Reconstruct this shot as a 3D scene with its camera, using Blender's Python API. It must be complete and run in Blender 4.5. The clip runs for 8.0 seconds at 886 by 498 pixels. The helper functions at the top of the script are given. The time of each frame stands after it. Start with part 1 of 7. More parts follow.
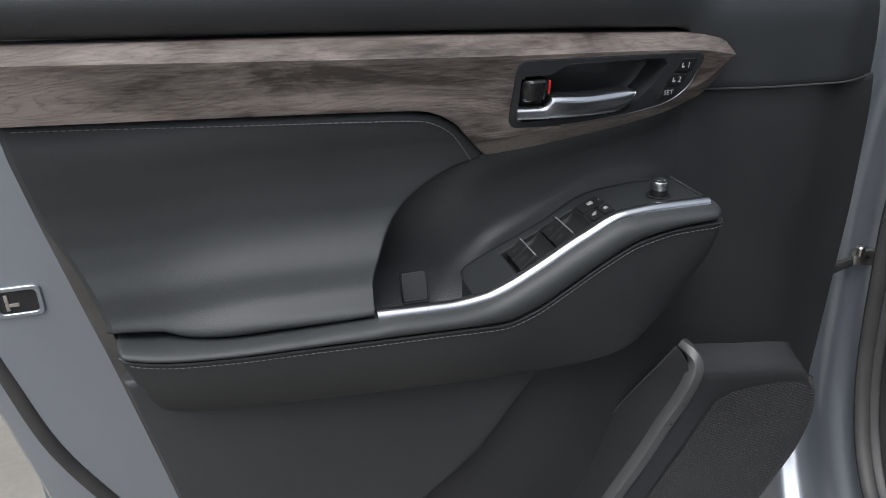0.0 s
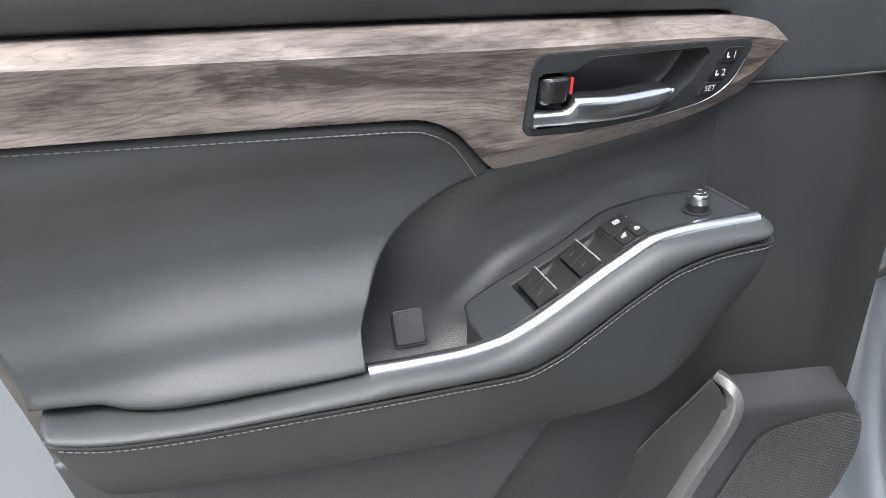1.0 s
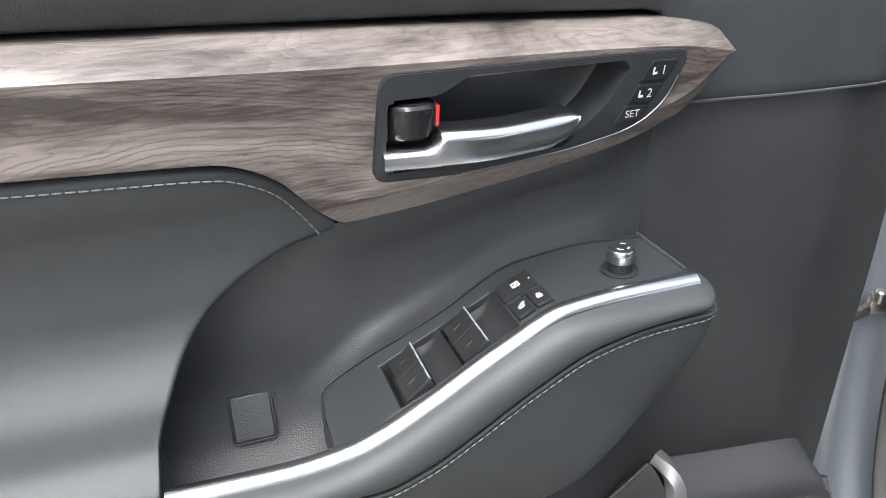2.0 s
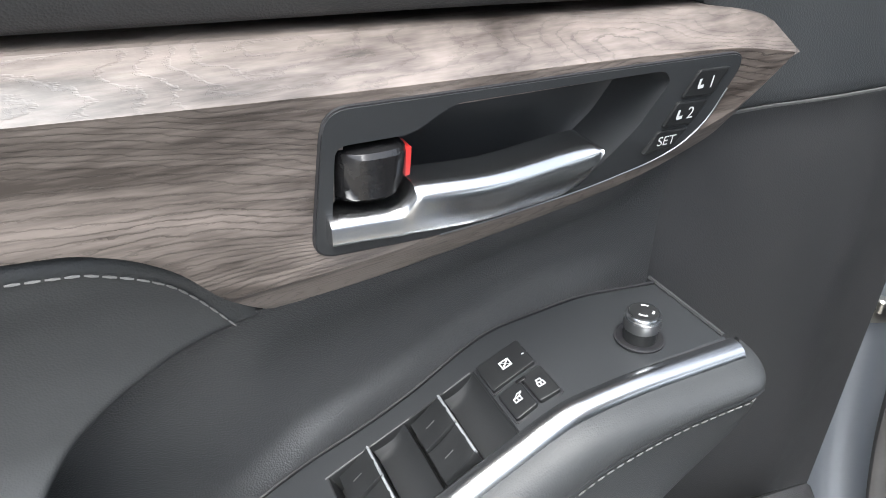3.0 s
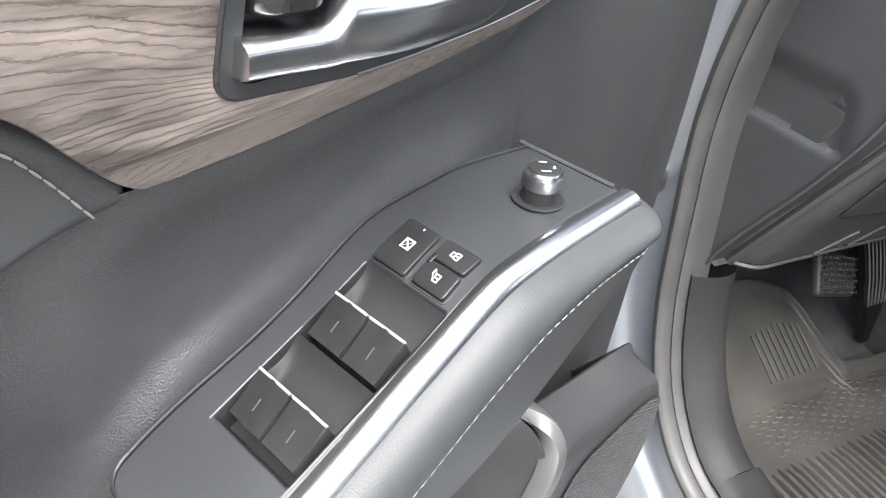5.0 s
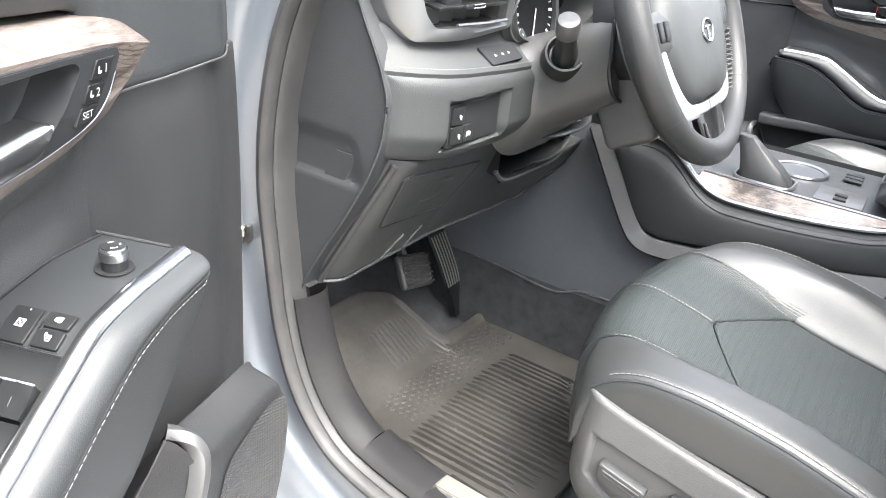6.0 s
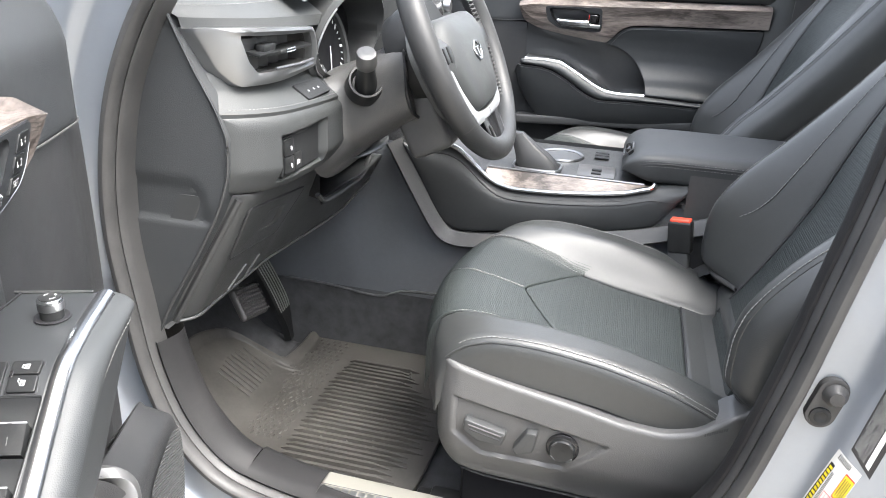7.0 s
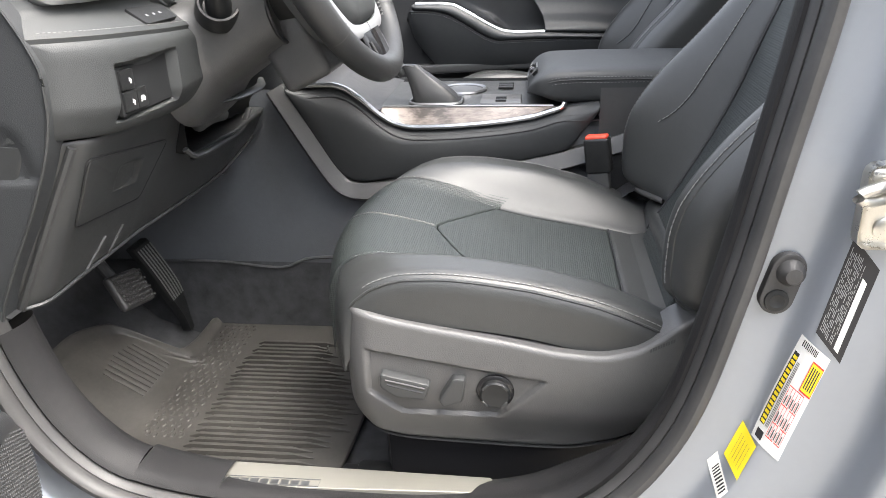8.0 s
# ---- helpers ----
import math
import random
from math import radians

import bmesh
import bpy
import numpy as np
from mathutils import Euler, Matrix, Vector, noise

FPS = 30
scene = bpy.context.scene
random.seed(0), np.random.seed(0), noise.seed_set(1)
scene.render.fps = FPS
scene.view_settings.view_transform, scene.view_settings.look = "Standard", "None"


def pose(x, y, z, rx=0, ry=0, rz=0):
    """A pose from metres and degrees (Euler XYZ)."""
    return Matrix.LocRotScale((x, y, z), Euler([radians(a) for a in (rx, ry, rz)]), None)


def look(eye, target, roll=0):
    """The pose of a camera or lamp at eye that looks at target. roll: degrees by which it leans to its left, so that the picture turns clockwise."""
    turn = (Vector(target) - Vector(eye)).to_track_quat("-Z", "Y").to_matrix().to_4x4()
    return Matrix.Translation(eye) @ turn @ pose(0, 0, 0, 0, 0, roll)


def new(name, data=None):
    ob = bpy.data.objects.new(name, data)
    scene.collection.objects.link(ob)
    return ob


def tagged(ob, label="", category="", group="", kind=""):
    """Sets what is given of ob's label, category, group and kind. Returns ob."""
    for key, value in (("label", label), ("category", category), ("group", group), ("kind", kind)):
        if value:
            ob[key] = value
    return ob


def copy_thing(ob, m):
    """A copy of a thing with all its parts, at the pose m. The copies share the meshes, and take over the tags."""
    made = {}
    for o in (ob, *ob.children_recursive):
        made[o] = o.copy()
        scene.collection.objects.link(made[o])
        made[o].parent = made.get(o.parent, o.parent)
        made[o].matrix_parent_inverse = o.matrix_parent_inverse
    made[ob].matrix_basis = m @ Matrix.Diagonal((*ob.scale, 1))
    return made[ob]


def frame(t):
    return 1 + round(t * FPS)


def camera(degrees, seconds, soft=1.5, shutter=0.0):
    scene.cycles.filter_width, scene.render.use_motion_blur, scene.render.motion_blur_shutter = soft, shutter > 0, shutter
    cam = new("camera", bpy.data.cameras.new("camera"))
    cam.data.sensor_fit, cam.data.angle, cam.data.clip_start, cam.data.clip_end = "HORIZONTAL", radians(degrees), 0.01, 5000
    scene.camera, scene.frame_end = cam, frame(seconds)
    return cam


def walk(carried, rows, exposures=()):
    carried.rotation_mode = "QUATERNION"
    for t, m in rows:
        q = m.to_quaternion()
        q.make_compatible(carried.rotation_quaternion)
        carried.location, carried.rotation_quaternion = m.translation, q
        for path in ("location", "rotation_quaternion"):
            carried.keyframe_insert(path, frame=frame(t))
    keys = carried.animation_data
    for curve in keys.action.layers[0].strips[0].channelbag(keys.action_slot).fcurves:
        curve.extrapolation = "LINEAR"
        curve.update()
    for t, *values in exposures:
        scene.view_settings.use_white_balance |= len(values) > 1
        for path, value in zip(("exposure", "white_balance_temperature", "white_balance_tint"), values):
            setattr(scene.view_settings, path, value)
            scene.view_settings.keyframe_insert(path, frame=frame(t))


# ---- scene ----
cam = camera(61.4, 8.0, soft=0.6)
PATH = [
    (0, (-0.565, 0.263, 1.289), (-0.734, 2.07, 0.449), -0.6),
    (0.5, (-0.591, 0.33, 1.282), (-0.702, 2.133, 0.423), -0.8),
    (1, (-0.604, 0.402, 1.27), (-0.69, 2.199, 0.396), -1.2),
    (1.5, (-0.561, 0.489, 1.252), (-0.646, 2.286, 0.377), -1.2),
    (2, (-0.513, 0.571, 1.255), (-0.568, 2.35, 0.342), -0.9),
    (2.2, (-0.508, 0.603, 1.255), (-0.538, 2.373, 0.322), -0.7),
    (3.3, (-0.547, 0.749, 1.237), (-0.331, 2.419, 0.158), 1.6),
    (3.5, (-0.551, 0.758, 1.224), (-0.293, 2.4, 0.112), 2.1),
    (4, (-0.58, 0.784, 1.188), (-0.199, 2.337, -0.012), 4.5),
    (4.2, (-0.591, 0.795, 1.177), (-0.158, 2.313, -0.051), 5.6),
    (5.3, (-0.612, 0.74, 1.193), (0.446, 2.079, 0.151), 8.0),
    (5.5, (-0.621, 0.696, 1.217), (0.588, 1.945, 0.227), 7.9),
    (6, (-0.676, 0.6, 1.27), (0.861, 1.526, 0.386), 6.3),
    (6.1, (-0.695, 0.574, 1.28), (0.883, 1.451, 0.42), 5.3),
    (6.5, (-0.783, 0.603, 1.285), (0.948, 1.185, 0.469), 4.6),
    (7, (-0.834, 0.622, 1.293), (0.963, 1.035, 0.518), 3.1),
    (7.5, (-0.818, 0.621, 1.278), (0.999, 0.951, 0.508), 1.0),
    (8, (-0.726, 0.599, 1.163), (1.096, 0.828, 0.371), -1.9),
]
walk(cam, [(t, look(eye, target, roll)) for t, eye, target, roll in PATH],
     exposures=[(0.0, 0.48, 6250, 9), (0.2, 1.32, 6250, 9), (0.5, 1.84, 6300, 9), (2.0, 1.92, 6350, 8), (3.5, 2.17, 6350, 8), (4.0, 2.44, 6400, 8), (5.5, 2.90, 6550, 10), (6.0, 3.15, 6600, 9), (6.5, 3.10, 6600, 9), (7.0, 2.90, 6600, 9), (8.0, 2.65, 6750, 10)])

# ---- daylight: bright haze, sun high behind the camera ----
SUN_UP, SUN_WAY = 64.0, 200.0
world = bpy.data.worlds.new("daylight")
scene.world = world
world.use_nodes = True
wn = world.node_tree
sky = wn.nodes.new("ShaderNodeTexSky")
sky.sky_type = "NISHITA"
sky.sun_disc = False
sky.sun_elevation, sky.sun_rotation = radians(SUN_UP), radians(SUN_WAY)
sky.air_density, sky.dust_density = 1.0, 4.0
haze = wn.nodes.new("ShaderNodeHueSaturation")
haze.inputs["Saturation"].default_value = 0.45
wn.links.new(sky.outputs[0], haze.inputs["Color"])
wn.links.new(haze.outputs[0], wn.nodes["Background"].inputs[0])
wn.nodes["Background"].inputs[1].default_value = 0.14
sun = new("sun", bpy.data.lights.new("sun", "SUN"))
sun.data.energy, sun.data.angle, sun.data.color = 1.5, radians(50), (1.0, 0.99, 0.98)
way = Vector((math.sin(radians(SUN_WAY)) * math.cos(radians(SUN_UP)), math.cos(radians(SUN_WAY)) * math.cos(radians(SUN_UP)), math.sin(radians(SUN_UP))))
sun.matrix_world = look(way * 20, (0, 0, 0))


# ---- geometry helpers ----
def smooth(a, b, x):
    k = min(1.0, max(0.0, (x - a) / (b - a)))
    return k * k * (3 - 2 * k)


def curve(*keys):
    """A smooth function through keys (x, y) with no overshoot."""
    keys = sorted(keys)
    xs, ys = [k[0] for k in keys], [k[1] for k in keys]
    n = len(xs)
    d = [(ys[i + 1] - ys[i]) / (xs[i + 1] - xs[i]) for i in range(n - 1)]
    m = [d[0]] + [0 if d[i - 1] * d[i] <= 0 else 2 * d[i - 1] * d[i] / (d[i - 1] + d[i]) for i in range(1, n - 1)] + [d[-1]]

    def f(x):
        if x <= xs[0]:
            return ys[0]
        if x >= xs[-1]:
            return ys[-1]
        i = next(j for j in range(n - 1) if x <= xs[j + 1])
        h = xs[i + 1] - xs[i]
        t = (x - xs[i]) / h
        return (ys[i] * (1 + 2 * t) + m[i] * h * t) * (1 - t) ** 2 + (ys[i + 1] * (3 - 2 * t) + m[i + 1] * h * (t - 1)) * t * t
    return f


def spline(pts, n, closed=False):
    """n points evenly along a smooth line through pts."""
    p = [Vector(q).to_3d() if len(q) == 3 else Vector((q[0], q[1], 0)) for q in pts]
    k = len(p)
    dense = []
    for i in range(k if closed else k - 1):
        a, b = p[i], p[(i + 1) % k]
        z = p[(i - 1) % k] if closed or i else a * 2 - b
        c = p[(i + 2) % k] if closed or i + 2 < k else b * 2 - a
        lab = max((b - a).length, 1e-6)
        m0 = (b - z) * (lab / max((a - z).length + lab, 1e-6))
        m1 = (c - a) * (lab / max((c - b).length + lab, 1e-6))
        for j in range(16):
            t = j / 16
            dense.append(a * (2 * t**3 - 3 * t * t + 1) + m0 * (t**3 - 2 * t * t + t) + b * (3 * t * t - 2 * t**3) + m1 * (t**3 - t * t))
    dense.append(p[0] if closed else p[-1])
    run = [0.0]
    for a, b in zip(dense, dense[1:]):
        run.append(run[-1] + (b - a).length)
    out, j = [], 0
    for i in range(n):
        s = run[-1] * i / (n if closed else n - 1)
        while j < len(run) - 2 and run[j + 1] < s:
            j += 1
        w = (s - run[j]) / max(run[j + 1] - run[j], 1e-9)
        out.append(dense[j].lerp(dense[j + 1], min(1, max(0, w))))
    return out


def grid(rows, wrap=False, loop=False, cap=False):
    """Quads over rows of points; wrap closes each row, loop joins the last row to the first, cap fills the end rows."""
    n = len(rows[0])
    v = [tuple(p) for r in rows for p in r]
    f = []
    m = len(rows)
    for i in range(m if loop else m - 1):
        for j in range(n if wrap else n - 1):
            a, b = i * n + j, i * n + (j + 1) % n
            c, d = ((i + 1) % m) * n + (j + 1) % n, ((i + 1) % m) * n + j
            f.append((a, b, c, d))
    if cap:
        f.append(tuple(range(n - 1, -1, -1)))
        f.append(tuple(range((m - 1) * n, m * n)))
    return v, f


def join(*geos):
    v, f = [], []
    for gv, gf in geos:
        o = len(v)
        v += gv
        f += [tuple(i + o for i in q) for q in gf]
    return v, f


def moved(geo, m):
    return [tuple(m @ Vector(p)) for p in geo[0]], geo[1]


def tube(path, r, sides=8, closed=False, flat=1.0, up=(0, 0, 1)):
    rows = []
    n = len(path)
    path = [Vector(p) for p in path]
    for i, p in enumerate(path):
        a = path[(i - 1) % n] if closed or i else p
        b = path[(i + 1) % n] if closed or i < n - 1 else p
        t = (b - a).normalized()
        s = t.cross(Vector(up))
        s = s.normalized() if s.length > 1e-4 else t.orthogonal().normalized()
        w = s.cross(t)
        rr = r(i / (n - 1)) if callable(r) else r
        rows.append([p + s * math.cos(2 * math.pi * k / sides) * rr + w * math.sin(2 * math.pi * k / sides) * rr * flat for k in range(sides)])
    return grid(rows, wrap=True, loop=closed, cap=not closed)


def sweep(path, profile, across, closed=False, cap=False):
    """profile (a, b) carried along path: a along across(i), b along the given second axis."""
    rows = []
    for i, p in enumerate(path):
        s, w = across(i)
        rows.append([Vector(p) + Vector(s) * a + Vector(w) * b for a, b in profile])
    return grid(rows, loop=closed, cap=cap)


def offset(poly, d):
    """A closed 2D outline moved inwards by d (outwards if minus)."""
    area = sum(a[0] * b[1] - b[0] * a[1] for a, b in zip(poly, poly[1:] + poly[:1]))
    sg = 1 if area > 0 else -1
    out = []
    n = len(poly)
    for i in range(n):
        a, p, b = Vector(poly[i - 1][:2]), Vector(poly[i][:2]), Vector(poly[(i + 1) % n][:2])
        e1, e2 = (p - a).normalized(), (b - p).normalized()
        n1, n2 = Vector((-e1.y, e1.x)) * sg, Vector((-e2.y, e2.x)) * sg
        m = n1 + n2
        m = m / max(m.length_squared / 2, 0.35)
        out.append((p.x + m.x * d, p.y + m.y * d))
    return out


def rounded(poly, r, k=4):
    """A 2D outline with its corners rounded by about r."""
    out = []
    n = len(poly)
    for i in range(n):
        a, p, b = Vector(poly[i - 1][:2]), Vector(poly[i][:2]), Vector(poly[(i + 1) % n][:2])
        rr = min(r, (p - a).length * 0.45, (b - p).length * 0.45)
        s, e = p + (a - p).normalized() * rr, p + (b - p).normalized() * rr
        for j in range(k + 1):
            t = j / k
            q = s * (1 - t) ** 2 + p * 2 * t * (1 - t) + e * t * t
            out.append((q.x, q.y))
    return out


def slab(poly, at, top, bottom, bevel=0.001, dome=0.0):
    """A flat piece with outline poly from height bottom to top, bevelled; at(a, b, h) places it."""
    rings = [(0, bottom), (0, top - bevel), (bevel * 0.3, top - bevel * 0.3), (bevel, top), (bevel * 1.5, top)]
    rows = []
    for inset, h in rings:
        q = offset(poly, inset) if inset else [tuple(p[:2]) for p in poly]
        rows.append([at(a, b, h) for a, b in q])
    v, f = grid(rows, wrap=True)
    n = len(poly)
    q = offset(poly, bevel * 1.5)
    ca, cb = sum(p[0] for p in q) / n, sum(p[1] for p in q) / n
    v.append(tuple(at(ca, cb, top + dome)))
    o = 4 * n
    f += [(o + i, o + (i + 1) % n, len(v) - 1) for i in range(n)]
    f.append(tuple(range(n - 1, -1, -1)))
    return [tuple(p) for p in v], f


def ring(outer, inner, at, top, bottom):
    """A flat frame between two outlines with the same count of points."""
    n = len(outer)
    rows = [[at(a, b, bottom) for a, b in outer], [at(a, b, top - 0.001) for a, b in outer], [at(a, b, top) for a, b in offset(outer, 0.001)],
            [at(a, b, top) for a, b in offset(inner, -0.001)], [at(a, b, top - 0.001) for a, b in inner], [at(a, b, bottom) for a, b in inner]]
    return grid(rows, wrap=True)


def patch(us, lo, hi, at, nv=24, lip=0.004, skirt=0.02, back=None, bias=1.0):
    """A padded panel: columns us, each from lo(u) to hi(u); at(u, v, w) places a point, w the height above the surface.
    The borders roll off by lip and go back by skirt."""
    us = list(us)
    nu = len(us)
    rows = []
    for i, u in enumerate(us):
        a, b = lo(u), hi(u)
        row = []
        for j in range(nv):
            t = j / (nv - 1)
            t = 0.5 - 0.5 * math.cos(math.pi * t) if bias else t
            v = a + (b - a) * t
            e = min((v - a), (b - v), abs(u - us[0]), abs(us[-1] - u))
            k = max(0.0, 1 - e / (lip * 1.2)) if lip else 0
            w = -lip * (1 - math.sqrt(max(0, 1 - k * k)))
            row.append(at(u, v, w))
        rows.append(row)
    v, f = grid(rows)
    rim = [i for i in range(nv)] + [i * nv + nv - 1 for i in range(1, nu)] + [(nu - 1) * nv + j for j in range(nv - 2, -1, -1)] + [i * nv for i in range(nu - 2, 0, -1)]
    o = len(v)
    for i in rim:
        u, j = us[i // nv], i % nv
        a, b = lo(u), hi(u)
        t = j / (nv - 1)
        t = 0.5 - 0.5 * math.cos(math.pi * t) if bias else t
        v.append(tuple(at(u, a + (b - a) * t, -lip - skirt)))
    k = len(rim)
    f += [(rim[i], o + i, o + (i + 1) % k, rim[(i + 1) % k]) for i in range(k)]
    return [tuple(p) for p in v], f


def inside(poly, x, y):
    hit = False
    for (ax, ay), (bx, by) in zip(poly, poly[1:] + poly[:1]):
        if (ay > y) != (by > y) and x < ax + (y - ay) / (by - ay) * (bx - ax):
            hit = not hit
    return hit


def span(a, b, n):
    return [a + (b - a) * i / (n - 1) for i in range(n)]


def clustered(a, b, n):
    return [a + (b - a) * (0.5 - 0.5 * math.cos(math.pi * i / (n - 1))) for i in range(n)]


def block(c, s, bevel=0.002, seg=2):
    """A box with rounded edges, centre c and size s."""
    bm = bmesh.new()
    bmesh.ops.create_cube(bm, size=1)
    bmesh.ops.scale(bm, vec=s, verts=bm.verts)
    bmesh.ops.bevel(bm, geom=bm.edges[:], offset=bevel, segments=seg, affect="EDGES", profile=0.5)
    bmesh.ops.translate(bm, vec=c, verts=bm.verts)
    bm.verts.index_update()
    geo = [tuple(v.co) for v in bm.verts], [tuple(v.index for v in f.verts) for f in bm.faces]
    bm.free()
    return geo


def lathe(profile, sides=24):
    """Turned about z: profile of (r, z)."""
    return grid([[(r * math.cos(2 * math.pi * k / sides), r * math.sin(2 * math.pi * k / sides), z) for k in range(sides)] for r, z in profile], wrap=True, cap=True)


def thing(name, label, category, m=None, group="", kind=""):
    ob = new(name)
    ob.empty_display_size = 0.05
    if m:
        ob.matrix_world = m
    return tagged(ob, label, category, group, kind)


def part(name, geo, material, parent=None, label="", angle=38):
    me = bpy.data.meshes.new(name)
    me.from_pydata([tuple(p) for p in geo[0]], [], geo[1])
    bm = bmesh.new()
    bm.from_mesh(me)
    bmesh.ops.recalc_face_normals(bm, faces=bm.faces)
    bm.to_mesh(me)
    bm.free()
    me.polygons.foreach_set("use_smooth", [True] * len(me.polygons))
    me.set_sharp_from_angle(angle=radians(angle))
    me.materials.append(material)
    ob = new(name, me)
    if parent:
        ob.parent = parent
    if label:
        ob["label"] = label
    return ob


def stitches(path, length=0.0052, gap=0.0014, r=0.00045):
    """Short raised threads along a line."""
    path = [Vector(p) for p in path]
    geos = []
    total = sum((b - a).length for a, b in zip(path, path[1:]))
    n = max(2, int(total / (length + gap)))
    q = spline(path, n * 10 + 1)
    k = max(1, int(10 * length / (length + gap)))
    for i in range(n):
        a, b = q[i * 10], q[i * 10 + k]
        geos.append(tube([a, a.lerp(b, 0.5), b], lambda s: r * (1.0 if 0.2 < s < 0.8 else 0.6), 5))
    return join(*geos)


# ---- materials ----
def node(nt, kind, **inputs):
    nd = nt.nodes.new(kind)
    for k, v in inputs.items():
        nd.inputs[k.replace("_", " ")].default_value = v
    return nd


def surface(name, color, rough=0.5, metal=0.0, var=0.12, vscale=6.0, grain=0.0, gscale=700.0, gkind="cell", dirt=0.0, coat=0.0, spec=0.5, rvar=0.1, stretch=None, holes=False):
    m = bpy.data.materials.new(name)
    m.use_nodes = True
    nt = m.node_tree
    b = nt.nodes["Principled BSDF"]
    b.inputs["Metallic"].default_value = metal
    b.inputs["Specular IOR Level"].default_value = spec
    b.inputs["Coat Weight"].default_value = coat
    b.inputs["Coat Roughness"].default_value = 0.06
    co = node(nt, "ShaderNodeTexCoord")
    src = co.outputs["Object"]
    if stretch:
        mp = node(nt, "ShaderNodeMapping")
        mp.inputs["Scale"].default_value = stretch
        nt.links.new(src, mp.inputs["Vector"])
        src = mp.outputs["Vector"]
    big = node(nt, "ShaderNodeTexNoise", Scale=vscale, Detail=4.0, Roughness=0.6)
    fine = node(nt, "ShaderNodeTexNoise", Scale=vscale * 22, Detail=3.0, Roughness=0.6)
    nt.links.new(src, big.inputs["Vector"])
    nt.links.new(src, fine.inputs["Vector"])
    mix = node(nt, "ShaderNodeMath")
    mix.operation = "MULTIPLY_ADD"
    mix.inputs[1].default_value = 0.35
    nt.links.new(fine.outputs["Fac"], mix.inputs[0])
    nt.links.new(big.outputs["Fac"], mix.inputs[2])
    ramp = nt.nodes.new("ShaderNodeValToRGB")
    ramp.color_ramp.elements[0].position, ramp.color_ramp.elements[1].position = 0.42, 0.95
    c = Vector(color)
    dusty = c.lerp(Vector((0.3, 0.28, 0.25)), dirt)
    ramp.color_ramp.elements[0].color = (*(c * (1 - var)), 1)
    ramp.color_ramp.elements[1].color = (*(dusty * (1 + var)), 1)
    nt.links.new(mix.outputs[0], ramp.inputs[0])
    nt.links.new(ramp.outputs[0], b.inputs["Base Color"])
    mr = node(nt, "ShaderNodeMapRange")
    mr.inputs["From Min"].default_value, mr.inputs["From Max"].default_value = 0.4, 0.95
    mr.inputs["To Min"].default_value, mr.inputs["To Max"].default_value = max(0.02, rough - rvar), min(1.0, rough + rvar)
    nt.links.new(mix.outputs[0], mr.inputs["Value"])
    nt.links.new(mr.outputs[0], b.inputs["Roughness"])
    if grain:
        if gkind == "cell":
            tx = node(nt, "ShaderNodeTexVoronoi", Scale=gscale)
            out = tx.outputs["Distance"]
        else:
            tx = node(nt, "ShaderNodeTexNoise", Scale=gscale, Detail=3.0)
            out = tx.outputs["Fac"]
        nt.links.new(src, tx.inputs["Vector"])
        bp = node(nt, "ShaderNodeBump", Strength=grain, Distance=0.0006)
        if holes:
            bp.inputs["Distance"].default_value = 0.0012
            hr = node(nt, "ShaderNodeMapRange")
            hr.inputs["From Min"].default_value, hr.inputs["From Max"].default_value = 0.22, 0.34
            hr.inputs["To Min"].default_value, hr.inputs["To Max"].default_value = 0.25, 1.0
            nt.links.new(out, hr.inputs["Value"])
            hm = nt.nodes.new("ShaderNodeMix")
            hm.data_type, hm.blend_type = "RGBA", "MULTIPLY"
            hm.inputs["Factor"].default_value = 1.0
            nt.links.new(ramp.outputs[0], hm.inputs["A"])
            nt.links.new(hr.outputs[0], hm.inputs["B"])
            nt.links.new(hm.outputs["Result"], b.inputs["Base Color"])
            tx.inputs["Randomness"].default_value = 0.15
        elif gkind == "cell":
            bp.invert = True
        nt.links.new(out, bp.inputs["Height"])
        nt.links.new(bp.outputs[0], b.inputs["Normal"])
    return m


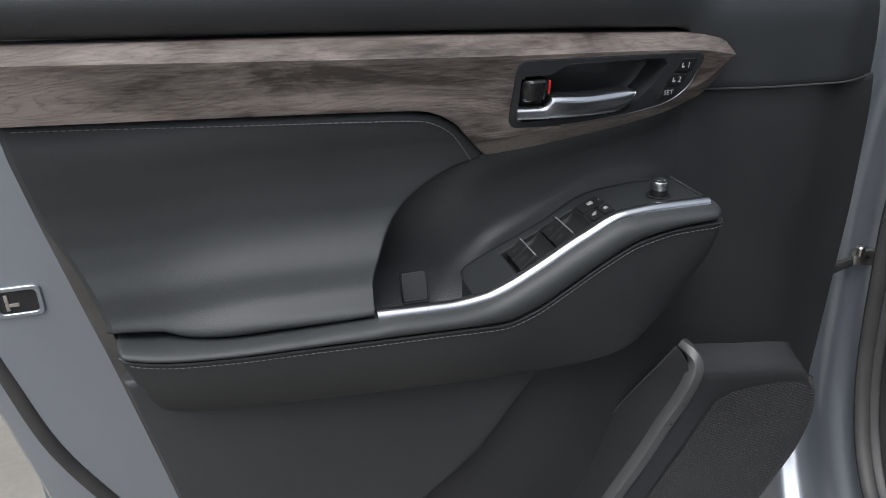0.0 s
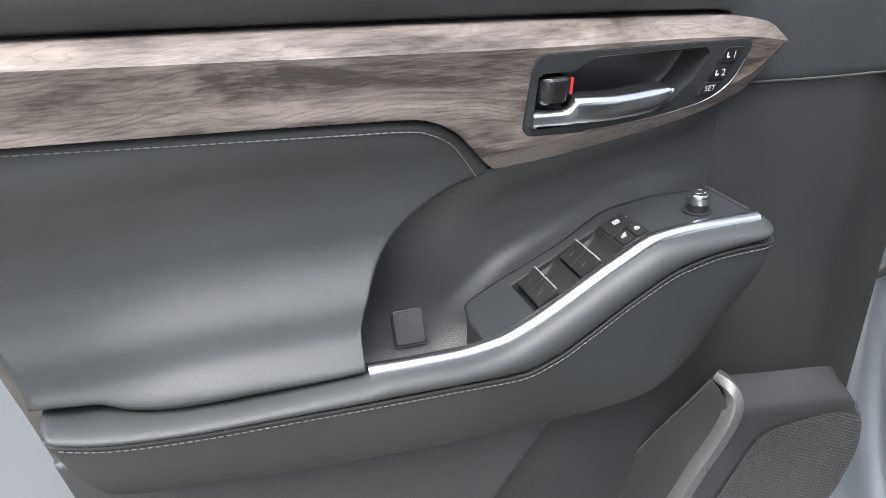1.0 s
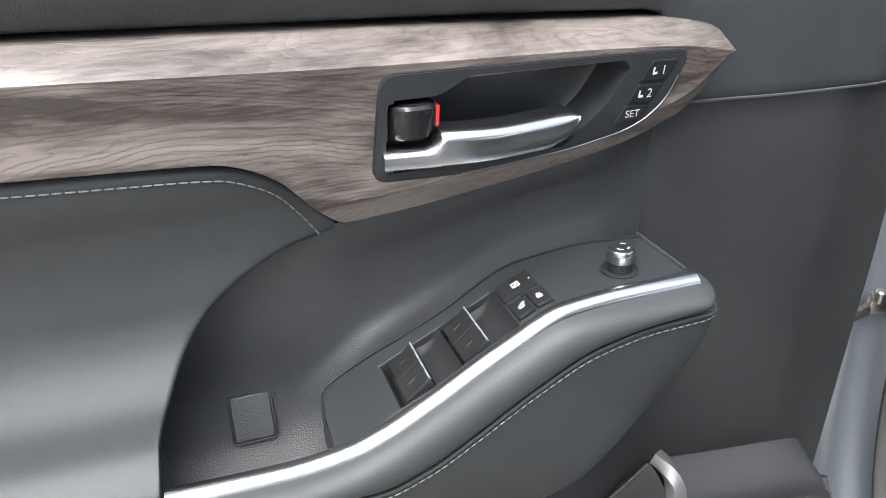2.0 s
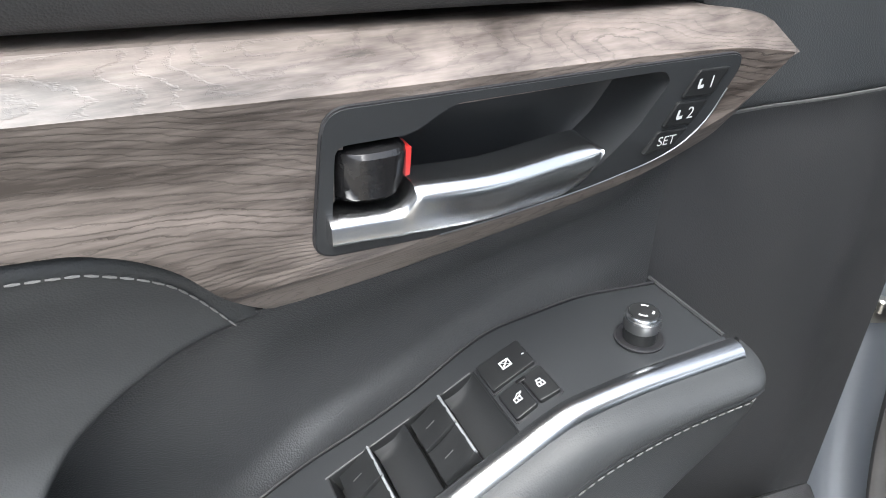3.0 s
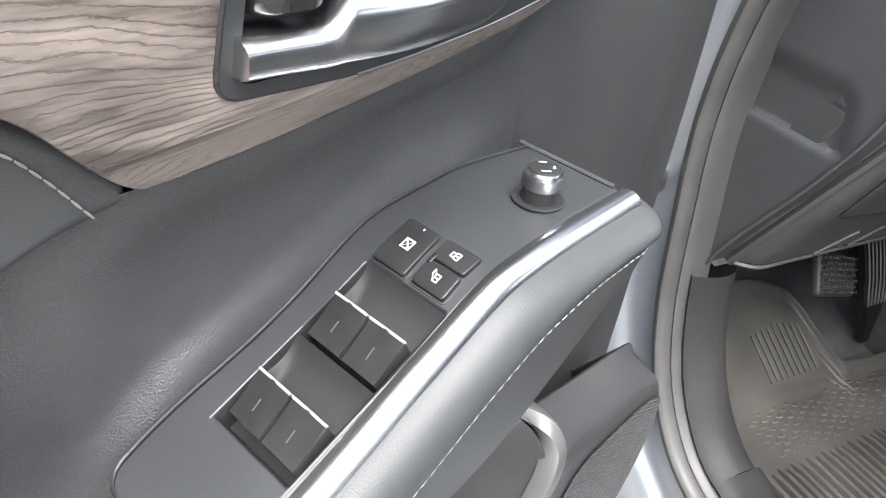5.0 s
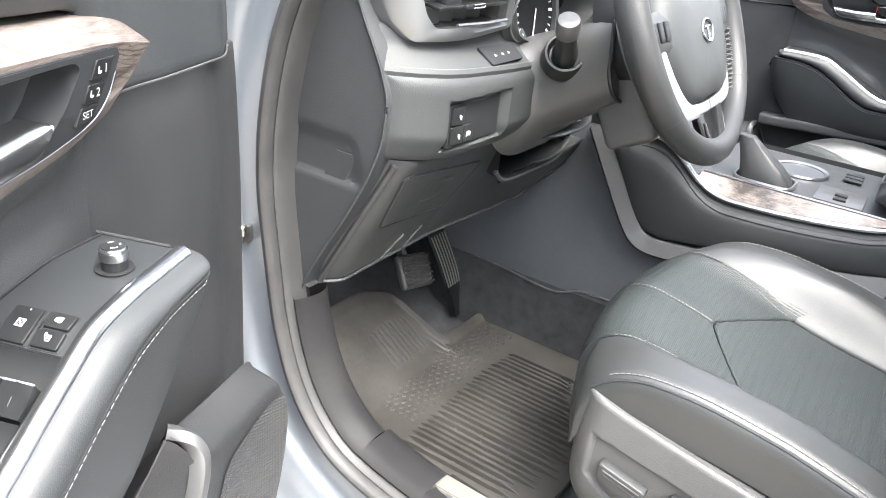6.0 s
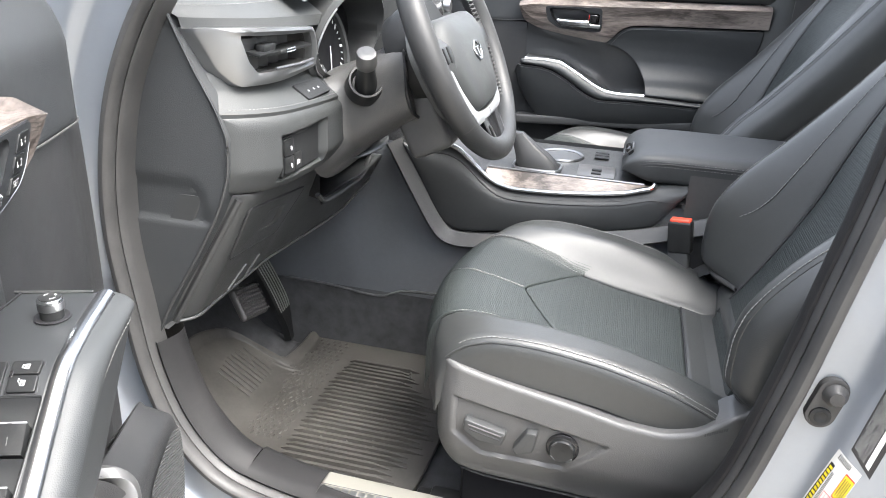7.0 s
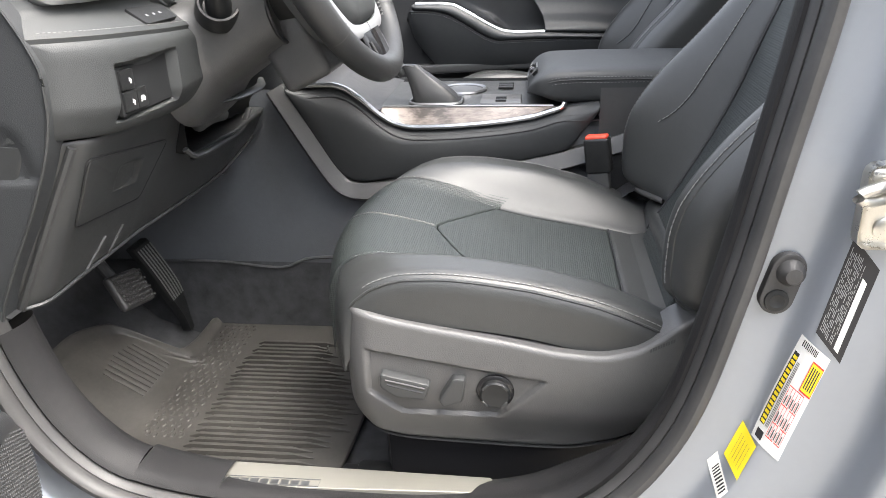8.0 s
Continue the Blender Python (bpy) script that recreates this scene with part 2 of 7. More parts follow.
def wood_surface(name, light, dark, rough=0.42):
    """Open-grain oak: contour lines of a stretched height field, dark patches, fine pores; a clear coat on top."""
    m = bpy.data.materials.new(name)
    m.use_nodes = True
    nt = m.node_tree
    b = nt.nodes["Principled BSDF"]
    b.inputs["Roughness"].default_value = rough
    b.inputs["Coat Weight"].default_value = 0.5
    b.inputs["Coat Roughness"].default_value = 0.16
    co = node(nt, "ShaderNodeTexCoord")

    def stretched(scale, detail, rough_, dist=0.0):
        mp = node(nt, "ShaderNodeMapping")
        mp.inputs["Scale"].default_value = scale
        nt.links.new(co.outputs["Object"], mp.inputs["Vector"])
        tx = node(nt, "ShaderNodeTexNoise", Scale=1.0, Detail=detail, Roughness=rough_, Distortion=dist)
        nt.links.new(mp.outputs[0], tx.inputs["Vector"])
        return tx.outputs["Fac"]

    def calc(kind, a, c, d=None):
        nd = nt.nodes.new("ShaderNodeMath")
        nd.operation = kind
        for k, val in enumerate((a, c, d)):
            if val is None:
                continue
            if isinstance(val, (int, float)):
                nd.inputs[k].default_value = val
            else:
                nt.links.new(val, nd.inputs[k])
        return nd.outputs[0]
    sep = node(nt, "ShaderNodeSeparateXYZ")
    nt.links.new(co.outputs["Object"], sep.inputs[0])
    field = stretched((3.2, 8.0, 12.0), 3.0, 0.5, 0.25)
    ripple = stretched((26.0, 30.0, 90.0), 5.0, 0.72)
    level = calc("MULTIPLY_ADD", sep.outputs["Z"], 300.0, calc("MULTIPLY_ADD", field, 34.0, calc("MULTIPLY", ripple, 2.6)))
    saw = calc("FRACT", level, 0.0)
    line = nt.nodes.new("ShaderNodeValToRGB")
    e = line.color_ramp.elements
    e[0].position, e[0].color = 0.0, (0.30, 0.275, 0.255, 1)
    e[1].position, e[1].color = 1.0, (0.80, 0.79, 0.78, 1)
    for pos, val in ((0.09, 0.44), (0.22, 0.94), (0.55, 1.0)):
        q = line.color_ramp.elements.new(pos)
        q.color = (val, val, val, 1)
    nt.links.new(saw, line.inputs[0])
    strength = calc("MULTIPLY_ADD", stretched((9.0, 25.0, 60.0), 4.0, 0.7), 3.6, -1.45)
    strength = calc("MINIMUM", calc("MAXIMUM", strength, 0.30), 1.0)
    clouds = stretched((4.5, 10.0, 20.0), 5.0, 0.58, 0.8)
    pores = stretched((45.0, 60.0, 520.0), 3.0, 0.6)
    tone = calc("MULTIPLY_ADD", pores, 0.20, calc("MULTIPLY_ADD", clouds, 0.95, -0.05))
    ramp = nt.nodes.new("ShaderNodeValToRGB")
    ramp.color_ramp.elements[0].position, ramp.color_ramp.elements[1].position = 0.42, 0.62
    ramp.color_ramp.elements[0].color, ramp.color_ramp.elements[1].color = (*dark, 1), (*light, 1)
    nt.links.new(tone, ramp.inputs[0])
    mul = nt.nodes.new("ShaderNodeMix")
    mul.data_type, mul.blend_type = "RGBA", "MULTIPLY"
    nt.links.new(strength, mul.inputs["Factor"])
    nt.links.new(ramp.outputs[0], mul.inputs["A"])
    nt.links.new(line.outputs[0], mul.inputs["B"])
    nt.links.new(mul.outputs["Result"], b.inputs["Base Color"])
    bp = node(nt, "ShaderNodeBump", Strength=0.6, Distance=0.0004)
    nt.links.new(line.outputs[0], bp.inputs["Height"])
    nt.links.new(bp.outputs[0], b.inputs["Normal"])
    return m


LEATHER = surface("black_leather", (0.034, 0.037, 0.039), 0.50, var=0.10, vscale=5, grain=0.20, gscale=1000, spec=0.42, rvar=0.04, dirt=0.03)
SEAT_LEATHER = surface("seat_leather", (0.038, 0.040, 0.040), 0.39, var=0.10, vscale=5, rvar=0.04, spec=0.66, grain=0.18, gscale=900, dirt=0.02)
PERFORATED = surface("perforated_leather", (0.032, 0.038, 0.037), 0.50, var=0.10, vscale=5, grain=0.7, gscale=330, holes=True)
VINYL = surface("grained_vinyl", (0.036, 0.039, 0.042), 0.46, var=0.10, vscale=4, grain=0.32, gscale=900, dirt=0.03)
PLASTIC = surface("moulded_black_plastic", (0.040, 0.042, 0.044), 0.38, var=0.12, vscale=5, grain=0.5, gscale=900, dirt=0.03)
SATIN = surface("satin_dark_plastic", (0.040, 0.042, 0.043), 0.38, var=0.10, vscale=9, grain=0.15, gscale=1500, gkind="noise", dirt=0.02)
WHEEL_LEATHER = surface("wheel_leather", (0.026, 0.027, 0.028), 0.46, var=0.1, vscale=6, grain=0.2, gscale=1000, dirt=0.02)
LINING = surface("grained_door_lining", (0.027, 0.028, 0.030), 0.50, var=0.12, vscale=5, grain=0.3, gscale=900, dirt=0.03)
SILL = surface("scuffed_sill_plastic", (0.017, 0.017, 0.018), 0.55, var=0.18, vscale=7, grain=0.3, gscale=900, dirt=0.02, spec=0.2)
SHIELD = surface("seat_shield_plastic", (0.082, 0.082, 0.082), 0.38, var=0.10, vscale=6, grain=0.3, gscale=800, dirt=0.03)
DASH = surface("dash_soft_skin", (0.043, 0.046, 0.047), 0.52, var=0.08, vscale=6, grain=0.3, gscale=800, dirt=0.02, spec=0.35)
GLOSS = surface("gloss_black", (0.012, 0.012, 0.013), 0.16, var=0.2, vscale=20, dirt=0.02, rvar=0.05)
BEZEL = surface("satin_black_bezel", (0.026, 0.028, 0.030), 0.42, var=0.08, vscale=20, grain=0.12, gscale=1600, gkind="noise", rvar=0.03)
MATTE = surface("matte_black_plastic", (0.020, 0.021, 0.022), 0.55, var=0.12, vscale=20, grain=0.2, gscale=1500, gkind="noise", spec=0.25, rvar=0.03)
DIAL = surface("matte_dial_black", (0.010, 0.010, 0.011), 0.7, var=0.1, vscale=30, spec=0.1)
KEY = surface("key_black", (0.013, 0.014, 0.015), 0.36, spec=0.35, var=0.2, vscale=40, grain=0.1, gscale=1800, gkind="noise", dirt=0.02)
RAIL = surface("grey_moulded_plastic", (0.056, 0.057, 0.058), 0.42, var=0.10, vscale=7, grain=0.25, gscale=900, dirt=0.02)
GREYPART = surface("dark_grey_satin_trim", (0.10, 0.10, 0.10), 0.36, 0.3, var=0.08, vscale=12)
CHROME = surface("satin_chrome", (0.64, 0.65, 0.66), 0.25, 1.0, var=0.008, vscale=3, rvar=0.015)
SILVER = surface("silver_trim_paint", (0.27, 0.275, 0.28), 0.34, 0.9, var=0.015, vscale=4, rvar=0.02)
STEEL = surface("brushed_steel", (0.33, 0.32, 0.285), 0.48, 0.7, var=0.06, vscale=10, stretch=(30, 1, 1), grain=0.1, gscale=80, gkind="noise")
WOOD = wood_surface("grey_oak_trim", (0.255, 0.216, 0.192), (0.040, 0.031, 0.026), 0.46)
PAINT = surface("blue_grey_metallic_paint", (0.29, 0.315, 0.35), 0.36, 0.55, var=0.05, vscale=5, grain=0.05, gscale=2500, gkind="noise", coat=0.8, rvar=0.06)
RUBBER = surface("black_rubber", (0.036, 0.036, 0.037), 0.50, var=0.15, vscale=12, dirt=0.06)
GREYRUBBER = surface("dusty_edge_rubber", (0.055, 0.052, 0.05), 0.7, var=0.2, vscale=16, grain=0.5, gscale=900, gkind="noise", dirt=0.12)
MAT = surface("rubber_mat", (0.043, 0.041, 0.038), 0.50, var=0.18, vscale=9, grain=0.3, gscale=600, gkind="noise", dirt=0.10)
CARPET = surface("black_carpet", (0.075, 0.077, 0.080), 0.95, var=0.3, vscale=30, grain=1.0, gscale=900, gkind="noise", spec=0.1)
LINER = surface("dark_lining", (0.115, 0.122, 0.132), 0.7, var=0.12, vscale=5, grain=0.5, gscale=600, gkind="noise", spec=0.2)
HEADLINER = surface("pale_grey_headliner", (0.50, 0.49, 0.47), 0.9, var=0.06, vscale=8, grain=0.6, gscale=500, gkind="noise", spec=0.1)
PALE = surface("pale_silver_line", (0.30, 0.31, 0.32), 0.4, 0.2, var=0.03, vscale=20)
THREAD = surface("grey_thread", (0.21, 0.21, 0.206), 0.7, var=0.1, vscale=60)
WHITE = surface("white_print", (0.55, 0.56, 0.56), 0.5, var=0.05, vscale=40)
RED = surface("red_plastic", (0.62, 0.035, 0.03), 0.35, var=0.08, vscale=40)
ORANGE = surface("red_orange_button", (0.80, 0.09, 0.05), 0.4, var=0.08, vscale=40)
YELLOW = surface("yellow_label", (0.72, 0.56, 0.02), 0.45, var=0.04, vscale=30)
PAPER = surface("white_label", (0.60, 0.60, 0.58), 0.45, var=0.04, vscale=30)
GREYPRINT = surface("pale_grey_print", (0.30, 0.31, 0.31), 0.5, var=0.05, vscale=40)
INK = surface("black_print", (0.02, 0.02, 0.022), 0.45, var=0.1, vscale=60)
CONCRETE = surface("concrete_ground", (0.22, 0.205, 0.18), 0.9, var=0.2, vscale=2.5, grain=0.6, gscale=120, gkind="noise", dirt=0.1)
RENDERED = surface("grey_sky_block_wall", (0.16, 0.165, 0.17), 0.9, var=0.2, vscale=1.5, grain=0.6, gscale=90, gkind="noise", spec=0.2)
ZINC = surface("zinc_plated_steel", (0.62, 0.60, 0.55), 0.3, 1.0, var=0.12, vscale=40)


# ---- ground and the car's body round the door opening ----
def plane_sheet():
    bm = bmesh.new()
    bmesh.ops.create_grid(bm, x_segments=40, y_segments=40, size=60)
    geo = [tuple(v.co) for v in bm.verts], [tuple(v.index for v in f.verts) for f in bm.faces]
    bm.free()
    return geo


ground = part("ground", plane_sheet(), CONCRETE)
tagged(ground, "pale worn concrete of the parking lot", "ground", kind="structure")

# unseen wall, added to cut low sky light on side faces
sky_block_wall = part("sky_block_wall", join(block((-6.0, 0.0, 1.6), (0.25, 22.0, 3.2), 0.02), block((-6.0, 0.0, 3.24), (0.32, 22.1, 0.09), 0.015)), RENDERED, None)
tagged(sky_block_wall, "unseen plain grey wall added to block the low sky", "wall", kind="structure")

body = thing("car_body", "blue-grey metallic car body round the open front doorway", "car body", kind="structure")
OPENING = [(1.02, 1.40), (1.166, 1.215), (1.222, 1.111), (1.249, 1.006), (1.256, 0.907), (1.244, 0.802), (1.225, 0.69), (1.188, 0.597), (1.125, 0.530), (1.03, 0.503),
           (0.88, 0.495), (0.70, 0.497), (0.59, 0.520), (0.505, 0.577), (0.441, 0.679), (0.403, 0.832), (0.378, 0.982), (0.360, 1.10), (0.345, 1.25), (0.335, 1.42)]
loop = [Vector((0, p.x, p.y)) for p in spline(OPENING, 150)]


def edge_x(p):
    return -0.03 - 0.03 * (1 - smooth(0.5, 1.15, p.y))


def body_frame(i):
    a, b = loop[max(0, i - 1)], loop[min(len(loop) - 1, i + 1)]
    t = (b - a).normalized()
    o = Vector((0, t.z, -t.y))
    if o.dot(loop[i] - Vector((0, 0.8, 0.95))) < 0:
        o = -o
    return o, Vector((-1, 0, 0))


body_path = [Vector((edge_x(p), p.y, p.z)) for p in loop]
frame_profile = [(-0.012, -0.02), (0.004, -0.006), (0.016, 0.0), (0.040, 0.004), (0.056, 0.010), (0.070, 0.026), (0.090, 0.034), (0.13, 0.040), (0.145, 0.052), (0.155, 0.085), (0.20, 0.095), (0.30, 0.095)]
part("door_frame", sweep(body_path, [(p.x, p.y) for p in spline(frame_profile, 60)], body_frame), PAINT, body, "blue-grey metallic painted door frame")
seal_profile = [(0.008 * math.cos(a) * (1.35 if math.cos(a) > 0 else 1), 0.012 + 0.013 * math.sin(a)) for a in [2 * math.pi * k / 14 for k in range(15)]]
part("weatherstrip", sweep(body_path, seal_profile, body_frame), RUBBER, body, "black rubber weatherstrip bulb")
lip_profile = [(-0.004, 0.002), (-0.006, 0.006), (-0.009, 0.007), (-0.012, 0.003), (-0.013, -0.008), (-0.014, -0.03)]
part("seal_lip", sweep(body_path, lip_profile, body_frame), RUBBER, body, "fabric-covered inner lip of the weatherstrip")

# plain shell that closes the car around the cabin
CX = 0.74
def wall_box(name, c, s, mat, label=""):
    return part(name, block(c, s, 0.01), mat, body, label)


# unseen roof: short front edge and pale liner set the cabin's light and bounce
wall_box("roof_front", (CX, -0.33, 1.69), (1.27, 1.36, 0.04), HEADLINER)
wall_box("roof", (CX, -1.45, 1.70), (1.30, 0.9, 0.04), HEADLINER)
wall_box("roof_rail", (0.14, -0.3, 1.68), (0.06, 1.4, 0.04), HEADLINER)
wall_box("far_roof_rail", (1.34, -0.3, 1.68), (0.06, 1.4, 0.04), HEADLINER)
wall_box("far_kick", (1.53, 1.45, 0.75), (0.05, 0.55, 0.72), PLASTIC)
wall_box("far_lower_dash", (1.05, 1.30, 0.86), (0.95, 0.25, 0.24), PLASTIC)
wall_box("far_sill", (1.50, -0.2, 0.40), (0.12, 3.4, 0.22), PLASTIC)
wall_box("rear_wall", (CX, -1.9, 0.95), (1.5, 0.05, 1.3), LINER)
wall_box("rear_side", (-0.09, -0.85, 0.80), (0.06, 2.1, 0.86), PAINT)
wall_box("far_rear_side", (1.57, -0.85, 0.80), (0.06, 2.1, 0.86), PAINT)
wall_box("bonnet", (CX, 2.0, 1.02), (1.7, 1.1, 0.05), PAINT)
wall_box("front_wing", (-0.16, 1.98, 0.75), (0.06, 1.15, 0.60), PAINT)
wall_box("firewall", (CX, 1.62, 0.75), (1.5, 0.05, 0.8), LINER)
part("floor_pan", block((CX, -0.1, 0.385), (1.46, 3.5, 0.03), 0.006), CARPET, body, "black carpeted floor")
part("toe_board", grid([[(x, y, z) for x in span(0.0, 0.62, 14)] for y, z in [(1.28, 0.40), (1.36, 0.43), (1.46, 0.52), (1.55, 0.66), (1.58, 0.95)]]), CARPET, body)

# inner trims along the lower edge of the doorway
def loop_at(i0, i1, inner, out=-0.006, tip=-0.018):
    prof = [(-0.012, out), (tip, -0.003), (tip * 1.44, -0.016)] + inner
    path = body_path[i0:i1]
    return sweep(path, [(p.x, p.y) for p in spline(prof, 22)], lambda i: body_frame(i + i0))


i_seam = min(range(len(loop)), key=lambda i: abs(loop[i].z - 0.737) + (10 if loop[i].y < 0.9 else 0))
i_cowl = min(range(len(loop)), key=lambda i: abs(loop[i].y - 1.10) + (10 if loop[i].z > 0.8 else 0))
i_plate = min(range(len(loop)), key=lambda i: abs(loop[i].y - 0.985) + (10 if loop[i].z > 0.8 else 0))
i_end = min(range(len(loop)), key=lambda i: abs(loop[i].y - 0.56) + (10 if loop[i].z > 0.8 else 0))
i_btop = len(loop) - 1
part("kick_trim", loop_at(i_seam, i_cowl + 1, [(-0.032, -0.035), (-0.028, -0.055), (-0.012, -0.072), (0.03, -0.078)]), SILL, body, "black plastic kick panel at the front of the sill")
part("sill_trim_front", loop_at(i_cowl, i_plate + 1, [(-0.026, -0.04), (-0.020, -0.07), (0.00, -0.09), (0.05, -0.095)]), SILL, body)
part("sill_trim", loop_at(i_plate, i_end + 1, [(-0.016, -0.05), (-0.010, -0.085), (0.01, -0.105), (0.06, -0.11)]), SILL, body)
low_profile = spline([(-0.012, -0.006), (-0.018, -0.003), (-0.026, -0.016), (-0.016, -0.05), (-0.010, -0.085), (0.01, -0.105), (0.06, -0.11)], 22)
pillar_profile = spline([(-0.012, -0.006), (-0.014, -0.003), (-0.020, -0.016), (-0.016, -0.030), (0.004, -0.045), (0.05, -0.06), (0.12, -0.07)], 22)
rows = []
for i in range(i_end, i_btop):
    o, w = body_frame(i)
    k = smooth(0, 16, i - i_end)
    rows.append([body_path[i] + o * (a.x * (1 - k) + b.x * k) + w * (a.y * (1 - k) + b.y * k) for a, b in zip(low_profile, pillar_profile)])
part("pillar_trim", grid(rows), SILL, body, "black plastic lower centre-pillar trim")

# ---- front door, in its own axes: x from the hinge to the latch, y into the cabin, z up ----
z_wood_hi = curve((0.305, 1.154), (0.318, 1.160), (0.36, 1.167), (0.61, 1.178), (0.80, 1.184), (1.02, 1.190))
z_wood_lo = curve((0.307, 1.149), (0.3095, 1.145), (0.3175, 1.122), (0.328, 1.1045), (0.342, 1.097), (0.391, 1.080), (0.488, 1.065), (0.54, 1.059), (0.572, 1.057), (0.578, 1.061), (0.594, 1.078), (0.61, 1.096),
                  (0.628, 1.107), (0.645, 1.112), (0.70, 1.115), (0.821, 1.120), (1.02, 1.127))
z_facet = curve((0.305, 1.145), (0.36, 1.153), (0.594, 1.161), (0.97, 1.176), (1.02, 1.178))
z_panel = curve((0.345, 1.004), (0.39, 1.003), (0.443, 0.997), (0.50, 0.970), (0.553, 0.944), (0.598, 0.922), (0.70, 0.90))
z_chrome = curve((0.345, 1.006), (0.40, 1.006), (0.443, 1.003), (0.49, 0.982), (0.539, 0.954), (0.57, 0.938), (0.593, 0.930), (0.63, 0.926), (0.704, 0.927))
z_seam = curve((0.331, 0.988), (0.38, 0.985), (0.426, 0.977), (0.47, 0.956), (0.511, 0.931), (0.545, 0.912), (0.577, 0.903), (0.65, 0.905), (0.744, 0.906), (0.849, 0.903), (0.90, 0.902), (0.93, 0.904), (0.95, 0.909))
z_crease = curve((0.60, 0.920), (0.704, 0.922), (0.795, 0.918), (0.873, 0.9145), (0.910, 0.9145), (0.932, 0.9165), (0.95, 0.921))
z_arm_lo = curve((0.311, 0.947), (0.33, 0.915), (0.352, 0.882), (0.383, 0.843), (0.41, 0.820), (0.44, 0.811), (0.487, 0.808), (0.556, 0.810), (0.62, 0.812), (0.745, 0.817), (0.831, 0.818), (0.888, 0.815), (0.938, 0.812), (0.95, 0.812))
n_edge = curve((0.31, 0.140), (0.345, 0.141), (0.60, 0.141), (0.704, 0.139), (0.80, 0.132), (0.88, 0.121), (0.945, 0.106))
u_left = curve((0.45, 0.885), (0.681, 0.928), (0.871, 0.965), (0.93, 0.978), (1.109, 1.012), (1.27, 1.025))
u_right = curve((0.45, 0.090), (0.516, 0.074), (0.618, 0.056), (0.679, 0.055), (0.835, 0.053), (0.91, 0.052), (1.05, 0.057), (1.094, 0.062), (1.15, 0.070), (1.27, 0.11))


z_foot = curve((0.305, 1.155), (0.318, 1.140), (0.342, 1.118), (0.391, 1.101), (0.488, 1.086), (0.54, 1.080), (0.572, 1.0775), (0.60, 1.076), (0.64, 1.074))


def n_wood(u, z):
    zf, hi = z_facet(u), z_wood_hi(u)
    face = 0.105 - 0.0065 * (1 - smooth(0.33, 0.56, u))
    if z >= zf:
        return face - 0.021 * (z - zf) / max(hi - zf, 1e-4)
    return face - 0.0135 * (zf - z) / 0.085 - 0.55 * max(0.0, z_foot(u) - z)


def insert_n(u, z):
    n = INSERT(z + 0.010 * smooth(0.80, 0.96, u))
    if n > 0.08:
        n = 0.08 + (n - 0.08) * (n_edge(min(u, 0.945)) - 0.078) / 0.063
    return n - 0.003 * (1 - smooth(0.575, 0.66, u)) * smooth(0.9, 1.05, z)


INSERT = curve((0.90, 0.141), (0.924, 0.141), (0.930, 0.1375), (0.937, 0.127), (0.945, 0.117), (0.955, 0.1120), (0.968, 0.1065), (0.978, 0.098), (0.988, 0.089), (1.0, 0.0815), (1.015, 0.0775), (1.04, 0.077), (1.07, 0.081), (1.095, 0.089), (1.106, 0.091), (1.13, 0.086))


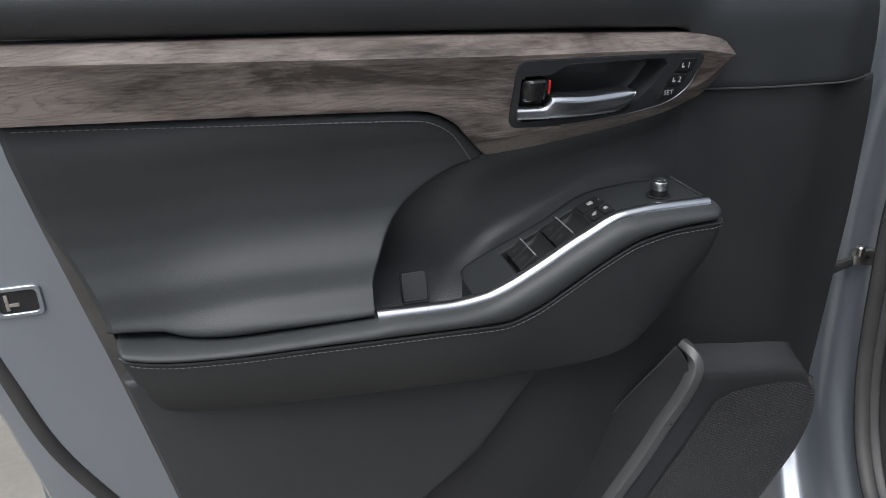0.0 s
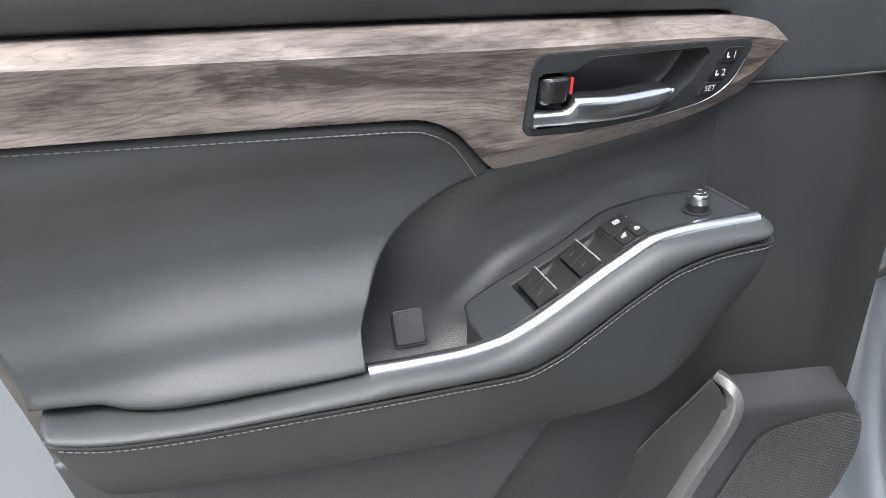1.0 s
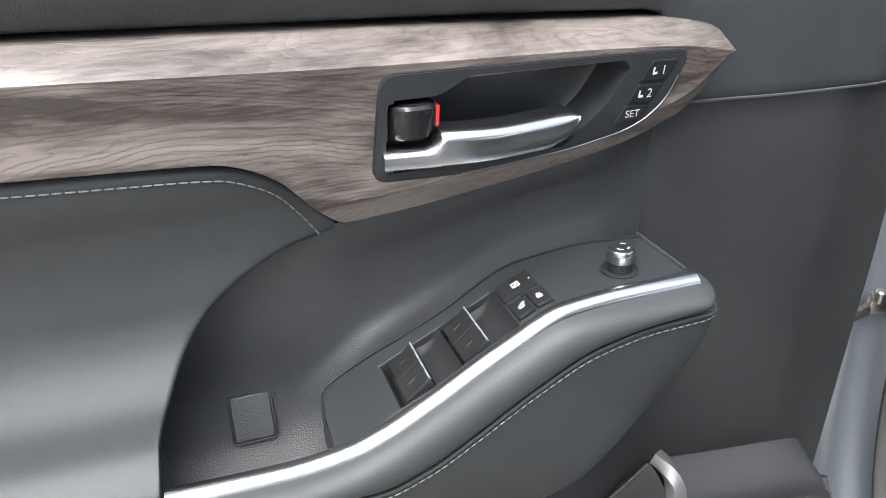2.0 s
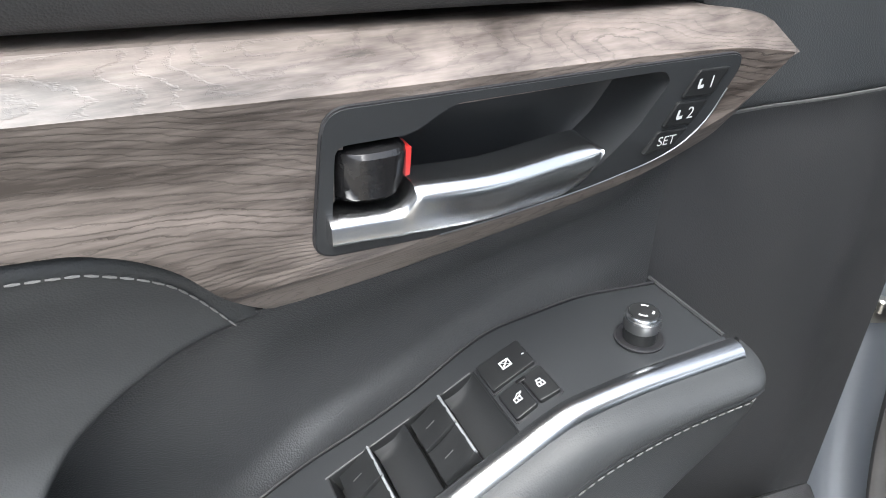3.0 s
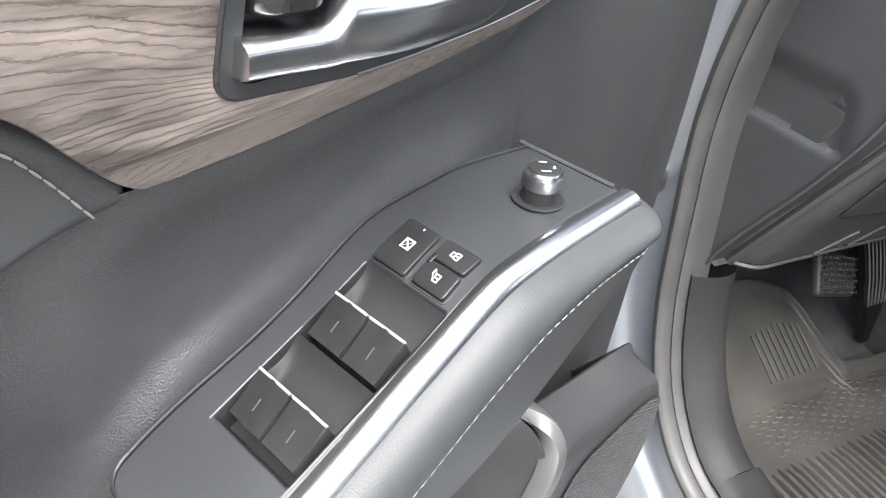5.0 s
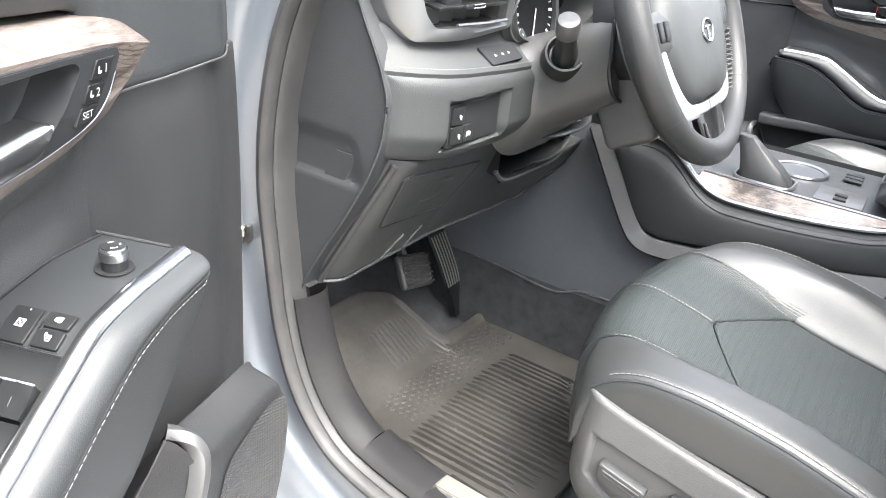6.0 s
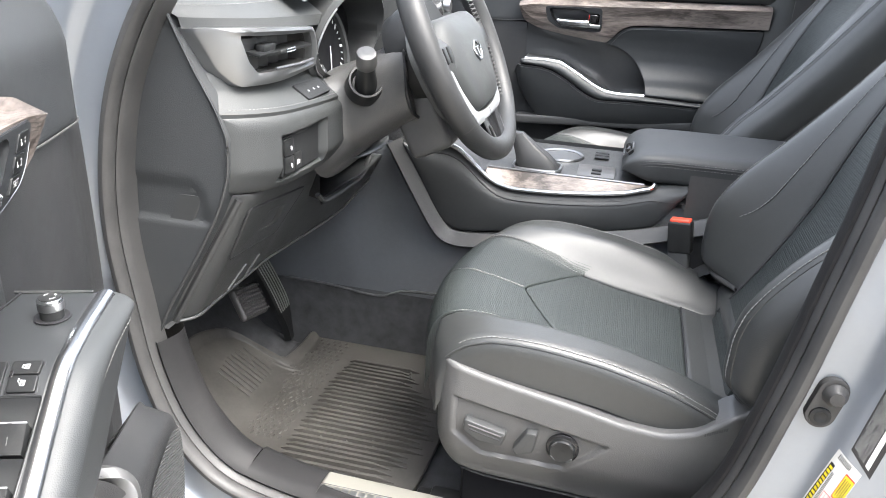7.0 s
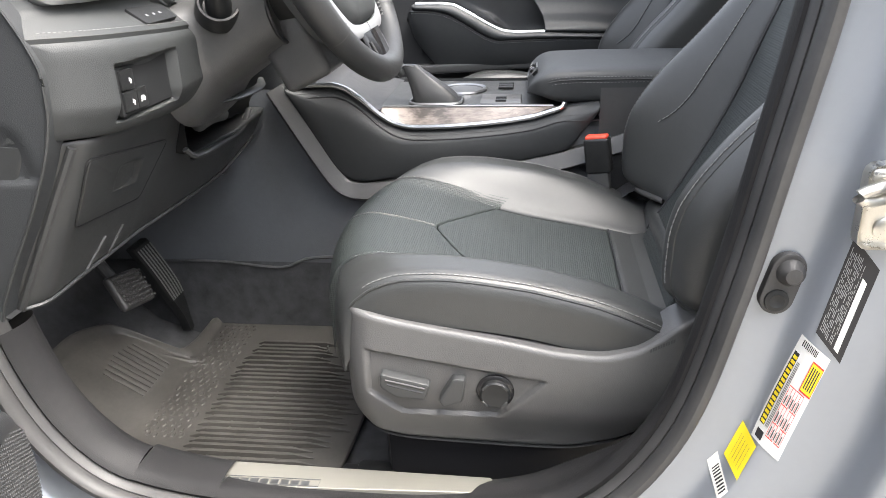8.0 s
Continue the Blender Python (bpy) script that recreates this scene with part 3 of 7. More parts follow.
def build_door(driver):
    name = "car_door_unit"
    if driver:
        m = Matrix(((-0.934, 0.358, 0, -0.081), (-0.358, -0.934, 0, 1.269), (0, 0, 1, 0), (0, 0, 0, 1)))
        d = thing(name, "open front car door with black leather and grey oak trim", "car door", m, kind="thing")
    else:
        m = Matrix(((0, -1, 0, 2 * CX + 0.081), (-1, 0, 0, 1.269), (0, 0, 1, -0.033), (0, 0, 0, 1)))
        d = thing(name, "closed passenger door with black leather, grey oak trim and chrome strip", "car door", m, kind="thing")

    # backing sheet of the lining
    us = clustered(0, 1, 40)
    def backing(s, z, w):
        u = u_right(z) + (u_left(z) - u_right(z)) * s
        n = 0.052 - 0.010 * (1 - smooth(0.0, 0.10, s)) - 0.012 * smooth(0.93, 1.0, s) - 0.006 * smooth(0.13, 0.07, s) + 0.010 * smooth(0.8, 0.6, z) * smooth(0.12, 0.3, s)
        n -= 0.036 * smooth(0.345, 0.375, u) * smooth(0.83, 0.86, z)
        n += 0.004 * math.exp(-((s - 0.105) / 0.03) ** 2)
        return u, n + w, z
    part("lower_lining", patch(us, lambda u: 0.45, lambda u: 1.098, backing, 40, 0.004, 0.02), LINING, d, "grained black plastic door lining")

    # padded top roll
    roll_lo = curve((0.06, 1.094), (0.145, 1.096), (0.22, 1.097), (0.323, 1.1033), (0.330, 1.106), (0.338, 1.140), (0.350, 1.167), (0.362, 1.1715), (0.61, 1.182), (1.02, 1.194))
    def top_roll(u, z, w):
        t = (z - roll_lo(u)) / (1.27 - roll_lo(u))
        base = 0.058 + 0.024 * smooth(0.26, 0.42, u) - 0.03 * (1 - smooth(0.05, 0.14, u))
        n = base + 0.014 * math.sin(math.pi * min(1, t * 1.35)) * smooth(0.2, 0.5, u) - 0.035 * smooth(0.45, 1.0, t)
        return min(u, u_left(z)) if u > 0.9 else max(u, u_right(z)), n + w, z
    part("top_pad", patch([u for u in clustered(0.062, 1.02, 90)], roll_lo, lambda u: 1.27, top_roll, 20, 0.004, 0.03), VINYL, d, "soft grained black vinyl top roll")

    part("pad_seam", tube([top_roll(u, roll_lo(u) + 0.0008, 0.0012) for u in span(0.066, 0.324, 24)], 0.0011, 5), GREYPART, d, "thin pale seam under the top roll")
    if not driver:
        part("lower_bar", patch(span(0.33, 0.86, 30), lambda u: 0.812, lambda u: 0.838, lambda u, z, w: (u, 0.128 + w, z + 0.05 * (u - 0.5)), 8, 0.005, 0.04), RAIL, d, "grey satin bar under the armrest")

    # oak-effect panel with its bevelled upper face
    cols = span(0.310, 0.66, 100) + span(0.664, 1.01, 50)
    rows = []
    for u in cols:
        lo, zf, hi = z_wood_lo(u), min(z_facet(u), z_wood_hi(u) - 0.002), z_wood_hi(u)
        zf = max(zf, lo + 0.004)
        zt = min(max(z_foot(u), lo + 0.002), zf - 0.002)
        zs = [lo + 0.0008] + [lo + 0.0012 + (zt - lo - 0.0012) * k / 4 for k in range(5)] + [zt + (zf - zt) * k / 7 for k in range(1, 8)] + [zf + (hi - 0.0018 - zf) * k / 4 for k in range(1, 5)] + [hi - 0.0006]
        row = [(u, n_wood(u, lo) - 0.025, lo), (u, n_wood(u, lo) - 0.0015, lo)]
        row += [(u, n_wood(u, z), z) for z in zs]
        row += [(u, n_wood(u, hi) - 0.0015, hi), (u, n_wood(u, hi) - 0.025, hi)]
        rows.append(row)
    cut = [(0.540, 1.150), (0.546, 1.140), (0.549, 1.104), (0.543, 1.093), (0.50, 1.091), (0.425, 1.095), (0.386, 1.102), (0.366, 1.118), (0.352, 1.148)] if driver else [(0.540, 1.150), (0.546, 1.140), (0.549, 1.104), (0.543, 1.093), (0.50, 1.091), (0.435, 1.095), (0.404, 1.112), (0.394, 1.148)]
    wv, wf = grid(rows)
    def in_cup(f):
        u, z = sum(wv[i][0] for i in f) / 4, sum(wv[i][2] for i in f) / 4
        return inside(cut, u, z)
    part("wood_trim", (wv, [f for f in wf if not in_cup(f)]), WOOD, d, "grey-brown open-grain oak trim strip", 13)
    tip = rows[0]
    part("trim_end", grid([tip, [(p[0] - 0.001, p[1] - 0.004, p[2]) for p in tip], [(p[0] + 0.004, p[1] - 0.03, p[2]) for p in tip]]), WOOD, d)

    # leather insert
    ins_hi = curve((0.574, 1.058), (0.60, 1.086), (0.616, 1.099), (0.632, 1.106), (0.66, 1.1105), (0.71, 1.1135), (0.821, 1.118), (1.02, 1.125))
    ins_lo = curve((0.574, 1.052), (0.604, 1.045), (0.634, 1.031), (0.657, 1.014), (0.676, 0.993), (0.692, 0.968), (0.702, 0.944), (0.706, 0.923), (0.795, 0.919), (0.873, 0.9155), (0.91, 0.9155), (0.95, 0.920), (1.02, 0.925))
    def insert_at(u, z, w):
        shift = (u_left(z) - 0.006 - 0.017 * smooth(1.05, 0.93, z) - 1.006) * smooth(0.80, 1.006, u)
        return u + shift, insert_n(u, z) + w, z
    cols = span(0.5745, 0.69, 40) + span(0.692, 0.712, 18) + span(0.716, 1.006, 44)
    part("leather_insert", patch(cols, ins_lo, ins_hi, insert_at, 48, 0.006, 0.03), LEATHER, d, "smooth black leather door insert")
    top = curve((0.588, 1.052), (0.60, 1.070), (0.612, 1.085), (0.627, 1.095), (0.645, 1.1015), (0.70, 1.105), (0.822, 1.111), (1.0, 1.119))
    line = [Vector(insert_at(u, top(u), 0.0010)) for u in span(0.588, 0.64, 14) + span(0.66, 0.995, 12)]
    part("stitching", stitches(line, 0.0050, 0.0012, 0.0006), THREAD, d, "pale grey contrast stitching")

    # moulded panel with the pull pocket and the wall behind the switches
    top_z = curve((0.335, 1.098), (0.391, 1.081), (0.488, 1.066), (0.54, 1.060), (0.572, 1.058), (0.604, 1.052), (0.634, 1.041), (0.676, 1.005), (0.71, 0.96), (0.72, 0.95))
    pocket = lambda u: smooth(0.555, 0.625, u)
    front = lambda u: 1 - smooth(0.325, 0.400, u)
    def mix(u, a, b, c):
        q = pocket(u)
        v = a * (1 - q) + b * q
        return v * (1 - front(u)) + c * front(u)
    def wide(u, a, b, c):
        q = smooth(0.46, 0.67, u)
        return (a * (1 - q) + b * q) * (1 - front(u)) + c * front(u)
    cols = clustered(0.335, 0.722, 110)
    rows = []
    for u in cols:
        zp, tz = z_panel(u), top_z(u)
        foot = n_wood(u, z_wood_lo(u))
        keys = [(mix(u, 0.100, 0.118, 0.048), mix(u, zp - 0.030, 0.842, 0.95)), (mix(u, 0.080, 0.092, 0.05), mix(u, zp - 0.024, 0.846, 0.97)), (mix(u, 0.0605, 0.0585, 0.05), mix(u, zp - 0.004, 0.880, 0.99)),
                (mix(u, 0.0580, 0.0475, 0.05), mix(u, zp + 0.010, 0.904, 1.005)), (wide(u, 0.0565, 0.043, 0.05), mix(u, zp + 0.024, 0.93, 1.02)),
                (wide(u, 0.062, 0.050, 0.051), mix(u, (zp + 0.024 + tz) / 2, (0.93 + tz) / 2, 1.06)), (mix(u, min(0.074, foot - 0.004), 0.060, 0.054), tz - 0.010), (mix(u, min(0.079, foot + 0.001), 0.066, 0.056), tz)]
        rows.append([(u, p.x, p.y) for p in spline(keys, 36)])
    part("pull_pocket_panel", grid(rows), PLASTIC, d, "grained black plastic panel with the pull pocket")

    # armrest: roll, side and chrome strip
    cols = clustered(0.333, 0.947, 110)
    rows = []
    for u in cols:
        hi = z_chrome(u) - 0.003 if u < 0.70 else z_crease(u) - 0.001
        hi = (z_chrome(u) - 0.004) * (1 - smooth(0.69, 0.71, u)) + (z_crease(u) - 0.002) * smooth(0.69, 0.71, u)
        lo = z_seam(u)
        e = min(1.0, max(0.0, (u - 0.333) / 0.018))
        e2 = min(1.0, max(0.0, (0.947 - u) / 0.008))
        k = math.sqrt(max(0.0, 1 - (1 - e) ** 2)) * math.sqrt(max(0.0, 1 - (1 - e2) ** 2))
        ne = n_edge(u)
        mid, half = (hi + lo) / 2, (hi - lo) / 2
        row = []
        for j in range(15):
            a = math.pi * (0.5 - j / 14)
            row.append((u, ne - 0.028 + 0.010 * j / 14 * k + (0.020 + 0.020 * max(0, math.cos(a)) ** 0.7) * (0.5 + 0.5 * k), mid + half * math.sin(a) * (0.35 + 0.65 * k)))
        k2 = smooth(0.695, 0.712, u)
        rows.append([(u, (ne - 0.026) * (1 - k2) + 0.05 * k2, hi - 0.034 * (1 - k2) - 0.006 * k2)] + row + [(u, (ne - 0.012) * (1 - k2) + 0.06 * k2, lo)])
    part("armrest_pad", grid(rows, cap=False), LEATHER, d, "padded black leather armrest roll")
    side_hi = curve((0.311, 0.950), (0.316, 0.968), (0.322, 0.978), (0.331, 0.984), (0.38, 0.983), (0.426, 0.975), (0.47, 0.954), (0.511, 0.929), (0.545, 0.910), (0.577, 0.901), (0.65, 0.903), (0.744, 0.904), (0.849, 0.901), (0.90, 0.900), (0.93, 0.902), (0.95, 0.907))
    def side_at(u, z, w):
        t = (side_hi(u) - z) / max(side_hi(u) - z_arm_lo(u), 1e-4)
        n = n_edge(u) + 0.010 - 0.006 * t - 0.030 * t * t
        n -= 0.055 * (1 - smooth(0.311, 0.345, u)) ** 2
        if t < 0.5:
            w = max(w, -0.022)
        return u - 0.028 * t * smooth(0.80, 0.947, u), max(n + w, 0.045), z
    part("armrest_side", patch(clustered(0.3115, 0.947, 100), z_arm_lo, side_hi, side_at, 28, 0.004, 0.09), LEATHER, d, "black leather armrest side")
    piping = [Vector(side_at(u, side_hi(u) - 0.0015, 0.0008)) for u in span(0.322, 0.942, 90)]
    part("piping", tube(piping, 0.0016, 6), LEATHER, d)
    line = [Vector(side_at(u, side_hi(u) - 0.0062, 0.0013)) for u in span(0.334, 0.940, 60)]
    part("armrest_stitching", stitches(line, 0.0046, 0.0012, 0.00055), THREAD, d, "pale grey contrast stitching")
    strip = [Vector((u, n_edge(u) - 0.0062, z_chrome(u) - 0.001)) for u in span(0.346, 0.703, 90)]
    prof = [(-0.0058, -0.008), (-0.0056, -0.0012), (-0.0044, 0.0010), (-0.001, 0.0024), (0.003, 0.0020), (0.0058, 0.0004), (0.0076, -0.0022), (0.0084, -0.0052), (0.0080, -0.012)]
    def strip_axes(i):
        t = (strip[min(i + 1, 89)] - strip[max(i - 1, 0)]).normalized()
        s = Vector((0, 1, 0))
        return s, s.cross(t) if s.cross(t).z > 0 else t.cross(s)
    part("chrome_strip", sweep(strip, prof, strip_axes, cap=True), CHROME, d, "bright satin chrome strip along the armrest")

    # switch panel on top of the armrest
    back_n = curve((0.346, 0.070), (0.370, 0.066), (0.398, 0.062), (0.426, 0.0615), (0.46, 0.060), (0.517, 0.063), (0.575, 0.060), (0.588, 0.061), (0.597, 0.070), (0.600, 0.095))
    def panel_at(u, n, h):
        s = (z_panel(u + 0.002) - z_panel(u - 0.002)) / 0.004
        nn = Vector((-s, 0, 1)).normalized()
        return u + nn.x * h, n, z_panel(u) + nn.z * h
    tray = (0.4715, 0.5545, 0.0775, 0.1262)
    us = span(0.3462, 0.4700, 24) + span(tray[0], tray[1], 24) + span(0.5560, 0.5985, 16)
    rows = []
    for u in us:
        b, f = back_n(u), n_edge(u) - 0.0128
        inner = [max(b + 0.002, n) for n in (tray[2] - 0.003, tray[2], tray[2] + 0.001, 0.10, tray[3] - 0.001, tray[3])] if b < 0.0755 else span(b + 0.002, f - 0.002, 6)
        rows.append([panel_at(u, b + 0.0004, -0.03), panel_at(u, b, -0.0010), panel_at(u, b + 0.0008, 0.0)] + [panel_at(u, n, 0.0) for n in inner] + [panel_at(u, f - 0.0012, 0.0), panel_at(u, f - 0.0003, -0.0006), panel_at(u, f, -0.0016), panel_at(u, f, -0.03)])
    for e, du in ((0, -0.0006), (-1, 0.0006)):
        skirt = [(p[0] + du, p[1], p[2] - 0.002) for p in rows[e]], [(p[0] + du, p[1], p[2] - 0.03) for p in rows[e]]
        rows = [skirt[1], skirt[0]] + rows if e == 0 else rows + [skirt[0], skirt[1]]
    pv, pf = grid(rows)
    def in_tray(f):
        u, n = sum(pv[i][0] for i in f) / 4, sum(pv[i][1] for i in f) / 4
        return driver and tray[0] < u < tray[1] and tray[2] < n < tray[3]
    plate = pv, [f for f in pf if not in_tray(f)]
    part("front_gap", tube([panel_at(u, n_edge(u) - 0.0122, 0.0) for u in span(0.348, 0.598, 70)], 0.0011, 5), INK, d, "dark gap beside the chrome strip")
    panel = part("switch_panel", plate, BEZEL, d, "smooth satin black switch panel")
    seam = [Vector(panel_at(u, back_n(u) - 0.0004, 0.0006)) for u in span(0.347, 0.60, 60)] + [Vector(panel_at(0.600, n, 0.0)) for n in span(0.104, 0.124, 5)]
    part("panel_seam", tube(seam, 0.0009, 5), INK, d, "dark seam round the switch panel")
    part("panel_end", tube([panel_at(0.3462, n, 0.0008) for n in span(0.064, 0.126, 10)], 0.0013, 6), SATIN, d)
    if driver:
        def key_slab(poly, top, bevel=0.001, r=0.0018, base=-0.004, dome=0.0):
            return slab(rounded(poly, r, 3), panel_at, top, base, bevel, dome)
        # sunk tray with two pairs of rocker keys
        well = rounded([(tray[0], tray[2]), (tray[1], tray[2]), (tray[1], tray[3]), (tray[0], tray[3])], 0.0012, 2)
        wellrows = [[panel_at(a, b, h) for a, b in offset(well, o)] for o, h in ((-0.0006, 0.0002), (0.0, 0.0), (0.0004, -0.0008), (0.0008, -0.013))]
        wv2, wf2 = grid(wellrows, wrap=True)
        part("switch_tray", (wv2, wf2 + [tuple(range(3 * len(well), 4 * len(well)))]), KEY, d, "black recessed tray for the window keys")
        for u0 in (0.531, 0.4905):
            for n0, n1 in ((0.0805, 0.1015), (0.1025, 0.1240)):
                w0 = 0.0185
                rowsk = []
                for k in range(9):
                    t = k / 8
                    u = u0 + w0 * t
                    h = 0.0058 * (1 - t) ** 1.3 + 0.0008
                    if k == 0:
                        rowsk.append([panel_at(u, n, -0.012) for n in (n0, n0, n0 + 0.0007, (n0 + n1) / 2, n1 - 0.0007, n1, n1)])
                    rowsk.append([panel_at(u, n0, -0.012), panel_at(u, n0, h - 0.0014), panel_at(u, n0 + 0.0007, h - 0.0003), panel_at(u, (n0 + n1) / 2, h + 0.0003), panel_at(u, n1 - 0.0007, h - 0.0003), panel_at(u, n1, h - 0.0014), panel_at(u, n1, -0.012)])
                key = part("window_key", grid(rowsk, cap=True), KEY, d, "black rocker key of a power window")
                part("lip", grid([[panel_at(u0 + a, n, h) for a, h in ((0.0006, 0.0050), (0.0005, 0.0066), (-0.0002, 0.0070), (-0.0006, 0.0066), (-0.0007, 0.0046), (0.0002, 0.0044))] for n in span(n0 + 0.0004, n1 - 0.0004, 4)], wrap=True, cap=True), PALE, key, "bright edge line")
                part("mark", slab([(u0 + 0.008, (n0 + n1) / 2 - 0.0003), (u0 + 0.013, (n0 + n1) / 2 - 0.0003), (u0 + 0.013, (n0 + n1) / 2 + 0.0003), (u0 + 0.008, (n0 + n1) / 2 + 0.0003)],
                                  lambda a, b, h: panel_at(a, b, h + 0.0058 * (1 - (a - u0) / w0) ** 1.3 + 0.0011), 0.0003, -0.001, 0.0001), GREYPART, key, "faint grey line")
            # the scooped rest in front of each pair
            scoop = [[panel_at(u0 - 0.0202 + 0.0196 * t, n, (-0.006 if t == 0 else 0.0006 if t < 0.04 else -0.0080 + 0.0092 * (1 - t) ** 2.6) + 0.005 * (1 - smooth(0.0776, 0.0835, n)) ** 2 * t) for n in [0.0776, 0.0785, 0.080, 0.082, 0.085, 0.095, 0.105, 0.115, 0.1258]] for t in [0, 0.02, 0.06] + span(0.1, 1, 12)]
            part("finger_scoop", grid(scoop), MATTE, d, "curved rest in front of the window keys")
        part("tray_edge", tube([panel_at(u, 0.0770, 0.0004) for u in span(0.4725, 0.556, 12)], 0.0006, 5), GREYPART, d)
        part("key_well", join(key_slab([(0.4435, 0.0755), (0.4704, 0.0770), (0.4704, 0.0995), (0.4435, 0.0975)], 0.0005, 0.0002), key_slab([(0.4430, 0.0990), (0.4700, 0.1012), (0.4700, 0.1224), (0.4430, 0.1215)], 0.0005, 0.0002)), INK, d, "dark gaps round the lock keys")
        lockwin = part("window_lock_key", key_slab([(0.4445, 0.0765), (0.4695, 0.0780), (0.4695, 0.0985), (0.4445, 0.0965)], 0.0026, 0.0008), KEY, d, "black window lock key with a white symbol")
        lock = part("lock_key", key_slab([(0.4440, 0.1000), (0.4558, 0.1010), (0.4558, 0.1205), (0.4440, 0.1205)], 0.0026, 0.0008), KEY, d, "black door lock key with a white padlock")
        unlock = part("unlock_key", key_slab([(0.4568, 0.1012), (0.4690, 0.1022), (0.4690, 0.1215), (0.4568, 0.1207)], 0.0026, 0.0008), KEY, d, "black door unlock key with a white padlock")
        part("key_gap", key_slab([(0.4535, 0.1015), (0.4590, 0.1015), (0.4590, 0.1040), (0.4535, 0.1040)], 0.0031, 0.0006, 0.0008), GLOSS, d)

        def symbol(polys, u, n, size, parent, h=0.0027, turn=0.0):
            geos = []
            c, s = math.cos(turn), math.sin(turn)
            for poly in polys:
                q = [(u - (a * c - b * s) * size, n - (a * s + b * c) * size) for a, b in poly]
                geos.append(slab(q, panel_at, h + 0.0002, h - 0.0005, 0.00005))
            part("symbol", join(*geos), WHITE, parent, "small white symbol")
        bar = lambda x0, y0, x1, y1: [(x0, y0), (x1, y0), (x1, y1), (x0, y1)]
        diag = lambda x0, y0, x1, y1, w: [(x0 - w, y0 + w), (x0 + w, y0 - w), (x1 + w, y1 - w), (x1 - w, y1 + w)]
        frame_sym = [bar(-.5, -.5, .5, -.38), bar(-.5, .38, .5, .5), bar(-.5, -.38, -.38, .38), bar(.38, -.38, .5, .38), diag(-.3, -.3, .3, .3, .05), diag(-.3, .3, .3, -.3, .05)]
        symbol(frame_sym, 0.457, 0.0880, 0.0053, lockwin)
        symbol([bar(-.03, .25, .12, .33)], 0.4475, 0.0905, 0.008, lockwin)
        padlock = [bar(-.4, -.5, .4, -.4), bar(-.4, .0, .4, .1), bar(-.4, -.4, -.3, .0), bar(.3, -.4, .4, .0), bar(-.06, -.34, .06, -.1), bar(-.28, .1, -.18, .42), bar(.18, .1, .28, .42), bar(-.28, .42, .28, .52)]
        symbol(padlock, 0.4500, 0.1105, 0.0048, lock)
        symbol([[(a + (.42 if b > .15 else 0), b) for a, b in q] for q in padlock], 0.4628, 0.1110, 0.0048, unlock)

        # mirror knob in its round well
        ku, kn = 0.3875, 0.1075
        well_m = Matrix.Translation(panel_at(ku, kn, 0))
        base = well_m @ Matrix.Diagonal((0.88, 0.88, 1.0, 1.0))
        part("knob_well", moved(lathe([(0.0135, 0.0002), (0.0137, 0.0012), (0.0125, 0.0014), (0.0115, 0.0008), (0.0, 0.0006)], 32), well_m), INK, d, "dark round well under the mirror knob")
        knob = part("mirror_knob", moved(lathe([(0.0100, 0.0006), (0.0100, 0.0080), (0.0096, 0.0082), (0.0, 0.0082)], 32), base), KEY, d, "round mirror adjuster knob")
        knurl = []
        for j in range(7):
            z = 0.0080 + 0.0058 * j / 6
            knurl.append([((0.0102 + 0.0009 * ((k + j) % 2)) * math.cos(2 * math.pi * k / 72), (0.0102 + 0.0009 * ((k + j) % 2)) * math.sin(2 * math.pi * k / 72), z) for k in range(72)])
        part("knurled_ring", moved(grid(knurl, wrap=True, cap=True), base), SILVER, knob, "knurled silver ring")
        part("chrome_collar", moved(lathe([(0.0101, 0.0138), (0.0107, 0.0142), (0.0107, 0.0160), (0.0098, 0.0172), (0.0, 0.0173)], 36), base), CHROME, knob, "bright collar")
        cap = part("knob_cap", moved(lathe([(0.0090, 0.0170), (0.0086, 0.0178), (0.0, 0.0180)], 32), base), KEY, knob, "black cap with white marks")
        arcs = []
        for a0, a1 in ((0.3, 1.3), (2.0, 2.6), (3.6, 4.4)):
            arcs.append(grid([[(r * math.cos(a), r * math.sin(a), 0.01825) for a in span(a0, a1, 8)] for r in (0.0048, 0.0062)]))
        part("marks", moved(join(*arcs), base), WHITE, knob, "white direction marks")

    # plug on the floor of the pull pocket
    if driver:
        def floor_at(a, b, h):
            return a, 0.0505 + b * 0.46 + h * 0.89, 0.9035 - b * 0.95 + h * 0.46
        part("square_plug", slab(rounded([(0.631, -0.0155), (0.659, -0.0155), (0.659, 0.0155), (0.631, 0.0155)], 0.003), floor_at, 0.0012, -0.008, 0.0008), PLASTIC, d, "small square grained plastic plug")
        groove = [floor_at(a, b, 0.0006) for a, b in rounded([(0.630, -0.0165), (0.660, -0.0165), (0.660, 0.0165), (0.630, 0.0165)], 0.003)]
        part("plug_gap", tube(groove, 0.0008, 5, closed=True), INK, d)

    # handle
    def face(u, z, h):
        return u, n_wood(max(u, 0.33), z) + h, z
    outer = rounded([(0.551, 1.154), (0.556, 1.089), (0.50, 1.0865), (0.423, 1.091), (0.38, 1.099), (0.3585, 1.116), (0.346, 1.150)] if driver else [(0.551, 1.154), (0.556, 1.089), (0.50, 1.0865), (0.43, 1.091), (0.398, 1.110), (0.388, 1.150)], 0.010, 5)
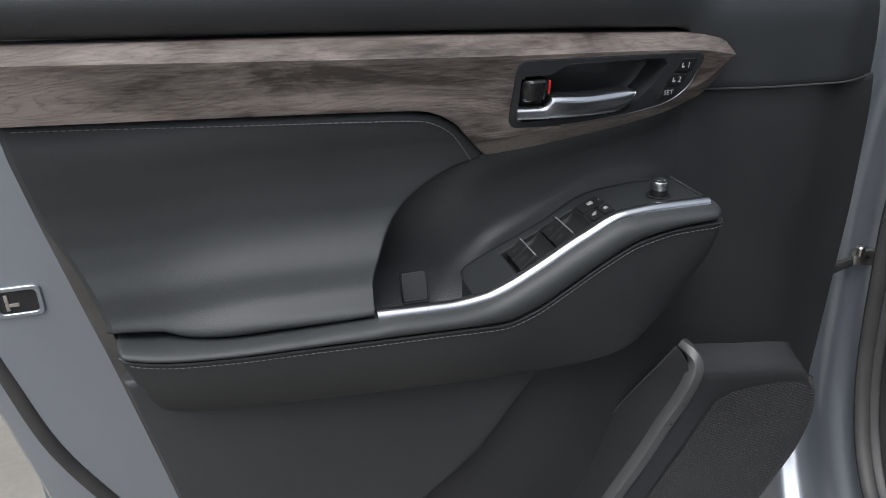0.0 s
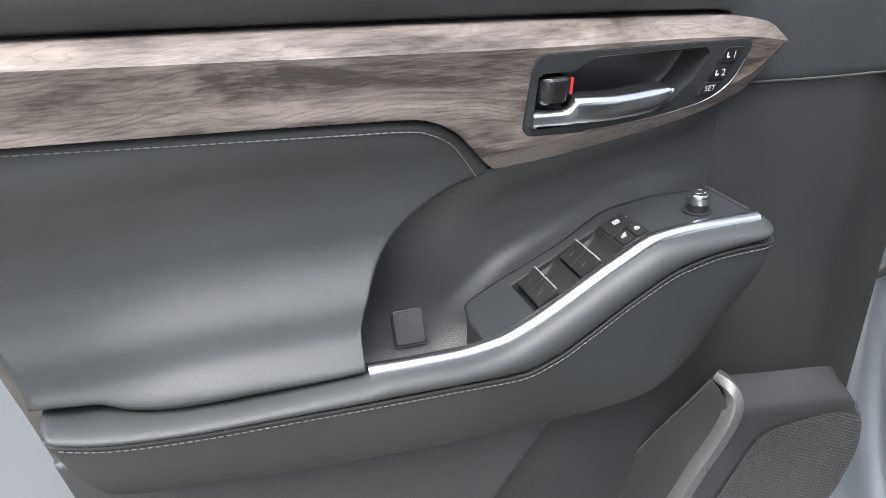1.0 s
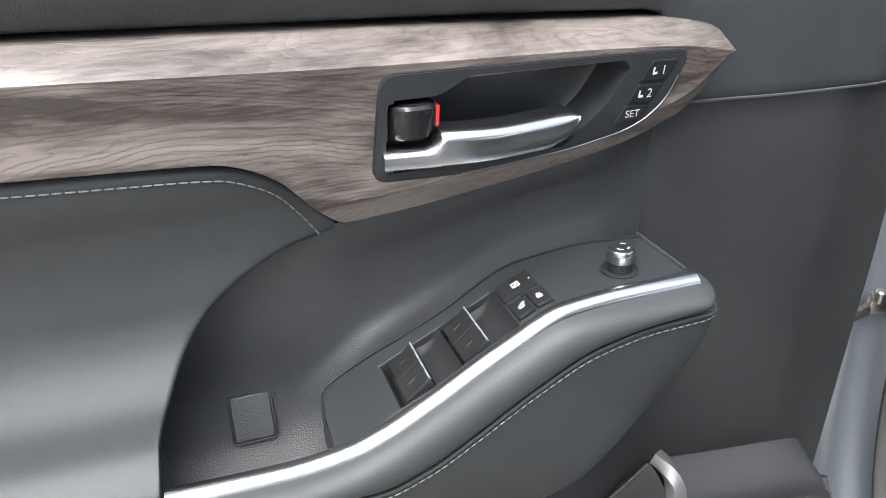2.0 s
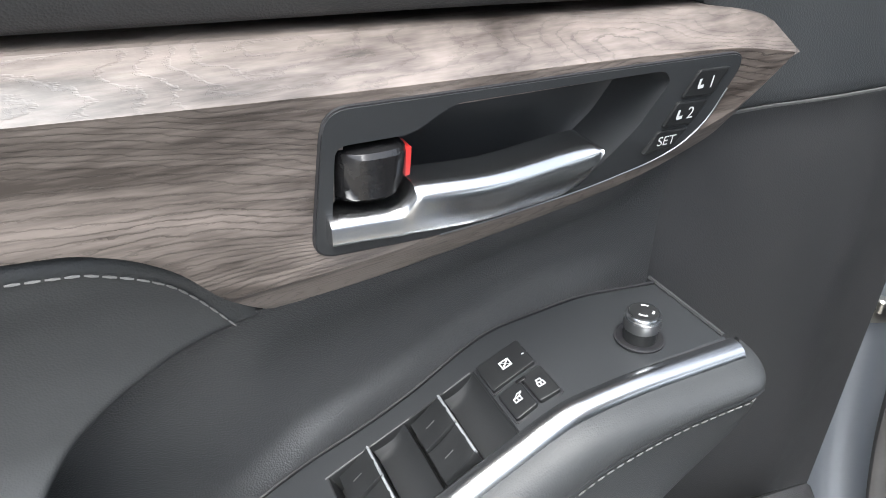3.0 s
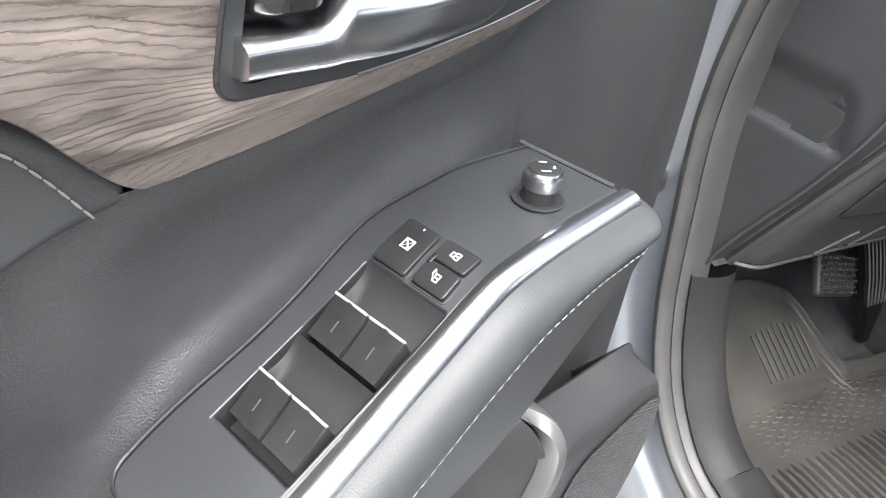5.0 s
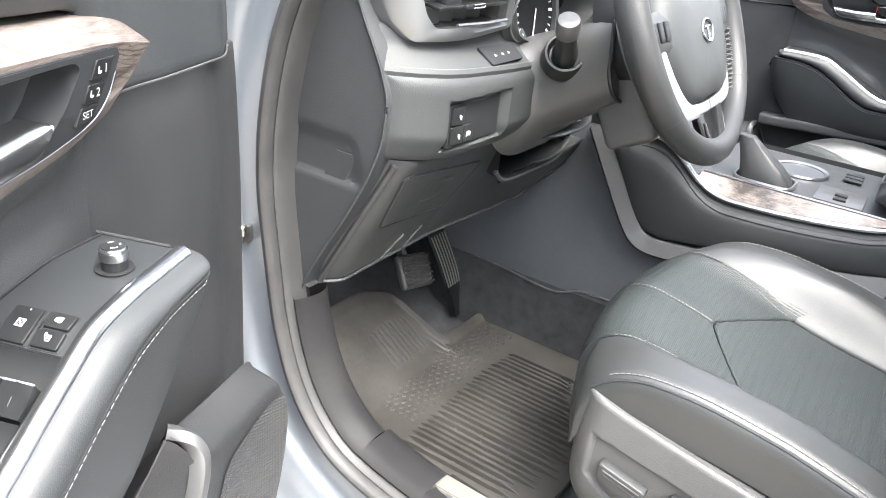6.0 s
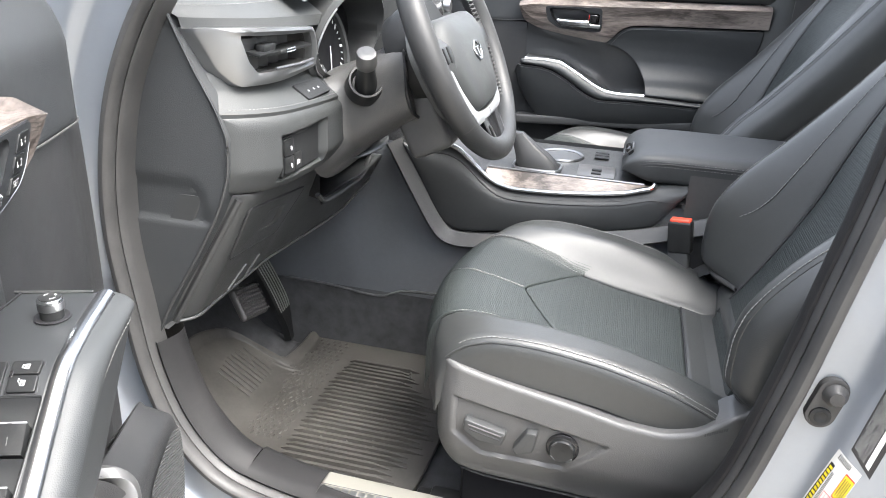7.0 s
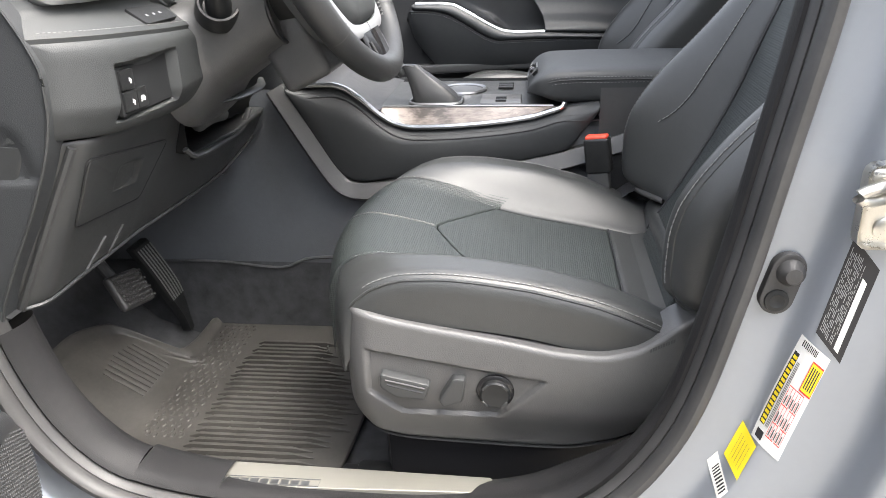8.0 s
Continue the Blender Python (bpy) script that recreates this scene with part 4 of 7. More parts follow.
    if driver:
        hole = [(0.547, 1.139), (0.516, 1.139), (0.499, 1.149), (0.394, 1.1475), (0.389, 1.142), (0.402, 1.120), (0.429, 1.094), (0.549, 1.093)]
    else:
        hole = [(0.547, 1.139), (0.516, 1.139), (0.499, 1.149), (0.405, 1.1475), (0.399, 1.142), (0.408, 1.120), (0.435, 1.094), (0.549, 1.093)]
    hole = rounded(hole, 0.005, 4)
    # face plate with the opening: strips between the outline and the hole
    po, ph = [Vector((a, b, 0)) for a, b in outer], [Vector((a, b, 0)) for a, b in hole]
    po, ph = spline(po, 240, True), spline(ph, 240, True)
    k0 = min(range(240), key=lambda k: (ph[k] - po[0]).length)
    ph = ph[k0:] + ph[:k0]
    if (ph[20] - po[20]).length > (ph[-20] - po[20]).length:
        ph = [ph[0]] + ph[:0:-1]
    rows = [[face(p.x, p.y, -0.004) for p in po], [face(p.x, p.y, 0.0012) for p in po], [face(p.x * 0.99 + q.x * 0.01, p.y * 0.99 + q.y * 0.01, 0.0018) for p, q in zip(po, ph)],
            [face(q.x, q.y, 0.0018) for q in ph], [face(q.x, q.y, -0.001) for q in ph]]
    cx, cz = sum(q.x for q in ph) / 240, sum(q.y for q in ph) / 240
    for sc, dp in ((0.97, -0.018), (0.92, -0.026), (0.80, -0.030), (0.4, -0.031), (0.0, -0.031)):
        rows.append([face(cx + (q.x - cx) * sc, cz + (q.y - cz) * sc, dp) for q in ph])
    bezel = part("handle_bezel", grid(rows, wrap=True), BEZEL, d, "satin black handle bezel with a deep cup")
    part("bezel_gap", tube([face(p.x, p.y, 0.0004) for p in po], 0.0011, 5, closed=True), INK, d, "dark gap round the bezel")
    if driver:
        bright = [p for p in po if p.x < 0.50 and p.y < 1.146 and (p.x < 0.40 or p.y < 1.11)]
        bright.sort(key=lambda p: -p.x + p.y * 0.2)
        part("bezel_line", tube(spline([face(p.x, p.y - 0.0004, 0.0016) for p in bright[::8]], 50), 0.0006, 5), SILVER, d, "thin bright line under the bezel")
    lev_hi = curve((0.4245, 1.1172), (0.428, 1.1182), (0.475, 1.1175), (0.5165, 1.1190), (0.5215, 1.1105), (0.527, 1.1093), (0.551, 1.1093))
    lev_lo = curve((0.4245, 1.1150), (0.427, 1.1085), (0.4345, 1.1005), (0.447, 1.0962), (0.482, 1.0962), (0.551, 1.0970))
    rows = []
    for u in clustered(0.4246, 0.551, 70):
        hi, lo = lev_hi(u), lev_lo(u)
        mid, half = (hi + lo) / 2, (hi - lo) / 2
        bow = 0.006 * math.sin(math.pi * smooth(0.42, 0.56, u))
        row = [face(u, lo + (hi - lo) * f, h + bow) for f, h in ((1.0, -0.014), (1.0, 0.0010), (0.985, 0.0030), (0.95, 0.0048), (0.86, 0.0072), (0.76, 0.0086), (0.66, 0.0090), (0.45, 0.0094), (0.22, 0.0098), (0.08, 0.0088), (0.02, 0.0062), (0.0, 0.0030), (0.0, -0.014))]
        rows.append(row)
    part("lever", grid(rows, cap=True), CHROME, bezel, "satin chrome pull lever")
    tab = []
    for u in span(0.5178, 0.5465, 17):
        t = (u - 0.5178) / 0.0287
        h = 0.0062 - 0.0075 * abs(2 * t - 0.9) ** 3.2
        top, low = 1.1355 - 0.0012 * abs(2 * t - 1) ** 4, 1.1128 + 0.0045 * (1 - smooth(0.0, 0.30, t)) + 0.0008 * abs(2 * t - 1) ** 4
        tab.append([face(u, z, w) for z, w in ((top, -0.016), (top, h - 0.0045), (top - 0.0006, h - 0.0018), (top - 0.0026, h), (low + 0.0026, h + 0.0004), (low + 0.0006, h - 0.0016), (low, h - 0.0045), (low, -0.016))])
    part("lock_tab", grid(tab, cap=True), GLOSS, bezel, "black rounded lock tab")
    part("red_mark", slab([(0.5158, 1.1205), (0.5182, 1.1200), (0.5182, 1.1335), (0.5158, 1.1330)], face, 0.0014, -0.008, 0.0004), RED, bezel, "red unlocked mark")
    if driver:
        for poly, sign in (([(0.374, 1.1455), (0.3555, 1.1450), (0.3625, 1.1315), (0.3805, 1.1325)], "1"), ([(0.3815, 1.1305), (0.3635, 1.1295), (0.3700, 1.1175), (0.3870, 1.1185)], "2"),
                           ([(0.3885, 1.1165), (0.3705, 1.1160), (0.3770, 1.1065), (0.3945, 1.1050)], "SET")):
            key = part("memory_key", slab(rounded(poly, 0.0014, 3), face, 0.0034, -0.001, 0.0007), KEY, bezel, "small black seat memory key")
            cu, cz = sum(p[0] for p in poly) / 4, sum(p[1] for p in poly) / 4
            txt = bpy.data.curves.new("sign", "FONT")
            txt.body, txt.size, txt.align_x, txt.align_y = sign, 0.0070 if sign == "SET" else 0.0086, "CENTER", "CENTER"
            ob = new("sign_source", txt)
            bpy.context.view_layer.update()
            me = bpy.data.meshes.new_from_object(ob)
            bpy.data.objects.remove(ob)
            dx = 0.0 if sign == "SET" else 0.0028
            geo = [tuple(face(cu - (v.co.x + dx), cz + v.co.y, 0.0037)) for v in me.vertices], [tuple(p.vertices) for p in me.polygons]
            part("lettering", geo, WHITE, key, "white lettering")
            if sign != "SET":
                seat = [[(0.0, 0.0026), (0.0014, 0.0026), (0.0012, -0.0008), (-0.0002, -0.0008)], [(-0.0002, -0.0008), (0.0034, -0.0004), (0.0034, -0.0022), (0.0002, -0.0024)]]
                part("seat_symbol", join(*[([tuple(face(cu + 0.0052 - a, cz + b, 0.0037)) for a, b in q], [(0, 1, 2, 3)]) for q in seat]), WHITE, key, "white seat symbol")

    # lower vinyl field
    vr = curve((0.45, 0.72), (0.60, 0.655), (0.643, 0.617), (0.685, 0.566), (0.743, 0.523), (0.792, 0.486), (0.85, 0.46))
    def field_at(s, z, w):
        a, b = vr(z), u_left(z) - 0.010
        return a + (b - a) * s, 0.062 + 0.024 * smooth(0.0, 0.05, s) * smooth(0.4, 0.7, z) + w, z
    part("vinyl_field", patch(clustered(0, 1, 40), lambda s: 0.45, lambda s: 0.86, field_at, 30, 0.006, 0.02), VINYL, d, "grained dark grey vinyl lower field")

    # loudspeaker pod: sloping top ledge, upright face, grey strip along the map pocket
    pod_right = curve((0.45, 0.235), (0.50, 0.195), (0.58, 0.142), (0.63, 0.117), (0.675, 0.108), (0.70, 0.112), (0.735, 0.126), (0.757, 0.142))
    strip_u = curve((0.45, 0.500), (0.52, 0.455), (0.608, 0.405), (0.672, 0.366), (0.708, 0.347), (0.753, 0.321), (0.786, 0.311))
    crest_z = curve((0.14, 0.752), (0.165, 0.772), (0.25, 0.786), (0.325, 0.798))
    rows = []
    for q in [-0.03, 0.0] + clustered(0.0, 1.0, 36)[1:]:
        k = max(q, 0.0)
        inset = 0.040 if q < 0 else 0.0
        col = []
        for u0, n, dz in ((0.160, 0.055, -0.085), (0.162, 0.088, -0.010), (0.163, 0.092, -0.002), (0.163, 0.095, 0.0), (0.161, 0.099, -0.001), (0.150, 0.112, -0.009), (0.142, 0.121, -0.015), (0.137, 0.126, -0.019), (0.133, 0.1285, -0.024), (0.130, 0.130, -0.031)):
            u = u0 + (0.326 - 0.010 * smooth(0.095, 0.13, n) - u0) * k
            bend = 0.030 * (1 - smooth(0.0, 0.16, k)) ** 2 * smooth(0.092, 0.13, n)
            col.append((u + 0.012 * (q < 0), n - inset - bend, crest_z(u) + dz - 0.055 * (q < 0)))
        top = col[-1][2]
        for t in [0.03, 0.08] + span(0.16, 1, 12):
            z = top + (0.45 - top) * t
            a, b = pod_right(z), strip_u(z) + 0.004
            col.append((a + (b - a) * k - 0.002 * (q < 0), 0.130 - inset - 0.030 * (1 - smooth(0.0, 0.16, k)) ** 2, z))
        rows.append(col)
    part("speaker_housing", grid(rows), LINING, d, "black plastic loudspeaker housing with a sloping top")
    sp = spline([(0.324, 0.094, 0.7985), (0.318, 0.106, 0.7945), (0.315, 0.118, 0.788), (0.3165, 0.127, 0.777)] + [(strip_u(z) + 0.006, 0.131, z) for z in (0.760, 0.735, 0.708, 0.672, 0.64, 0.608, 0.56, 0.52, 0.48, 0.455)], 70)
    prof = [(-0.0088, -0.012), (-0.0086, -0.001), (-0.006, 0.0022), (0.0, 0.0030), (0.006, 0.0022), (0.0084, -0.001), (0.0088, -0.012)]
    def sp_axes(i):
        t = (sp[min(i + 1, 69)] - sp[max(i - 1, 0)]).normalized()
        s = t.cross(Vector((0, 1, 0))).normalized() * min(1.0, 0.75 + i / 30)
        w = s.cross(t).normalized()
        return s, w if w.y > 0 else -w
    part("pocket_strip", sweep(sp, prof, sp_axes, cap=True), GREYPART, d, "satin dark grey strip along the map pocket")
    mouth = spline([(0.330, 0.096, 0.796), (0.345, 0.086, 0.765), (0.362, 0.072, 0.728), (0.380, 0.060, 0.690), (0.392, 0.054, 0.664), (0.402, 0.053, 0.635), (0.418, 0.053, 0.585), (0.44, 0.053, 0.52), (0.47, 0.053, 0.45)], 40)
    inner = spline([(0.3285, 0.0965, 0.7955), (0.3255, 0.110, 0.788), (0.3265, 0.122, 0.775)] + [(strip_u(z) + 0.0125, 0.124, z) for z in (0.752, 0.73, 0.708, 0.672, 0.64, 0.608, 0.56, 0.52, 0.455)], 40)
    rows = [[(a.lerp(b, t) + Vector((0, -0.020 * math.sin(math.pi * t) ** 0.8 * smooth(0, 6, k), 0))) for t in span(0, 1, 12)] for k, (a, b) in enumerate(zip(mouth, inner))]
    part("map_pocket", grid(rows), LINING, d, "black plastic map pocket")
    part("pocket_rim", tube(mouth, lambda q: 0.0013, 6), RAIL, d, "thin pale rim of the map pocket")
    wallrows = [[a, a + Vector((-0.002, -0.010, -0.012)), a + Vector((-0.008, -0.05, -0.07))] for a in mouth]
    part("pocket_wall", grid(wallrows), LINING, d)

    # perforated loudspeaker grille on the upright face
    gh = curve((0.10, 0.742), (0.16, 0.746), (0.23, 0.744), (0.272, 0.740), (0.290, 0.730))
    g_top = lambda u: min(gh(u), crest_z(u) - 0.036)
    def face_n(u, z):
        return 0.130 - 0.030 * (1 - smooth(0.0, 0.16, (u - pod_right(z)) / (strip_u(z) - pod_right(z)))) ** 2
    zs = span(0.452, 0.742, 50)
    grows = []
    for z in zs:
        a, b = pod_right(z) + 0.003, strip_u(z) - 0.044
        grows.append([(u, face_n(u, z) + 0.0016, min(z, g_top(u))) for u in span(a, b, 40)])
    part("speaker_grille", grid(grows), RUBBER, d, "black perforated loudspeaker grille")
    dots_v, dots_f = [], []
    step = 0.0042 if driver else 0.009
    for iu in range(int(0.36 / step)):
        for iz in range(int(0.3 / step)):
            u = 0.11 + iu * step
            z = 0.455 + iz * step + (step / 2 if iu % 2 else 0)
            if z < g_top(u) - 0.002 and pod_right(z) + 0.005 < u < strip_u(z) - 0.046:
                o = len(dots_v)
                n, r = face_n(u, z) + 0.0016, step * 0.34
                for k in range(6):
                    dots_v.append((u + r * math.cos(math.pi * k / 3), n, z + r * math.sin(math.pi * k / 3)))
                for k in range(6):
                    dots_v.append((u + 0.6 * r * math.cos(math.pi * k / 3), n + 0.0007, z + 0.6 * r * math.sin(math.pi * k / 3)))
                dots_f += [(o + k, o + (k + 1) % 6, o + 6 + (k + 1) % 6, o + 6 + k) for k in range(6)] + [tuple(range(o + 6, o + 12))]
    tagged(part("grille_studs", (dots_v, dots_f), LINING, d), kind="stuff")

    # painted shell behind the lining, edge seal and latch
    def shell_at(s, z, w):
        a, b = u_right(z) - 0.012, u_left(z) + 0.145
        n = 0.022 - 0.022 * (1 - smooth(0.03, 0.14, s)) - 0.014 * smooth(0.96, 1.0, s) + w
        return a + (b - a) * s, n, z
    part("door_shell", patch(span(0, 1, 60), lambda s: 0.44, lambda s: 1.26, shell_at, 30, 0.004, 0.06), PAINT, d, "blue-grey painted door shell")
    edge = [[(u_left(z) + a, b, z) for a, b in ((-0.012, 0.050), (-0.002, 0.048), (0.006, 0.040), (0.009, 0.030), (0.009, 0.018))] for z in span(0.45, 1.25, 40)]
    part("lining_edge", grid(edge), GREYRUBBER, d, "dark grey edge strip of the lining")
    if driver:
        bead = spline([(1.088, 0.012, 0.96), (1.085, 0.014, 0.90), (1.072, 0.016, 0.837), (1.048, 0.018, 0.75), (1.005, 0.020, 0.664), (0.96, 0.022, 0.59), (0.90, 0.022, 0.50)], 50)
        part("door_seal", tube(bead, 0.0095, 10), RUBBER, d, "black rubber seal along the door edge")
        lu, lz = 1.043, 0.934
        def latch_at(a, b, h):
            return lu + a, 0.0225 + h, lz + b
        lo_, li_ = rounded([(-0.023, -0.017), (0.023, -0.017), (0.023, 0.017), (-0.023, 0.017)], 0.008, 5), rounded([(-0.018, -0.012), (0.018, -0.012), (0.018, 0.012), (-0.018, 0.012)], 0.005, 5)
        latch = part("latch", ring(lo_, li_, latch_at, 0.003, -0.004), PAINT, d, "raised painted rim round the door latch")
        part("latch_slot", slab(li_, latch_at, 0.0008, -0.006, 0.0004), INK, latch, "dark latch mouth")
        part("latch_claw", join(block((lu + 0.010, 0.0240, lz), (0.004, 0.002, 0.018), 0.0008), block((lu + 0.004, 0.0240, lz - 0.003), (0.010, 0.002, 0.004), 0.0008)), ZINC, latch, "zinc latch claw")
        outer_skin = [[(u_left(z) + 0.144 + a, b, z) for a, b in ((0.0, 0.004), (0.012, -0.014), (0.016, -0.03), (0.014, -0.06))] for z in span(0.44, 1.25, 30)]
        part("door_skin", grid(outer_skin), PAINT, d, "folded outer edge of the door skin")
    outer_wall = [[(u, -0.062, z) for u in span(0.02, 1.10, 10)] for z in span(0.40, 1.25, 12)]
    part("outer_panel", grid(outer_wall), PAINT, d)
    return d


build_door(True)
build_door(False)


# ---- dashboard ----
dash = thing("dashboard", "dark grey soft-touch dashboard with a silver air vent and switch keys", "dashboard")
cap_front = curve((0.735, 1.232), (0.742, 1.227), (0.772, 1.214), (0.898, 1.142), (0.962, 1.112), (1.00, 1.102), (1.035, 1.100), (1.067, 1.109), (1.127, 1.140), (1.175, 1.163), (1.26, 1.20))
def cap_at(z, y, w):
    dent = 0.0055 * smooth(1.135, 1.165, y + 0.25 * (0.98 - z)) * (1 - smooth(1.245, 1.255, y)) * smooth(0.916, 0.924, z) * (1 - smooth(0.960, 0.990, z))
    return -0.004 - w + dent - 0.010 * smooth(1.10, 1.24, y) * smooth(0.78, 0.9, z) * 0, y, z
part("end_cap", patch(span(0.736, 1.26, 130), cap_front, lambda z: 1.262, cap_at, 70, 0.003, 0.03), VINYL, dash, "grained black end cap of the dashboard")
edge = [(-0.006, cap_front(z) - 0.0015, z) for z in span(0.738, 1.25, 60)]
part("cap_edge", tube(edge, 0.0022, 6), SATIN, dash, "rounded satin plastic edge of the end cap")

plan = curve((0.0, 1.104), (0.015, 1.088), (0.035, 1.072), (0.07, 1.055), (0.11, 1.048), (0.20, 1.046), (0.28, 1.047), (0.32, 1.051), (0.35, 1.060), (0.375, 1.078), (0.392, 1.102), (0.40, 1.13))
pod_hi = curve((0.0, 1.068), (0.10, 1.062), (0.20, 1.055), (0.28, 1.050), (0.335, 1.042), (0.37, 1.028), (0.40, 1.006))
pod_lo = curve((0.0, 0.962), (0.08, 0.955), (0.215, 0.950), (0.28, 0.955), (0.335, 0.966), (0.37, 0.978), (0.40, 0.992))
def pod_at(x, z, w):
    lo, hi = pod_lo(x), pod_hi(x)
    t = (z - lo) / (hi - lo)
    y = plan(x) + 0.016 * (1 - smooth(0.0, 0.35, t)) - w + 0.003 * smooth(0.8, 1.0, t)
    if 0.063 < x < 0.197 and 0.968 < z < 1.036:
        k = min(smooth(0.063, 0.070, x), 1 - smooth(0.185, 0.197, x), smooth(0.968, 0.974, z), 1 - smooth(1.029, 1.036, z))
        y += 0.011 * k
    return x, y, z
part("knee_pod", patch(clustered(0.0, 0.399, 100), pod_lo, pod_hi, pod_at, 60, 0.011, 0.03), DASH, dash, "rounded dark grey soft pod below the vent")
# upper shelf of the pod, up to the vent
rows = []
for x in clustered(0.0, 0.399, 60):
    z0, y0 = pod_hi(x), plan(x) + 0.004
    keys = [(x, y0 + 0.004, z0 - 0.004), (x, y0 + 0.002, z0 + 0.002), (x, y0 + 0.016, z0 + 0.014), (x, y0 + 0.034, z0 + 0.028), (x, y0 + 0.044, z0 + 0.050), (x, y0 + 0.08, z0 + 0.06)]
    rows.append(spline(keys, 16))
part("pod_shelf", grid(rows), DASH, dash, "soft dark shelf over the pod")
line = [(x, plan(x) + 0.0070, pod_hi(x) + 0.0085) for x in span(0.008, 0.33, 44)]
part("stitching", stitches(line, 0.004, 0.0012, 0.0004), THREAD, dash, "grey contrast stitching")

# keys in the sunk field of the pod
def key_at(a, b, h):
    return a, 1.0580 - h + (0.0035 if a < 0.08 else 0.0), b
part("key_field", slab(rounded([(0.069, 0.974), (0.186, 0.974), (0.186, 1.029), (0.069, 1.029)], 0.003), key_at, 0.0012, -0.004, 0.0006), MATTE, dash, "black panel for the keys")
for k, (x0, z0) in enumerate(((0.072, 1.0035), (0.072, 0.9790), (0.096, 0.9790))):
    key = part("dash_key", slab(rounded([(x0, z0), (x0 + 0.0225, z0), (x0 + 0.0225, z0 + 0.0225), (x0, z0 + 0.0225)], 0.0015), key_at, 0.0042, 0, 0.0008), KEY, dash, "square black key with a white symbol")
    cx, cz = x0 + 0.011, z0 + 0.0100
    q = [[(-0.0035, -0.002), (0.0035, -0.002), (0.0045, 0.0006), (0.001, 0.0028), (-0.0035, 0.0024)], [(-0.0042, -0.0028), (-0.0026, -0.0028), (-0.0026, -0.0016), (-0.0042, -0.0016)], [(0.002, -0.0028), (0.0038, -0.0028), (0.0038, -0.0016), (0.002, -0.0016)]]
    part("symbol", join(*[slab([(cx + 1.25 * a, cz + 1.25 * b) for a, b in s], key_at, 0.0045, 0.004, 0.0001) for s in q]), WHITE, key, "small white symbol")

# lower knee panel
low_lo = curve((0.0, 0.742), (0.10, 0.746), (0.24, 0.747), (0.30, 0.750), (0.38, 0.762), (0.46, 0.778), (0.56, 0.805), (0.60, 0.818))
low_hi = curve((0.0, 0.958), (0.20, 0.950), (0.285, 0.944), (0.298, 0.90), (0.312, 0.866), (0.35, 0.860), (0.45, 0.858), (0.60, 0.868))
def low_at(x, z, w):
    y = 1.106 + 0.113 * max(0.0, (0.957 - z) / 0.213) - 0.020 * smooth(0.0, 0.06, x) - 0.045 * smooth(0.25, 0.50, x) + 0.032 * (1 - smooth(0.0, 0.055, x)) ** 1.6
    return x, y - w, z
part("knee_panel", patch(clustered(0.0, 0.60, 80), low_lo, low_hi, low_at, 30, 0.008, 0.03), SATIN, dash, "dark grey plastic knee panel")
hatch = rounded([(0.060, 0.842), (0.232, 0.820), (0.266, 0.895), (0.048, 0.930)], 0.008)
part("fuse_hatch", slab(hatch, lambda a, b, h: low_at(a, b, h), 0.0022, -0.004, 0.001), SATIN, dash, "flat hatch in the knee panel")
part("hatch_gap", tube([low_at(a, b, 0.0004) for a, b in offset(hatch, -0.0014)], 0.0016, 5, closed=True), INK, dash)
pull = [[low_at(0.130 + 0.060 * s, 0.862 + 0.036 * t - 0.006 * s, 0.0028 - 0.007 * math.sin(math.pi * min(1, s * 1.1)) * math.sin(math.pi * t) + 0.004 * s * s) for t in span(0, 1, 12)] for s in span(0, 1, 12)]
part("hatch_pull", grid(pull), SATIN, dash, "finger pull of the hatch")
# highlight of the rounded corner, modelled as a paler tube
part("corner_highlight", tube([low_at(0.030 - 0.004 * t, 0.950 - 0.205 * t, 0.0015) for t in span(0, 1, 40)], lambda q: 0.0055, 8), RAIL, dash, "pale highlight line on the rounded corner of the knee panel")
for x0, z0, x1, z1 in ((0.158, 0.790, 0.130, 0.752), (0.206, 0.788, 0.188, 0.752)):
    part("grip_slot", tube([low_at(x0 + (x1 - x0) * t, z0 + (z1 - z0) * t, 0.0012) for t in span(0, 1, 8)], 0.0022, 6), RAIL, dash, "raised edge under the hatch")
part("bottom_edge", tube([low_at(x, low_lo(x) + 0.001, 0.0) for x in span(0.004, 0.59, 60)], 0.003, 6), SATIN, dash)
for x0 in (0.115, 0.205):
    part("bracket", block((x0, 1.205, 0.775), (0.075, 0.012, 0.040), 0.003), SATIN, dash, "small black bracket under the knee panel")
part("under_cover", grid([[(x, y, z) for x in span(0.0, 0.6, 12)] for y, z in ((1.216, 0.746), (1.30, 0.765), (1.45, 0.80))]), PLASTIC, dash)

# open cubby beside the column
cub = []
for x in span(0.302, 0.565, 24):
    s = (x - 0.302) / 0.263
    zt, zb = 0.928 - 0.030 * s, 0.862 - 0.010 * s
    d = 0.075 * math.sqrt(max(0.0, 1 - (2 * s - 1) ** 6))
    cub.append([(x, y, z) for y, z in ((1.098, zt + 0.012), (1.094, zt), (1.10 + d, zt - 0.006), (1.105 + d, zt - 0.015), (1.105 + d, zb + 0.010), (1.10 + d, zb + 0.004), (1.106, zb), (1.104, zb - 0.010))])
part("cubby", grid(cub), KEY, dash, "dark open cubby")
part("cubby_rim", tube(spline([(0.300, 1.075, 0.938), (0.326, 1.060, 0.936), (0.40, 1.052, 0.930), (0.50, 1.056, 0.926), (0.545, 1.07, 0.93)], 24), lambda s: 0.011 - 0.006 * abs(2 * s - 1) ** 2, 10, flat=0.45), SATIN, dash, "rounded lip over the cubby")
